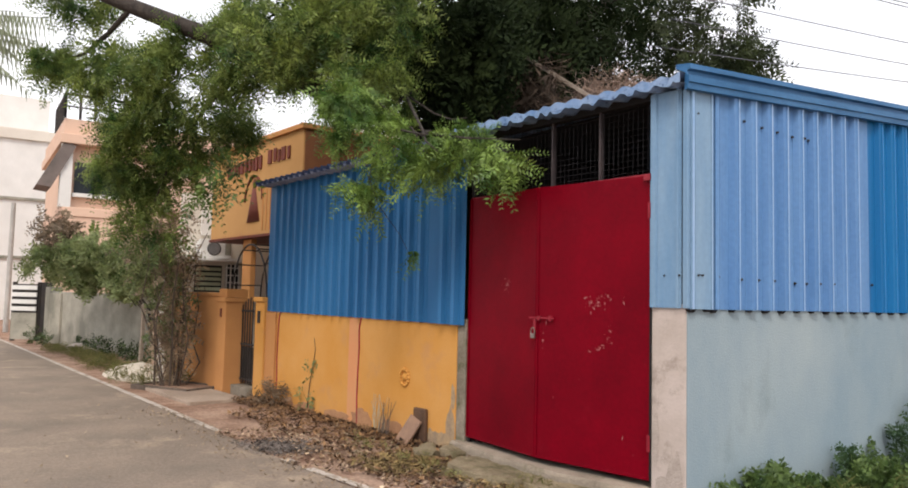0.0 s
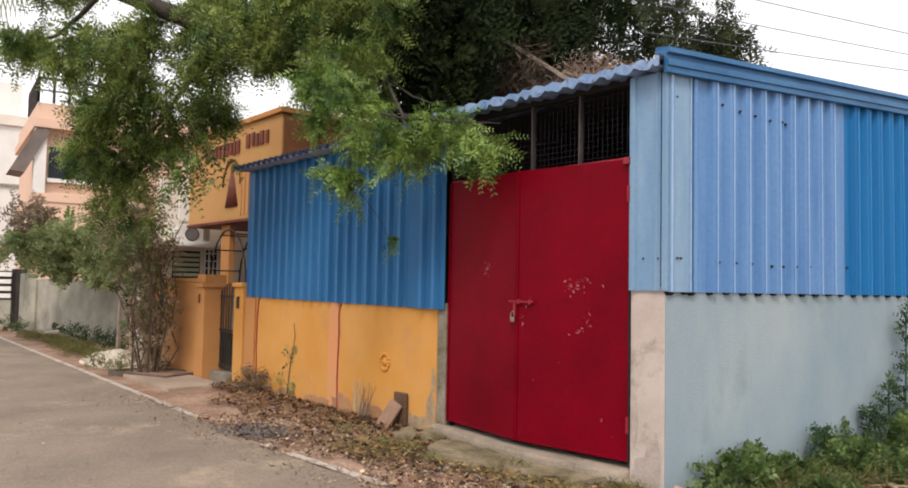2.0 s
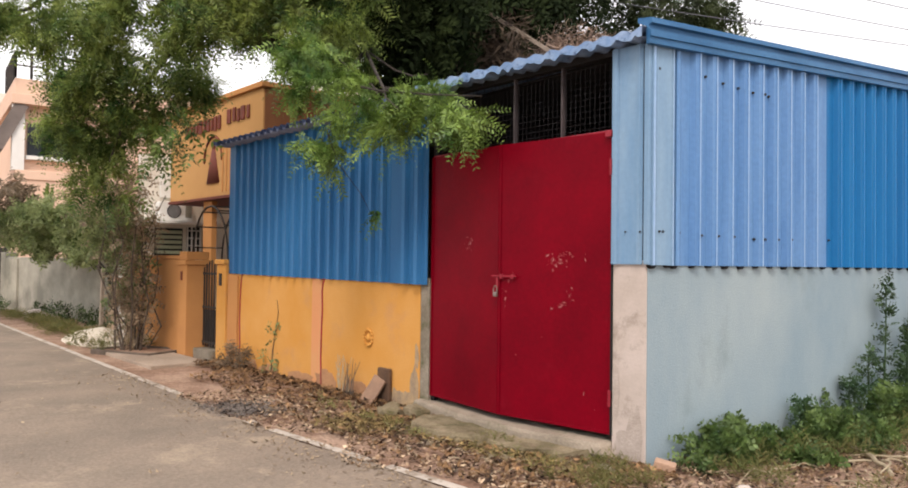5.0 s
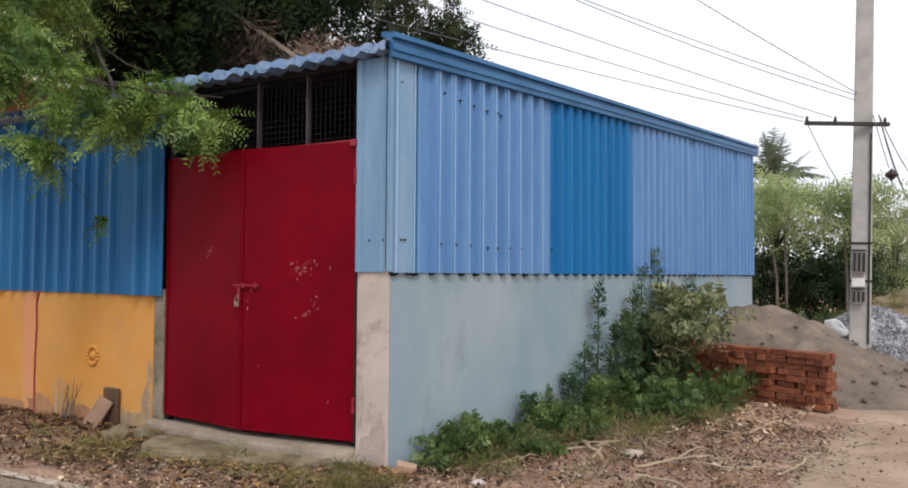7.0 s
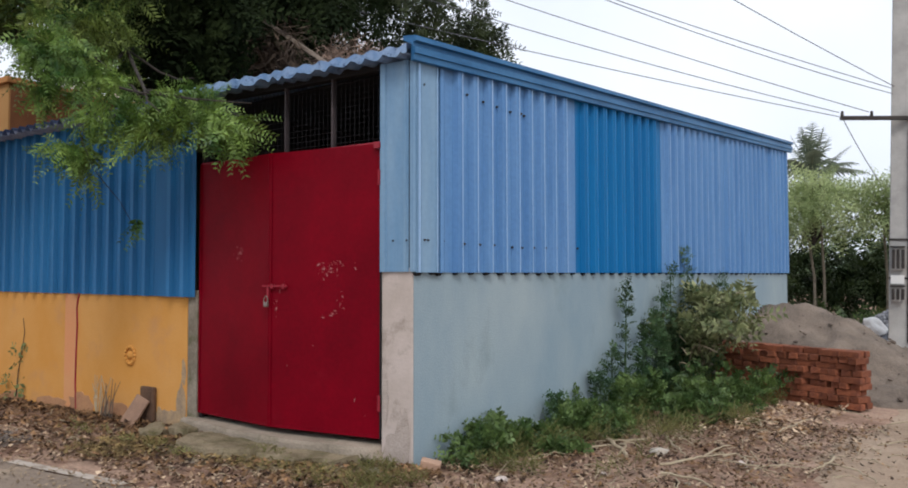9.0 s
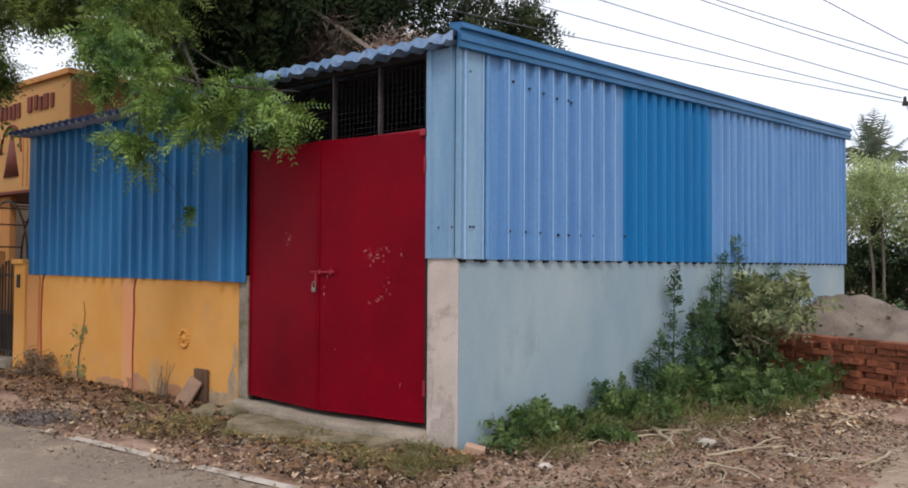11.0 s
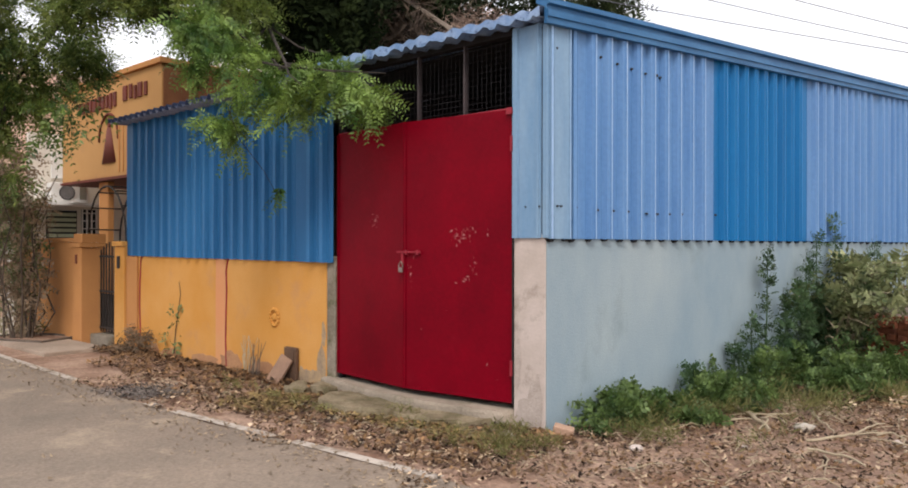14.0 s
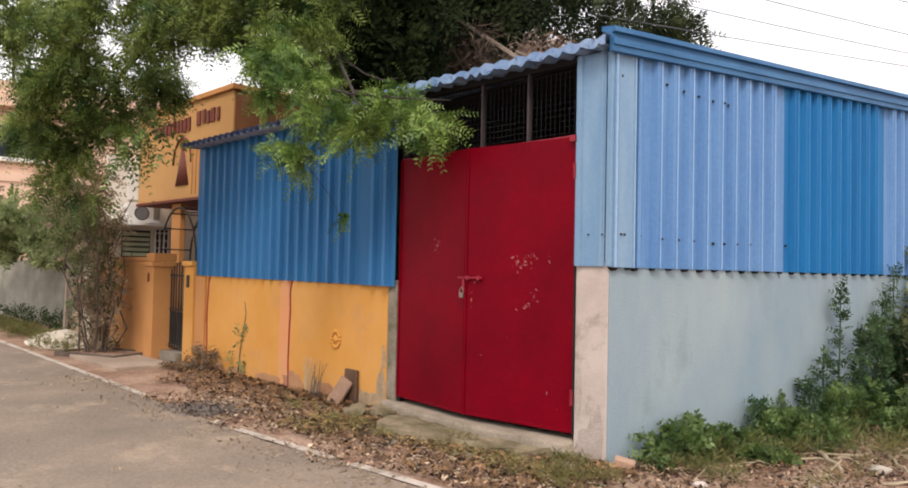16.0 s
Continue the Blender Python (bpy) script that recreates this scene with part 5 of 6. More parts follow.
# ---- the big neem tree behind the wall ----
neem = thing("neem_tree", pose(-5.8, 2.2, 0), "large spreading neem tree leaning over the wall and road", "tree")
TO = Vector((-5.8, 2.2, 0))
rel = lambda pts: [Vector(p) - TO for p in pts]
part("trunk", limb(rel([(-5.8, 2.2, -0.1), (-5.85, 2.15, 1.2), (-5.75, 2.0, 2.6), (-5.7, 1.7, 3.8)]), 0.32, 0.22, 12), M_BARK, neem)
for pts, r0_, r1_ in (
    ([(-5.7, 1.7, 3.7), (-5.5, 0.3, 3.95), (-5.45, -1.2, 4.3), (-5.75, -2.02, 4.67), (-6.63, -2.87, 5.17), (-7.6, -3.8, 5.75)], 0.16, 0.08),
    ([(-6.5, -2.8, 5.1), (-7.0, -3.0, 4.85), (-7.6, -3.2, 4.7), (-8.4, -3.6, 4.65)], 0.04, 0.015),
    ([(-5.7, 1.7, 3.7), (-4.6, 0.5, 4.2), (-3.6, -0.4, 3.75), (-2.4, -0.85, 3.05), (-1.7, -0.78, 2.88)], 0.032, 0.008),
    ([(-5.7, 1.7, 3.8), (-5.0, 2.6, 5.2), (-4.6, 3.8, 6.2), (-4.2, 5.2, 6.6)], 0.16, 0.05),
    ([(-5.7, 1.7, 3.8), (-5.9, 1.0, 5.4), (-5.6, 0.2, 6.6), (-5.9, -1.0, 7.4)], 0.15, 0.04),
    ([(-6.0, -1.4, 4.6), (-6.8, -1.7, 4.1), (-7.0, -2.1, 3.4), (-7.05, -2.3, 2.7)], 0.05, 0.012),
    ([(-3.6, -0.4, 3.75), (-3.0, -1.0, 3.2), (-2.7, -1.25, 2.6)], 0.02, 0.005),
    ([(-2.4, -0.85, 3.05), (-2.1, -1.0, 2.9), (-1.8, -1.05, 2.75)], 0.012, 0.004),
    ([(-3.0, -1.0, 3.2), (-2.3, -0.95, 3.0), (-1.75, -0.75, 2.9), (-1.35, -0.5, 2.85)], 0.012, 0.004),
    ([(-2.7, -1.25, 2.6), (-2.6, -1.2, 2.35), (-2.72, -0.9, 2.1), (-2.76, -0.72, 1.85)], 0.004, 0.002),
    ([(-3.6, -0.4, 3.75), (-3.3, -0.2, 3.5), (-2.7, -0.35, 3.3), (-2.2, -0.5, 3.2)], 0.014, 0.005),
    ([(-4.6, 0.5, 4.2), (-4.0, -0.2, 4.6), (-3.6, -0.6, 4.7)], 0.04, 0.01),
    ([(-3.20, -0.93, 3.49), (-2.86, -0.79, 3.21), (-2.50, -0.67, 2.97), (-2.15, -0.63, 2.81)], 0.011, 0.004),
    ([(-2.70, -0.69, 3.14), (-2.20, -0.60, 3.04), (-1.77, -0.45, 2.85), (-1.37, -0.37, 2.69)], 0.011, 0.004),
    ([(-2.88, -0.84, 3.24), (-2.82, -1.03, 2.95), (-2.84, -1.20, 2.69), (-2.78, -1.18, 2.33)], 0.011, 0.004),
    ([(-2.75, -0.79, 3.17), (-2.46, -0.76, 2.87), (-2.30, -0.79, 2.58)], 0.011, 0.004),
):
    smooth(part("branch", limb(rel(pts), r0_, r1_, 8), M_BARK, neem))
rb = lambda blobs: [((c[0] + 5.8, c[1] - 2.2, c[2]), r, n) for c, r, n in blobs]
leaves("crown", rb([
    ((-2.80, -1.30, 2.55), (0.17, 0.17, 0.17), 95), ((-2.77, -1.18, 2.37), (0.08, 0.08, 0.09), 27), ((-2.61, -1.01, 2.80), (0.27, 0.27, 0.14), 125), ((-2.30, -0.82, 2.69), (0.17, 0.17, 0.14), 114), ((-3.26, -1.28, 3.48), (0.28, 0.28, 0.22), 266), ((-3.26, -1.35, 3.15), (0.17, 0.17, 0.17), 76), ((-2.91, -1.08, 3.14), (0.28, 0.28, 0.18), 142), ((-2.02, -0.67, 2.94), (0.22, 0.22, 0.11), 125), ((-2.10, -0.73, 2.78), (0.14, 0.14, 0.10), 38), ((-1.66, -0.60, 2.74), (0.18, 0.18, 0.13), 95), ((-1.41, -0.59, 2.67), (0.13, 0.13, 0.11), 56), ((-1.46, -0.60, 2.54), (0.08, 0.08, 0.06), 9),
    ((-2.76, -0.71, 1.98), (0.05, 0.05, 0.16), 10)]),
    M_NEEM, neem, 0.062, 0.32, 8, 0.22, 0.5, 11, 0.6, "fresh yellow-green hanging sprays", 6)
leaves("crown", rb([
    ((-3.77, -0.64, 4.17), (0.63, 0.63, 0.57), 420), ((-3.68, -0.71, 4.76), (0.61, 0.61, 0.40), 360), ((-3.49, -0.99, 3.77), (0.31, 0.31, 0.25), 210), ((-7.09, -2.12, 3.81), (0.90, 0.90, 0.67), 980), ((-7.23, -2.71, 3.68), (0.36, 0.36, 0.31), 250), ((-7.34, -2.81, 3.14), (0.31, 0.31, 0.29), 230), ((-6.97, -2.54, 4.23), (0.44, 0.44, 0.25), 150), ((-7.23, -3.07, 4.33), (0.22, 0.22, 0.17), 70), ((-4.79, -0.64, 4.86), (0.42, 0.42, 0.32), 112), ((-5.67, -0.87, 4.58), (0.52, 0.52, 0.32), 260), ((-5.94, -1.59, 4.46), (0.47, 0.47, 0.32), 238), ((-6.29, -1.40, 4.90), (0.53, 0.53, 0.32), 182), ((-4.60, -1.74, 4.35), (0.38, 0.38, 0.23), 154), ((-4.28, -1.50, 4.07), (0.31, 0.31, 0.19), 112), ((-4.04, -1.25, 4.50), (0.42, 0.42, 0.26), 182)]),
    M_NEEM_MID, neem, 0.080, 0.28, 7, 0.27, 0.5, 12, 0.5, "mid-green leafy sprays", 7)
# Near-black leaves paint the crown's shade; the last blob is an unseen shading top.
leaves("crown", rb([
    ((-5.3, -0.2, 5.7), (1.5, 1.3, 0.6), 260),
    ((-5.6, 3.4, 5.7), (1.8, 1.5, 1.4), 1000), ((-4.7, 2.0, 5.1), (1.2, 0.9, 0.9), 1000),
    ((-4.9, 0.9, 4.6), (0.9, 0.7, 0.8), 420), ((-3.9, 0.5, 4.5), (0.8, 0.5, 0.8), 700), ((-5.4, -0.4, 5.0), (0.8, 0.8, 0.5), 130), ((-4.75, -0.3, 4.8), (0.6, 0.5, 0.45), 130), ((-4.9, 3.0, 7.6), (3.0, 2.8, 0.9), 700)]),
    M_NEEM_DARK, neem, 0.13, 0.38, 6, 0.42, 0.5, 13, 0.5, "foliage darkened in colour for shade")
leaves("crown", rb([((-5.0, 4.9, 6.2), (1.5, 1.4, 1.2), 620), ((-4.45, 5.7, 5.9), (0.95, 0.95, 1.15), 520), ((-4.1, 6.1, 5.2), (0.6, 0.6, 0.6), 330), ((-4.6, 6.0, 4.7), (0.8, 0.8, 0.7), 360)]),
    M_NEEM_FAR, neem, 0.11, 0.36, 6, 0.36, 0.5, 17, 0.5, "dusky green far foliage", 6)

leaves("crown", rb([
    ((-7.29, -2.35, 2.95), (0.36, 0.36, 0.41), 270), ((-6.97, -1.25, 3.85), (0.31, 0.31, 0.28), 240), ((-7.18, -1.99, 3.21), (0.36, 0.36, 0.21), 120), ((-7.36, -2.47, 2.51), (0.26, 0.26, 0.19), 60), ((-7.32, -2.16, 2.37), (0.19, 0.19, 0.17), 36),
    ((-5.3, -1.75, 4.75), (0.38, 0.38, 0.2), 230), ((-5.0, -1.37, 4.3), (0.38, 0.38, 0.22), 176), ((-4.61, -1.11, 4.6), (0.4, 0.4, 0.3), 310), ((-5.6, -1.5, 5.05), (0.45, 0.45, 0.2), 202),
    ((-5.5, -1.82, 4.05), (0.35, 0.35, 0.2), 135), ((-7.6, -3.33, 5.42), (0.6, 0.5, 0.14), 230), ((-8.1, -3.4, 4.72), (0.4, 0.45, 0.12), 148), ((-4.3, -0.9, 5.0), (0.5, 0.5, 0.35), 405), ((-6.6, -2.5, 4.0), (0.35, 0.35, 0.2), 148), ((-6.08, -2.5, 4.36), (0.3, 0.3, 0.14), 94), ((-6.05, -2.3, 4.75), (0.25, 0.25, 0.14), 54), ((-7.18, -3.00, 4.59), (0.38, 0.38, 0.17), 115), ((-6.63, -2.66, 4.48), (0.38, 0.38, 0.17), 115), ((-7.71, -3.17, 4.39), (0.38, 0.38, 0.17), 115), ((-6.26, -2.31, 4.56), (0.38, 0.38, 0.17), 115), ((-8.3, -3.6, 4.6), (0.4, 0.4, 0.16), 110)]),
    M_NEEM_SHADE, neem, 0.088, 0.30, 7, 0.28, 0.45, 14, 0.6, "deep green leafy sprays", 7)
leaves("crown", rb([((-5.92, -1.89, 2.85), (0.35, 0.35, 0.38), 45), ((-5.57, -1.75, 3.0), (0.25, 0.25, 0.28), 26)]),
    M_NEEM, neem, 0.09, 0.4, 5, 0.28, 0.7, 15, 0.7, "thin yellowing hanging sprays")

# ---- thatched hut behind the shed ----
hut = thing("thatched_hut", pose(-4.7, 3.6, 0), "old thatched hut roof with straw and a loose board", "hut")
part("wall", box(-1.5, -1.4, 0, 1.4, 2.2, 3.2), M_DARK, hut)
b = bmesh.new()
sec = [(0.0, 4.85), (1.72, 3.55), (1.66, 3.42), (0.0, 4.62), (-1.95, 3.25), (-2.0, 3.4)]
e0 = [b.verts.new((x, -1.9, z)) for x, z in sec]
e1 = [b.verts.new((x, 2.6, z)) for x, z in sec]
for i in range(6):
    b.faces.new((e0[i], e0[(i + 1) % 6], e1[(i + 1) % 6], e1[i]))
b.faces.new(e0[::-1])
b.faces.new(e1)
part("thatch_roof", b, M_THATCH, hut)
part("gable", box(-1.45, -1.85, 3.15, 1.4, -1.75, 3.9), M_THATCH, hut)
leaves("thatch", [((0.1, -1.9, 4.3), (1.2, 0.2, 0.55), 650), ((-0.5, -1.9, 3.7), (1.5, 0.25, 0.5), 800)], M_THATCH, hut, 0.30, 0.07, 2, 0.3, 1.2, 21, 0.6)
leaves("straw", [((1.0, -0.9, 4.18), (0.55, 0.9, 0.25), 420), ((0.5, -0.3, 4.62), (0.4, 0.9, 0.2), 220), ((1.35, -1.2, 3.92), (0.25, 0.5, 0.2), 150)], M_STRAW, hut, 0.24, 0.06, 2, 0.25, 0.6, 22, 0.6, "pinkish dry straw")
part("board", box(0, -0.03, -0.024, 1.7, 0.0, 0.024, 0.006, m=pose(0.42, -2.0, 4.83, 0, 35, 19)), M_PLANK, hut, "pale weathered verge board")

# ---- roadside shrub ----
shrub = thing("shrub", pose(-8.85, -1.58, 0), "straggly roadside shrub with bare brown stems", "shrub")
rnd = random.Random(4)
for i in range(16):
    a, r = rnd.random() * 6.28, 0.05 + 0.22 * rnd.random()
    h = 1.4 + 1.3 * rnd.random()
    pts = [(r * math.cos(a), r * math.sin(a), 0.04)]
    for k in range(1, 5):
        pts.append((r * math.cos(a) * (1 + 0.35 * k) + rnd.gauss(0, 0.08), r * math.sin(a) * (1 + 0.35 * k) + rnd.gauss(0, 0.08), h * k / 4))
    part("stem", limb(pts, 0.017, 0.006, 5), M_STEM, shrub)
leaves("foliage", [((-0.1, -0.05, 1.2), (0.32, 0.32, 0.8), 170), ((-0.2, -0.15, 2.0), (0.45, 0.45, 0.4), 190), ((-0.6, -0.4, 1.9), (0.5, 0.45, 0.4), 190)], M_GREYLEAF, shrub, 0.075, 0.5, 4, 0.2, 0.2, 31, 0.6)
leaves("dry_foliage", [((0.0, 0.0, 0.8), (0.32, 0.32, 0.75), 330), ((0.0, 0.0, 1.9), (0.4, 0.4, 0.5), 150), ((-0.1, -0.2, 2.6), (0.5, 0.45, 0.3), 170), ((-0.9, -0.4, 2.5), (0.45, 0.4, 0.3), 120)], M_DRYLEAF, shrub, 0.07, 0.5, 4, 0.2, 0.3, 32, 0.6, "dry brown leaves")

# bush over the grey wall
bush = thing("bush", pose(-14.6, -1.6, 0), "dense dusty bush overhanging the grey wall", "bush")
for i in range(5):
    part("stem", limb([(0.4 * i - 0.8, 0.9, 0), (0.4 * i - 0.8, 0.7, 1.0), (0.5 * i - 1.2, 0.1, 1.8)], 0.04, 0.015, 6), M_BARK, bush)
B0 = Vector((-14.6, -1.6, 0))
bb_ = lambda rows: [(tuple(Vector(c) - B0), r, n) for c, r, n in rows]
leaves("foliage", bb_([((-15.67, -2.6, 2.13), (0.6, 0.5, 0.45), 187), ((-15.2, -2.3, 2.35), (0.5, 0.5, 0.4), 153), ((-14.6, -2.1, 2.1), (0.6, 0.5, 0.5), 204), ((-14.0, -1.85, 2.3), (0.5, 0.45, 0.4), 153), ((-13.5, -1.63, 2.0), (0.55, 0.4, 0.45), 170), ((-14.9, -2.1, 1.75), (0.8, 0.4, 0.25), 187), ((-13.2, -1.6, 1.6), (0.5, 0.3, 0.25), 102), ((-16.4, -2.9, 2.0), (0.5, 0.4, 0.4), 119)]),
       M_GREYLEAF, bush, 0.12, 0.5, 4, 0.24, 0.2, 33, 0.6, tuft=6)
# Inner leaves take the shaded green, so the gaps read dark.
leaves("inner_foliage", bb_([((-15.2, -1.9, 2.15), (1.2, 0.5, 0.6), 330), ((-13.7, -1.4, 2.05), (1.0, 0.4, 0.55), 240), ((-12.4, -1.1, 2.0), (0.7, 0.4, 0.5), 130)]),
       M_NEEM_SHADE, bush, 0.12, 0.5, 4, 0.26, 0.2, 37, 0.6, "inner leaves coloured for shade", 6)
leaves("dry_foliage", bb_([((-16.1, -2.7, 2.85), (0.5, 0.5, 0.4), 130), ((-15.6, -2.5, 2.75), (0.4, 0.4, 0.3), 60), ((-12.44, -1.26, 2.15), (0.55, 0.45, 0.45), 170), ((-11.7, -1.35, 1.85), (0.45, 0.4, 0.45), 140), ((-13.0, -1.4, 2.5), (0.5, 0.4, 0.25), 80)]),
       M_DRYLEAF, bush, 0.11, 0.5, 4, 0.26, 0.2, 38, 0.7, "dusty brown leaf tips")
verge_grass = thing("grass_patch", pose(0, 0, 0), "olive grass along the far verge", "grass", kind="stuff")
leaves("grass_blades", [((-17.5 + 0.27 * i, -2.55 + 0.017 * i + 0.9 * rnd.random() * (0.4 + 0.02 * i), 0.04), (0.3, 0.2, 0.05), 60) for i in range(32)], M_GRASS, verge_grass, 0.11, 0.12, 2, 0.08, -0.8, 39, 0.6)
low = thing("weeds", pose(-15, -1.6, 0), "low green weeds along the grey wall", "weeds", kind="stuff")
leaves("weed_foliage", [((-2.5 + 0.8 * i, -0.2 + 0.13 * i, 0.12), (0.5, 0.2, 0.2), 45) for i in range(8)] + [((-4.8, -1.0, 0.2), (0.7, 0.3, 0.25), 70)], M_HERB, low, 0.08, 0.5, 3, 0.18, 0.0, 34, 0.6)

# palm frond leaning in over the road
palm_near = thing("palm_tree", pose(-13.5, -6.6, 0), "tall coconut palm over the road", "palm tree")
part("trunk", limb([(0, 0, 0), (0.1, 0.1, 3), (0.15, 0.5, 6.2)], 0.16, 0.11, 10), M_BARK, palm_near)


def frond(start, way, length, droop, bend, seed, parent, leaf=0.45, n=26, wide=0.07, material=None):
    rg = np.random.default_rng(seed)
    d = Vector(way).normalized()
    s = d.cross(Vector((0, 0, 1))).normalized()
    vs, fs, pts = [], [], []
    for k in range(n + 1):
        f = k / n
        pts.append(Vector(start) + d * length * f - Vector((0, 0, 1)) * droop * f * f)
    for k in range(2, n + 1):
        f = k / n
        for sg in (1, -1):
            l = leaf * (0.45 + 0.9 * math.sin(math.pi * min(1, f * 0.9 + 0.08))) * (0.8 + 0.4 * rg.random())
            o = (s * sg * 0.75 + d * 0.5 - Vector((0, 0, 1)) * (bend + 0.25 * rg.random())).normalized()
            p = pts[k]
            w = d * l * wide
            i0 = len(vs)
            vs += [p - w, p + o * l * 0.5 - w * 0.9 + Vector((0, 0, 0.02)), p + o * l - Vector((0, 0, l * 0.15)), p + o * l * 0.5 + w, p + w]
            fs.append((i0, i0 + 1, i0 + 2, i0 + 3, i0 + 4))
    fr = raw("frond", vs, fs, material or M_PALM, parent)
    part("midrib", limb(pts[::3], 0.025, 0.006, 5), M_PALM, fr)
    return fr


for i in range(13):
    a = 2 * math.pi * i / 13
    frond((0.15, 0.5, 6.25), (math.cos(a), math.sin(a), 0.35 + 0.3 * (i % 2)), 2.9, 1.6, 0.75, i, palm_near)

for i, tip in enumerate(((-9.7, -3.55, 5.35), (-9.6, -3.9, 5.75), (-10.1, -3.4, 5.9))):
    way = Vector(tip) - Vector((-13.35, -6.1, 6.25))
    frond((0.15, 0.5, 6.25), tuple(way + Vector((0, 0, 0.3))), way.length, 0.3, 3.6, 40 + i, palm_near, 0.6, 44, 0.035)

# ---- plants along the shed's side wall ----
patch = thing("grass_patch", pose(0, 0, 0), "olive grass patches at the yard's edge", "grass", kind="stuff")
leaves("grass_blades", [((x, y, 0.04), (0.17, 0.15, 0.05), 60) for x, y in ((0.51, 0.31), (0.78, 0.33), (0.46, 0.62), (-0.03, -0.36), (0.15, -0.62), (0.34, -0.47), (0.57, 2.4), (0.9, 2.7), (0.7, 1.6))], M_GRASS, patch, 0.07, 0.1, 2, 0.06, -1.0, 58, 0.6)
herbs = thing("weeds", pose(0, 0, 0), "bright green low weeds along the shed wall", "weeds", kind="stuff")
rnd = random.Random(12)
bl = []
for i in range(60):
    y = 0.36 + 4.6 * (i / 59) + rnd.gauss(0, 0.08)
    wmax = 0.30 + 0.95 * min(1, max(0, (y - 0.3) / 3.0))
    x = 0.08 + wmax * rnd.random()
    h = 0.07 + 0.10 * rnd.random() + (0.05 if y > 2 else 0)
    if 0.95 < y < 1.35:
        h *= 0.6
    if y < 2.4 and math.sin(6.2 * y + 0.8) > 0.55:
        h *= 0.45
    bl.append(((x, y, h), (0.16, 0.16, h * 0.95), 70))
leaves("herb_foliage", bl, M_HERB, herbs, 0.047, 0.66, 3, 0.09, -0.3, 51, 0.5, tuft=7)
leaves("grass_blades", [((0.15 + 1.3 * rnd.random(), 0.6 + 4.4 * rnd.random(), 0.06), (0.2, 0.2, 0.06), 14) for i in range(40)], M_GRASS, herbs, 0.14, 0.06, 2, 0.06, -1.2, 52, 0.6)
leaves("grass_blades", [((-3.4 + 2.2 * rnd.random(), -0.75 - 0.45 * rnd.random(), 0.03), (0.22, 0.12, 0.04), 7) for i in range(14)], M_GRASS, herbs, 0.05, 0.2, 2, 0.05, -0.6, 59, 0.6)
leaves("grass_blades", [((-1.1 + 1.5 * rnd.random(), -0.55 - 0.3 * rnd.random(), 0.03), (0.2, 0.12, 0.04), 10) for i in range(20)], M_GRASS, herbs, 0.075, 0.09, 2, 0.05, -1.0, 53, 0.6)
leaves("herb_foliage", [((-6.0 - 0.5 * rnd.random(), -0.95 + 0.2 * rnd.random(), 0.12), (0.18, 0.14, 0.12), 22) for i in range(8)], M_DRYLEAF, herbs, 0.05, 0.4, 3, 0.14, 0.0, 54, 0.6, tuft=4)
for i, (x, y, h) in enumerate(((0.10, 2.62, 0.42), (0.12, 3.19, 1.30), (0.16, 3.69, 0.86), (0.12, 4.1, 1.22), (0.12, 4.4, 1.46), (0.12, 5.02, 1.66), (0.2, 4.85, 1.2), (0.12, 6.18, 1.42), (0.14, 2.92, 0.65), (0.2, 3.4, 0.6), (0.3, 3.9, 0.7), (0.35, 4.5, 0.75), (0.12, 1.75, 0.3), (0.2, 3.95, 0.95), (0.25, 4.25, 0.85))):
    weed = thing("tall_weed", pose(x, y, 0), "tall thin leafy weed against the pale wall", "weed", "tall weeds")
    lean = 0.07 * math.sin(i * 2.3)
    part("stem", limb([(0, 0, 0), (lean * 0.3, lean * 0.4, h * 0.5), (lean * 0.2, lean, h)], 0.012, 0.005, 5), M_WEED, weed)
    wr = 0.075 if y < 4.9 else 0.095
    leaves("foliage", [((lean * 0.3 * k / 7, lean * k / 7, h * (0.1 + 0.9 * k / 7)), (wr - 0.007 * k, wr - 0.007 * k, h * 0.07), (16 if h > 0.8 else 11)) for k in range(8)], M_WEED, weed, 0.05, 0.45, 3, 0.08, -0.2, 70 + i, 0.6)
yb = thing("bush", pose(0.27, 4.62, 0), "pale yellow-green bush with arching bare twigs", "bush")
twig_tips = []
for i in range(20):
    a = rnd.random() * 6.28
    r, h = 0.25 + 0.4 * rnd.random(), 0.8 + 0.75 * rnd.random()
    bend_ = rnd.gauss(0, 0.5)
    pts = []
    for k in range(8):
        f = k / 7
        rr_ = 0.06 + 1.35 * r * f ** 1.5
        pts.append((rr_ * math.cos(a + bend_ * f) + rnd.gauss(0, 0.012), rr_ * math.sin(a + bend_ * f) + rnd.gauss(0, 0.012), h * (1.75 * f - 0.95 * f * f)))
    part("twig", limb(pts, 0.013, 0.004, 5), M_TWIG, yb)
    twig_tips += [(p, (0.09, 0.09, 0.08), 8) for p in pts[3:]]
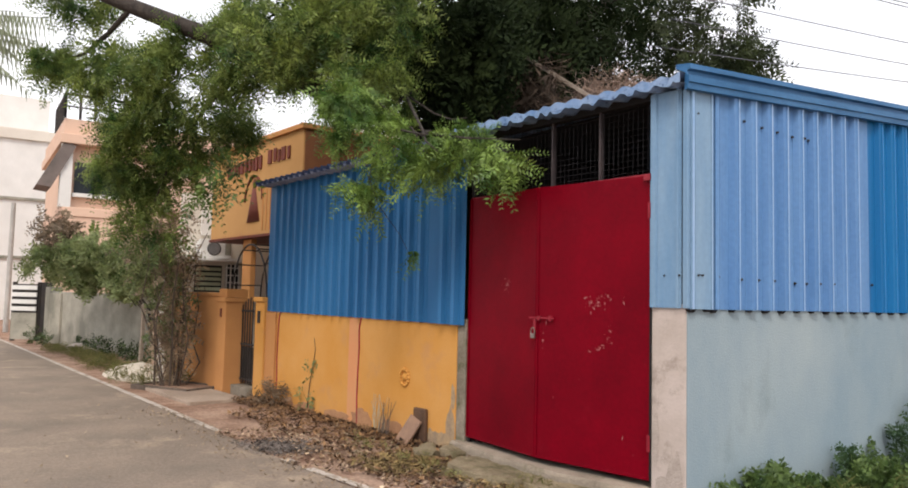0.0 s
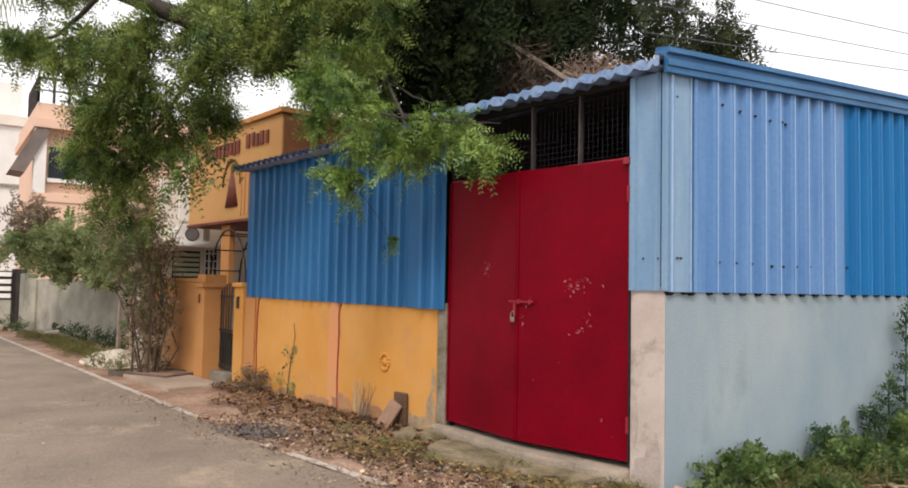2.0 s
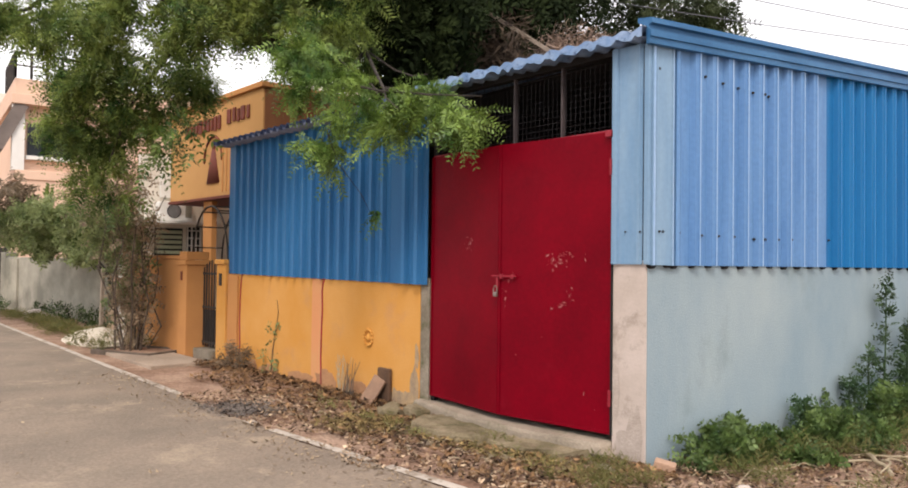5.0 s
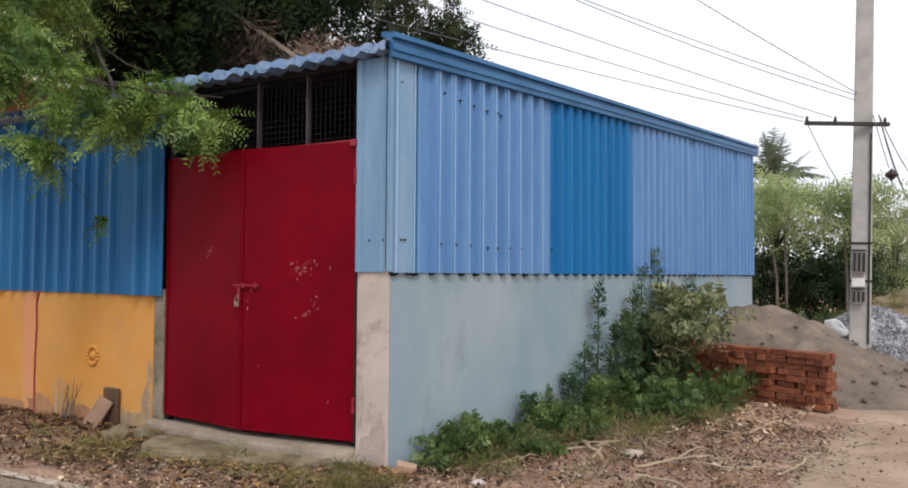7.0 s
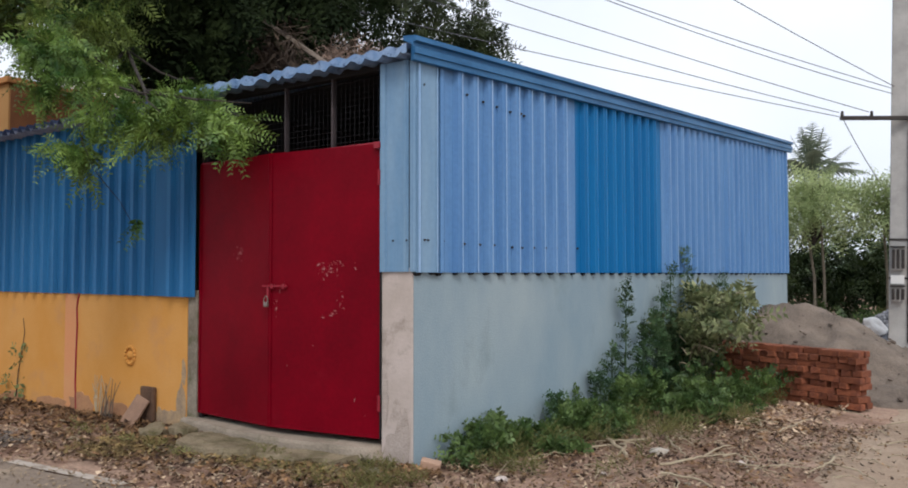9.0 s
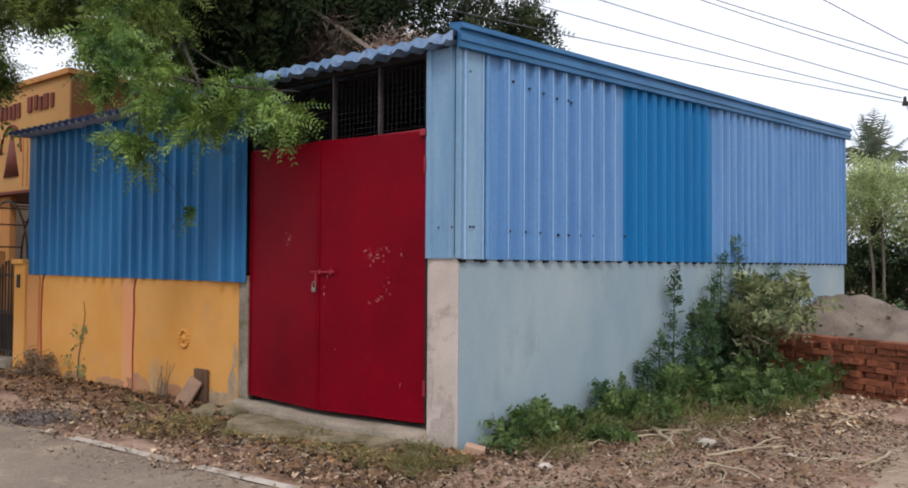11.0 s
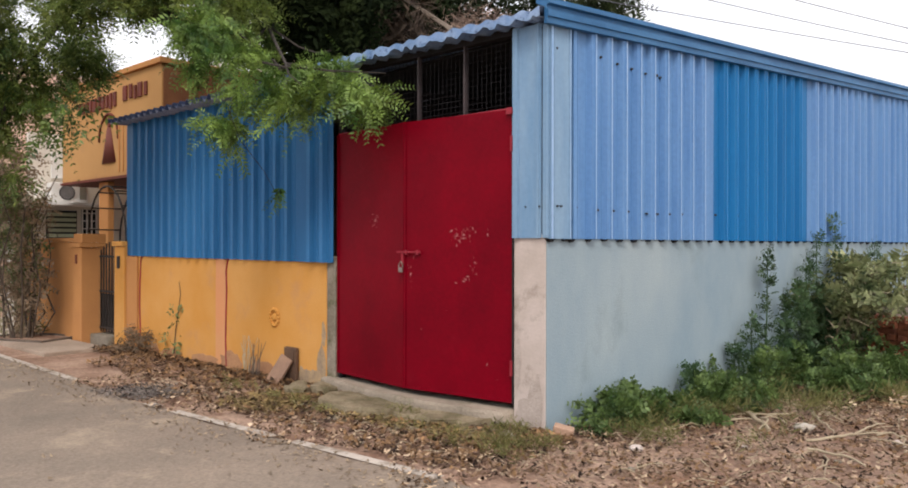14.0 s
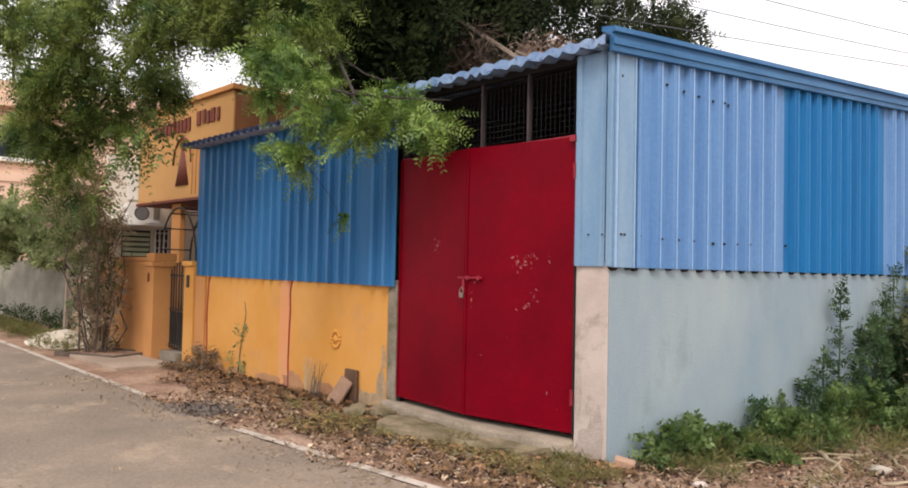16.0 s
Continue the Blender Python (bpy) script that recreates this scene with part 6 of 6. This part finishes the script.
for i in range(9):
    a, h, r = -2.2 + 3.4 * rnd.random(), 0.55 + 0.5 * rnd.random(), 0.35 + 0.3 * rnd.random()
    pts = [(r * f * math.cos(a + 0.6 * f * f) + rnd.gauss(0, 0.012), r * f * math.sin(a + 0.6 * f * f) + rnd.gauss(0, 0.012), h * (2.0 * f - 1.35 * f * f) + 0.02) for f in [k / 8 for k in range(9)]]
    part("twig", limb(pts, 0.015, 0.006, 5), M_TWIG, yb, "bare pale arching twig")
leaves("foliage", twig_tips, M_BUSH, yb, 0.11, 0.40, 3, 0.16, 0.2, 91, 0.7, tuft=4)
# The dark leaf colour paints the shade in the bush's hollow.
leaves("inner_foliage", [((-0.1, 0.15, 0.55), (0.42, 0.42, 0.42), 330), ((-0.3, -0.2, 0.4), (0.3, 0.35, 0.3), 120)], M_WEED, yb, 0.07, 0.5, 3, 0.16, 0.1, 92, 0.7, "inner leaves coloured dark for shade")

# ---- brick stack, sand, gravel ----
stack = thing("brick_stack", pose(2.09, 4.69, 0, 0, 0, 165), "dry-stacked pile of red bricks, dusty on top", "brick stack")
rnd = random.Random(2)
brick_meshes = []
for k in range(4):
    bm_ = box(-0.108, -0.05, -0.033, 0.108, 0.05, 0.033, 0.007)
    for v in bm_.verts:
        v.co += 0.006 * noise.noise_vector(v.co * 11 + Vector((7 * k, 0, 0)))
    me = bpy.data.meshes.new("brick")
    bm_.to_mesh(me)
    bm_.free()
    me.materials.append(M_BRICK)
    brick_meshes.append(me)
for c in range(9):
    z = 0.035 + c * 0.0685
    rows = []
    if c % 2:
        rows += [(0.055 + 0.118 * i, -0.112 + rnd.gauss(0, 0.020), 90) for i in range(15)]
    else:
        rows += [(0.112 + 0.224 * i + 0.05 * (c % 4 == 2), -0.056 - 0.112 * d + rnd.gauss(0, 0.014), 0) for i in range(8) for d in range(2)]
    for x, y, turn in rows:
        if c == 8 and rnd.random() < 0.22:
            continue
        ob = bpy.data.objects.new("brick", rnd.choice(brick_meshes))
        scene.collection.objects.link(ob)
        ob.parent = stack
        ob.matrix_local = pose(x + rnd.gauss(0, 0.009), y, z, rnd.gauss(0, 0.6), rnd.gauss(0, 0.6), turn + rnd.gauss(0, 5))

sand_h = lambda x, y: max(cone(x, y, 0.8, 6.65, 1.7, 1.5, 1.0), cone(x, y, 1.15, 6.75, 1.6, 1.5, 0.93), cone(x, y, 1.7, 6.9, 1.45, 1.5, 0.60), cone(x, y, 2.3, 6.7, 1.15, 1.5, 0.34))
sand = heap("sand_mound", -0.6, 4.2, 4.6, 9.4, sand_h, M_SAND, 70, 0.12, 5)
tagged(sand, "grey-brown heap of building sand behind the bricks", "sand heap")
rg = np.random.default_rng(17)
cl = bmesh.new()
for i in range(190):
    x, y = 0.1 + 3.2 * rg.random(), 5.2 + 2.4 * rg.random()
    z = sand_h(x, y)
    if z > 0.02:
        r = 0.008 + 0.026 * rg.random() ** 2.5
        bmesh.ops.create_icosphere(cl, subdivisions=1, radius=r, matrix=pose(x, y, z + 0.02, 40 * rg.random(), 40 * rg.random(), 0) @ Matrix.Diagonal((1.3, 1, 0.7, 1)))
tagged(link("clods", cl, mat("dark sand clods", (0.10, 0.075, 0.06), (0.18, 0.14, 0.11), 6, 40, 1, bump=0.4, vary=0.5)), "dark clods and chips on the sand heap", "clods", kind="stuff")
gr = lambda x, y: max(cone(x, y, 1.5, 12.3, 1.35, 2.2, 0.86), cone(x, y, 2.1, 11.6, 1.2, 1.9, 0.5))
tagged(heap("gravel_mound", -0.2, 3.8, 9.4, 14.6, gr, M_GRAVEL, 40, 0.06, 6), "heap of blue-grey crushed stone", "gravel heap")
rg = np.random.default_rng(7)
vs, fs = [], []
for i in range(9000):
    x, y = 0.1 + 3.3 * rg.random(), 9.6 + 3.0 * rg.random()
    z = gr(x, y)
    if z < 0.0:
        continue
    r = 0.012 + 0.024 * rg.random() ** 2
    p = np.array((x, y, z + 0.01))
    o = rg.normal(size=(6, 3)) * 0.3 * r
    i0 = len(vs)
    for k, d in enumerate(((1, 0, 0), (0, 1, 0), (-1, 0, 0), (0, -1, 0), (0, 0, 1), (0, 0, -1))):
        vs.append(p + np.array(d) * r + o[k])
    fs += [(i0, i0 + 1, i0 + 4), (i0 + 1, i0 + 2, i0 + 4), (i0 + 2, i0 + 3, i0 + 4), (i0 + 3, i0, i0 + 4), (i0 + 1, i0, i0 + 5), (i0 + 2, i0 + 1, i0 + 5), (i0 + 3, i0 + 2, i0 + 5), (i0, i0 + 3, i0 + 5)]
tagged(raw("gravel", vs, fs, M_GRAVEL), "loose blue-grey crushed stones", "gravel", kind="stuff")
earth = heap("earth_mound", -0.5, 8.5, 11.0, 18.0, lambda x, y: max(cone(x, y, 2.1, 15.2, 2.2, 2.2, 1.15), cone(x, y, 3.6, 13.8, 3.0, 2.4, 0.75)), mat("ochre earth", (0.34, 0.255, 0.175), (0.21, 0.175, 0.105), 1.5, 30, 1, bump=0.9, grain=0.5, stain=((0.12, 0.135, 0.055), 2.5, 0.50, 0.8)), 60, 0.25, 9)
tagged(earth, "ochre earth mound with thin grass", "earth mound")
rg = np.random.default_rng(23)
mound_grass = thing("grass_patch", pose(0, 0, 0), "thin green grass on the earth mound", "grass", kind="stuff")
spots = []
while len(spots) < 60:
    x, y = 0.5 + 4.0 * rg.random(), 13.2 + 2.2 * rg.random()
    z = max(cone(x, y, 2.1, 15.2, 2.2, 2.2, 1.15), cone(x, y, 3.6, 13.8, 3.0, 2.4, 0.75))
    if z > 0.05:
        spots.append(((x, y, z + 0.05), (0.16, 0.16, 0.06), 16))
leaves("grass_blades", spots, M_GRASS, mound_grass, 0.13, 0.12, 2, 0.08, -1.0, 61, 0.6)
sack = bmesh.new()
bmesh.ops.create_icosphere(sack, subdivisions=3, radius=0.24)
for v in sack.verts:
    k = 1 + 0.8 * noise.noise(v.co * 3.5)
    v.co = Vector((v.co.x * 1.1 * k, v.co.y * 0.6 * k, v.co.z * 0.6 * k))
sk = smooth(link("sack", sack, M_PLASTIC))
sk.matrix_world = pose(1.13, 10.9, 0.50, 0, 30, 20)
tagged(sk, "crumpled white plastic sack on the sand heap", "sack")

# ---- electric poles and wires ----
PX, PY = 1.53, 10.5
pole = thing("electric_pole", pose(PX, PY, 0, 0, 1.5, 10), "grey concrete electric pole with an iron crossarm", "pole")
b = bmesh.new()
lo_, hi_ = [], []
for x, y in ((-1, -1), (1, -1), (1, 1), (-1, 1)):
    lo_.append(b.verts.new((x * 0.17, y * 0.12, -0.1)))
    hi_.append(b.verts.new((x * 0.125, y * 0.09, 8.2)))
for i in range(4):
    b.faces.new((lo_[i], lo_[(i + 1) % 4], hi_[(i + 1) % 4], hi_[i]))
b.faces.new(hi_)
b.faces.new(lo_[::-1])
bmesh.ops.bevel(b, geom=list(b.edges), offset=0.012, segments=1, affect="EDGES")
part("shaft", b, M_POLE, pole)
ARM = pose(0, 0, 0, 0, 0, 22)
part("crossarm", box(-1.05, -0.24, 4.02, 0.34, -0.165, 4.085, 0.005, m=ARM), M_IRON, pole)
for x in (-1.02, -0.55, 0.27):
    part("insulator", rod(ARM @ Vector((x, -0.2, 4.085)), ARM @ Vector((x, -0.2, 4.17)), 0.028, 0.02), M_IRON, pole)
for z in (1.35, 2.0):
    part("band", box(-0.165, -0.125, z, 0.165, 0.125, z + 0.035), M_IRON, pole)
for z0, z1 in ((1.50, 1.88), (0.98, 1.22)):
    fuse = part("fuse_box", box(-0.13, -0.21, z0, 0.05, -0.127, z1, 0.012), M_POLE, pole, "grey fuse box strapped to the pole")
    for x in (-0.125, -0.055, 0.015):
        part("fuse_carrier", box(x, -0.235, z0 + 0.03, x + 0.045, -0.2125, z1 - 0.03, 0.006), M_IRON, fuse)
    part("hood", box(-0.15, -0.245, z1 + 0.003, 0.07, -0.127, z1 + 0.025, 0.004), M_IRON, fuse)
part("notice_plate", box(-0.14, -0.15, 1.27, 0.06, -0.127, 1.42, 0.003), M_WHITE, pole, "torn white plate")
part("conduit", rod((0.12, -0.135, 0.3), (0.12, -0.135, 3.9), 0.016, seg=6), M_IRON, pole)
dm = bmesh.new()
bmesh.ops.create_uvsphere(dm, u_segments=4, v_segments=2, radius=0.11)
dmo = part("hanging_spacer", dm, M_IRON, pole)
dmo.matrix_local = pose(0.42, -0.4, 3.15)
far_pole = thing("electric_pole", pose(1.6, 27.7, 0), "dark far electric pole with two crossarms", "pole")
part("shaft", limb([(0, 0, 0), (0, 0, 2.6), (0, 0, 5.3)], 0.11, 0.08, 8), M_IRON, far_pole)
part("crossarm", box(-0.55, -0.06, 5.0, 0.9, 0.06, 5.1), M_IRON, far_pole)
part("insulator", rod((-0.4, 0, 5.1), (-0.4, 0, 5.3), 0.05), M_IRON, far_pole)
part("bracket", box(-0.1, -0.16, 4.2, 0.5, -0.05, 4.32), M_IRON, far_pole)
part("brace", rod((0.4, 0, 0), (0.35, 0, 4.5), 0.05, seg=6), M_POLE, far_pole)


def cable(p, q, sag, r=0.0075, label="thin dark overhead wire"):
    p, q = Vector(p), Vector(q)
    pts = [p.lerp(q, k / 24) - Vector((0, 0, sag * 4 * (k / 24) * (1 - k / 24))) for k in range(25)]
    return tagged(link("overhead_wire", limb(pts, r, r, 5), M_CABLE), label, "wire", "overhead wires")


def far_end(a, c, k):
    a, c = Vector(a), Vector(c)
    return c + (a - c) * k


for a, c, sag in (((-3.26, 5.44, 5.76), (0.835, 9.78, 4.17), 0.25), ((-3.0, 5.55, 5.98), (1.235, 10.04, 4.17), 0.2), ((-1.34, 6.58, 5.75), (1.515, 10.4, 4.60), 0.15),
                  ((-1.25, 6.62, 5.78), (1.535, 10.4, 4.50), 0.3), ((0.04, 7.14, 5.62), (1.565, 10.4, 4.62), 0.1), ((-3.45, 5.3, 5.34), (0.835, 9.78, 4.1), 0.15)):
    cable(far_end(a, c, 2.4), c, sag)
for q in ((1.2, 27.6, 5.3), (2.4, 27.7, 5.2), (1.6, 27.7, 4.3)):
    cable((1.895, 10.35, 4.2), q, 1.3, 0.009)
cable((0.865, 9.85, 4.1), (0.2, 24, 3.2), 0.5, 0.008)
cable((1.815, 10.35, 4.2), (2.055, 10.2, 3.25), 0.02, 0.008)
cable((1.595, 10.4, 4.1), (0.4, 19, 2.6), 0.2, 0.008)

# ---- trees beyond the shed ----


M_ACACIA = mat("pale acacia leaves", (0.17, 0.23, 0.09), (0.40, 0.45, 0.23), 1, 10, 0.6, 0, 0, vary=0.6, back_light=0.45)


M_SLIM_BARK = mat("grey-brown slim bark", (0.13, 0.11, 0.085), (0.20, 0.17, 0.13), 5, 40, 0.9, 0, 0.3)


def acacia(x, y, layers, seed, n, leaf=0.11, lean=0.0):
    """Slim trunks under flat feathery tiers; layers: low height, high height, half-width, number of tiers."""
    z0, z1, half, tiers = layers
    t = thing("tree", pose(x, y, 0), "feathery pale grey-green acacia with slim trunks", "tree", "acacias")
    rr = random.Random(seed)
    for k in range(2):
        part("trunk", limb([(0.16 * k + lean, 0.1 * k, -0.05), (0.17 * k + lean * 0.9, 0.1 * k, z0 * 0.6), (0.3 * k - 0.15, 0, z0 + 0.3)], 0.035, 0.022, 7), M_SLIM_BARK, t)
    bl_ = []
    for k in range(tiers):
        f = (k + 0.5 * rr.random()) / tiers
        a = rr.random() * 6.28
        r = half * (1 - 0.55 * f) * (0.25 + 0.75 * rr.random())
        c = (r * math.cos(a), r * math.sin(a), z0 + (z1 - z0) * f)
        part("branch", limb([(0, 0, z0 * 0.9), (c[0] * 0.4, c[1] * 0.4, z0 + (c[2] - z0) * 0.7), (c[0] * 1.3, c[1] * 1.3, c[2] + 0.05)], 0.02, 0.005, 5), M_BARK, t)
        w = half * (0.32 + 0.3 * rr.random())
        bl_.append((c, (w, w, 0.10 + 0.06 * rr.random()), n // tiers))
    leaves("crown", bl_, M_ACACIA, t, leaf, 0.34, 5, 0.4, 0.3, seed, 0.6)
    return t


acacia(-0.45, 13.2, (2.3, 3.5, 1.15, 20), 201, 900)
acacia(0.88, 14.0, (2.35, 3.5, 1.2, 18), 203, 760, lean=-0.1)
acacia(-1.9, 14.2, (2.2, 3.3, 1.0, 12), 202, 760)
acacia(1.25, 17.6, (1.3, 3.3, 0.9, 14), 204, 420)
thick = thing("thicket", pose(0, 20, 0), "dark thicket of bushes behind the acacias", "thicket", kind="stuff")
rnd = random.Random(31)
leaves("thicket_foliage", [((-4.6 + 0.75 * i, -4.0 + 0.4 * rnd.random(), 1.05 + 0.4 * rnd.random()), (0.7, 0.6, 1.15), 320) for i in range(8)], M_THICKET, thick, 0.16, 0.4, 4, 0.4, 0.2, 210, 0.6)
leaves("thicket_foliage", [((-2.4 + 0.7 * i, -7.2 + 0.3 * rnd.random(), 0.35), (0.5, 0.4, 0.35), 90) for i in range(5)], M_HERB, thick, 0.13, 0.4, 4, 0.3, 0.1, 211, 0.6)
# Palm green greyed to carry the haze of distance.
M_PALM_FAR = mat("haze-greyed palm fronds", (0.11, 0.14, 0.10), (0.17, 0.205, 0.14), 2, 20, 0.7, 0, 0, vary=0.3, back_light=0.35)
pf = thing("palm_tree", pose(-3.4, 25, 0), "far coconut palm above the trees", "palm tree")
part("trunk", limb([(0, 0, 0), (0.1, 0, 3.0), (0.0, 0, 5.6)], 0.17, 0.12, 8), M_BARK, pf)
for i in range(11):
    a = 2.4 * i
    frond((0, 0, 4.7 + 0.05 * i), (math.cos(a), math.sin(a), 1.2 + 0.42 * i), 2.0, 0.35, 0.1, 300 + i, pf, 0.3, 18, 0.09, M_PALM_FAR)
for i in range(10):
    a = 0.63 * i
    frond((0, 0, 5.0), (math.cos(a), math.sin(a), 0.35 + 0.35 * (i % 3)), 1.9, 0.7, 0.35, 340 + i, pf, 0.38, 20, 0.09, M_PALM_FAR)
tagged(leaves("skirt", [((0.1, 0, 4.6), (0.5, 0.5, 0.5), 70)], M_PALM_FAR, pf, 0.3, 0.12, 4, 0.6, 0.3, 330, 0.6), kind="stuff")
belt = thing("far_trees", pose(0, 55, 0), "belt of far trees in haze-tinted green", "trees", kind="stuff")
leaves("belt_foliage", [((-26 + 1.9 * i, 3 * rnd.random(), 0.8 + 0.9 * rnd.random()), (1.8, 1.5, 1.6 + 0.9 * rnd.random()), 200) for i in range(34)], M_HAZE, belt, 0.4, 0.5, 4, 0.9, 0.1, 220, 0.6)
near_belt = thing("far_trees", pose(6, 32, 0), "green scrub beyond the poles", "trees", kind="stuff")
leaves("belt_foliage", [((-6 + 1.2 * i, 2 * rnd.random(), 0.6 + 0.3 * rnd.random()), (1.1, 1.0, 1.0), 170) for i in range(16)], M_ACACIA, near_belt, 0.25, 0.4, 4, 0.5, 0.1, 221, 0.6)
# The yellow house's paint is desaturated to imitate haze.
for i, (x, y, w, h, m_) in enumerate(((-4.2, 66, 4.5, 5.6, mat("haze-paled yellow paint", (0.62, 0.57, 0.44), (0.56, 0.52, 0.42), 0.5, 20, 0.9)), (2.5, 72, 6, 4.6, M_WHITE), (11, 70, 7, 5.2, M_CREAM))):
    fh = thing("house", pose(x, y, 0), "far flat-roofed house beyond the scrub", "house", "far houses")
    part("wall", box(-w / 2, 0, 0, w / 2, 6, h), m_, fh)
    part("roof_slab", box(-w / 2 - 0.3, -0.3, h + 0.003, w / 2 + 0.3, 6.3, h + 0.3), M_GREYWALL, fh)
    for k in range(3):
        wn_ = part("window", box(-w / 2 + 0.5 + k * w / 3.2, -0.06, h - 2.2, -w / 2 + 1.4 + k * w / 3.2, -0.003, h - 1.0), M_GLASS, fh)
        part("window_sill", box(-w / 2 + 0.4 + k * w / 3.2, -0.12, h - 2.32, -w / 2 + 1.5 + k * w / 3.2, -0.003, h - 2.203), M_CREAM, wn_)
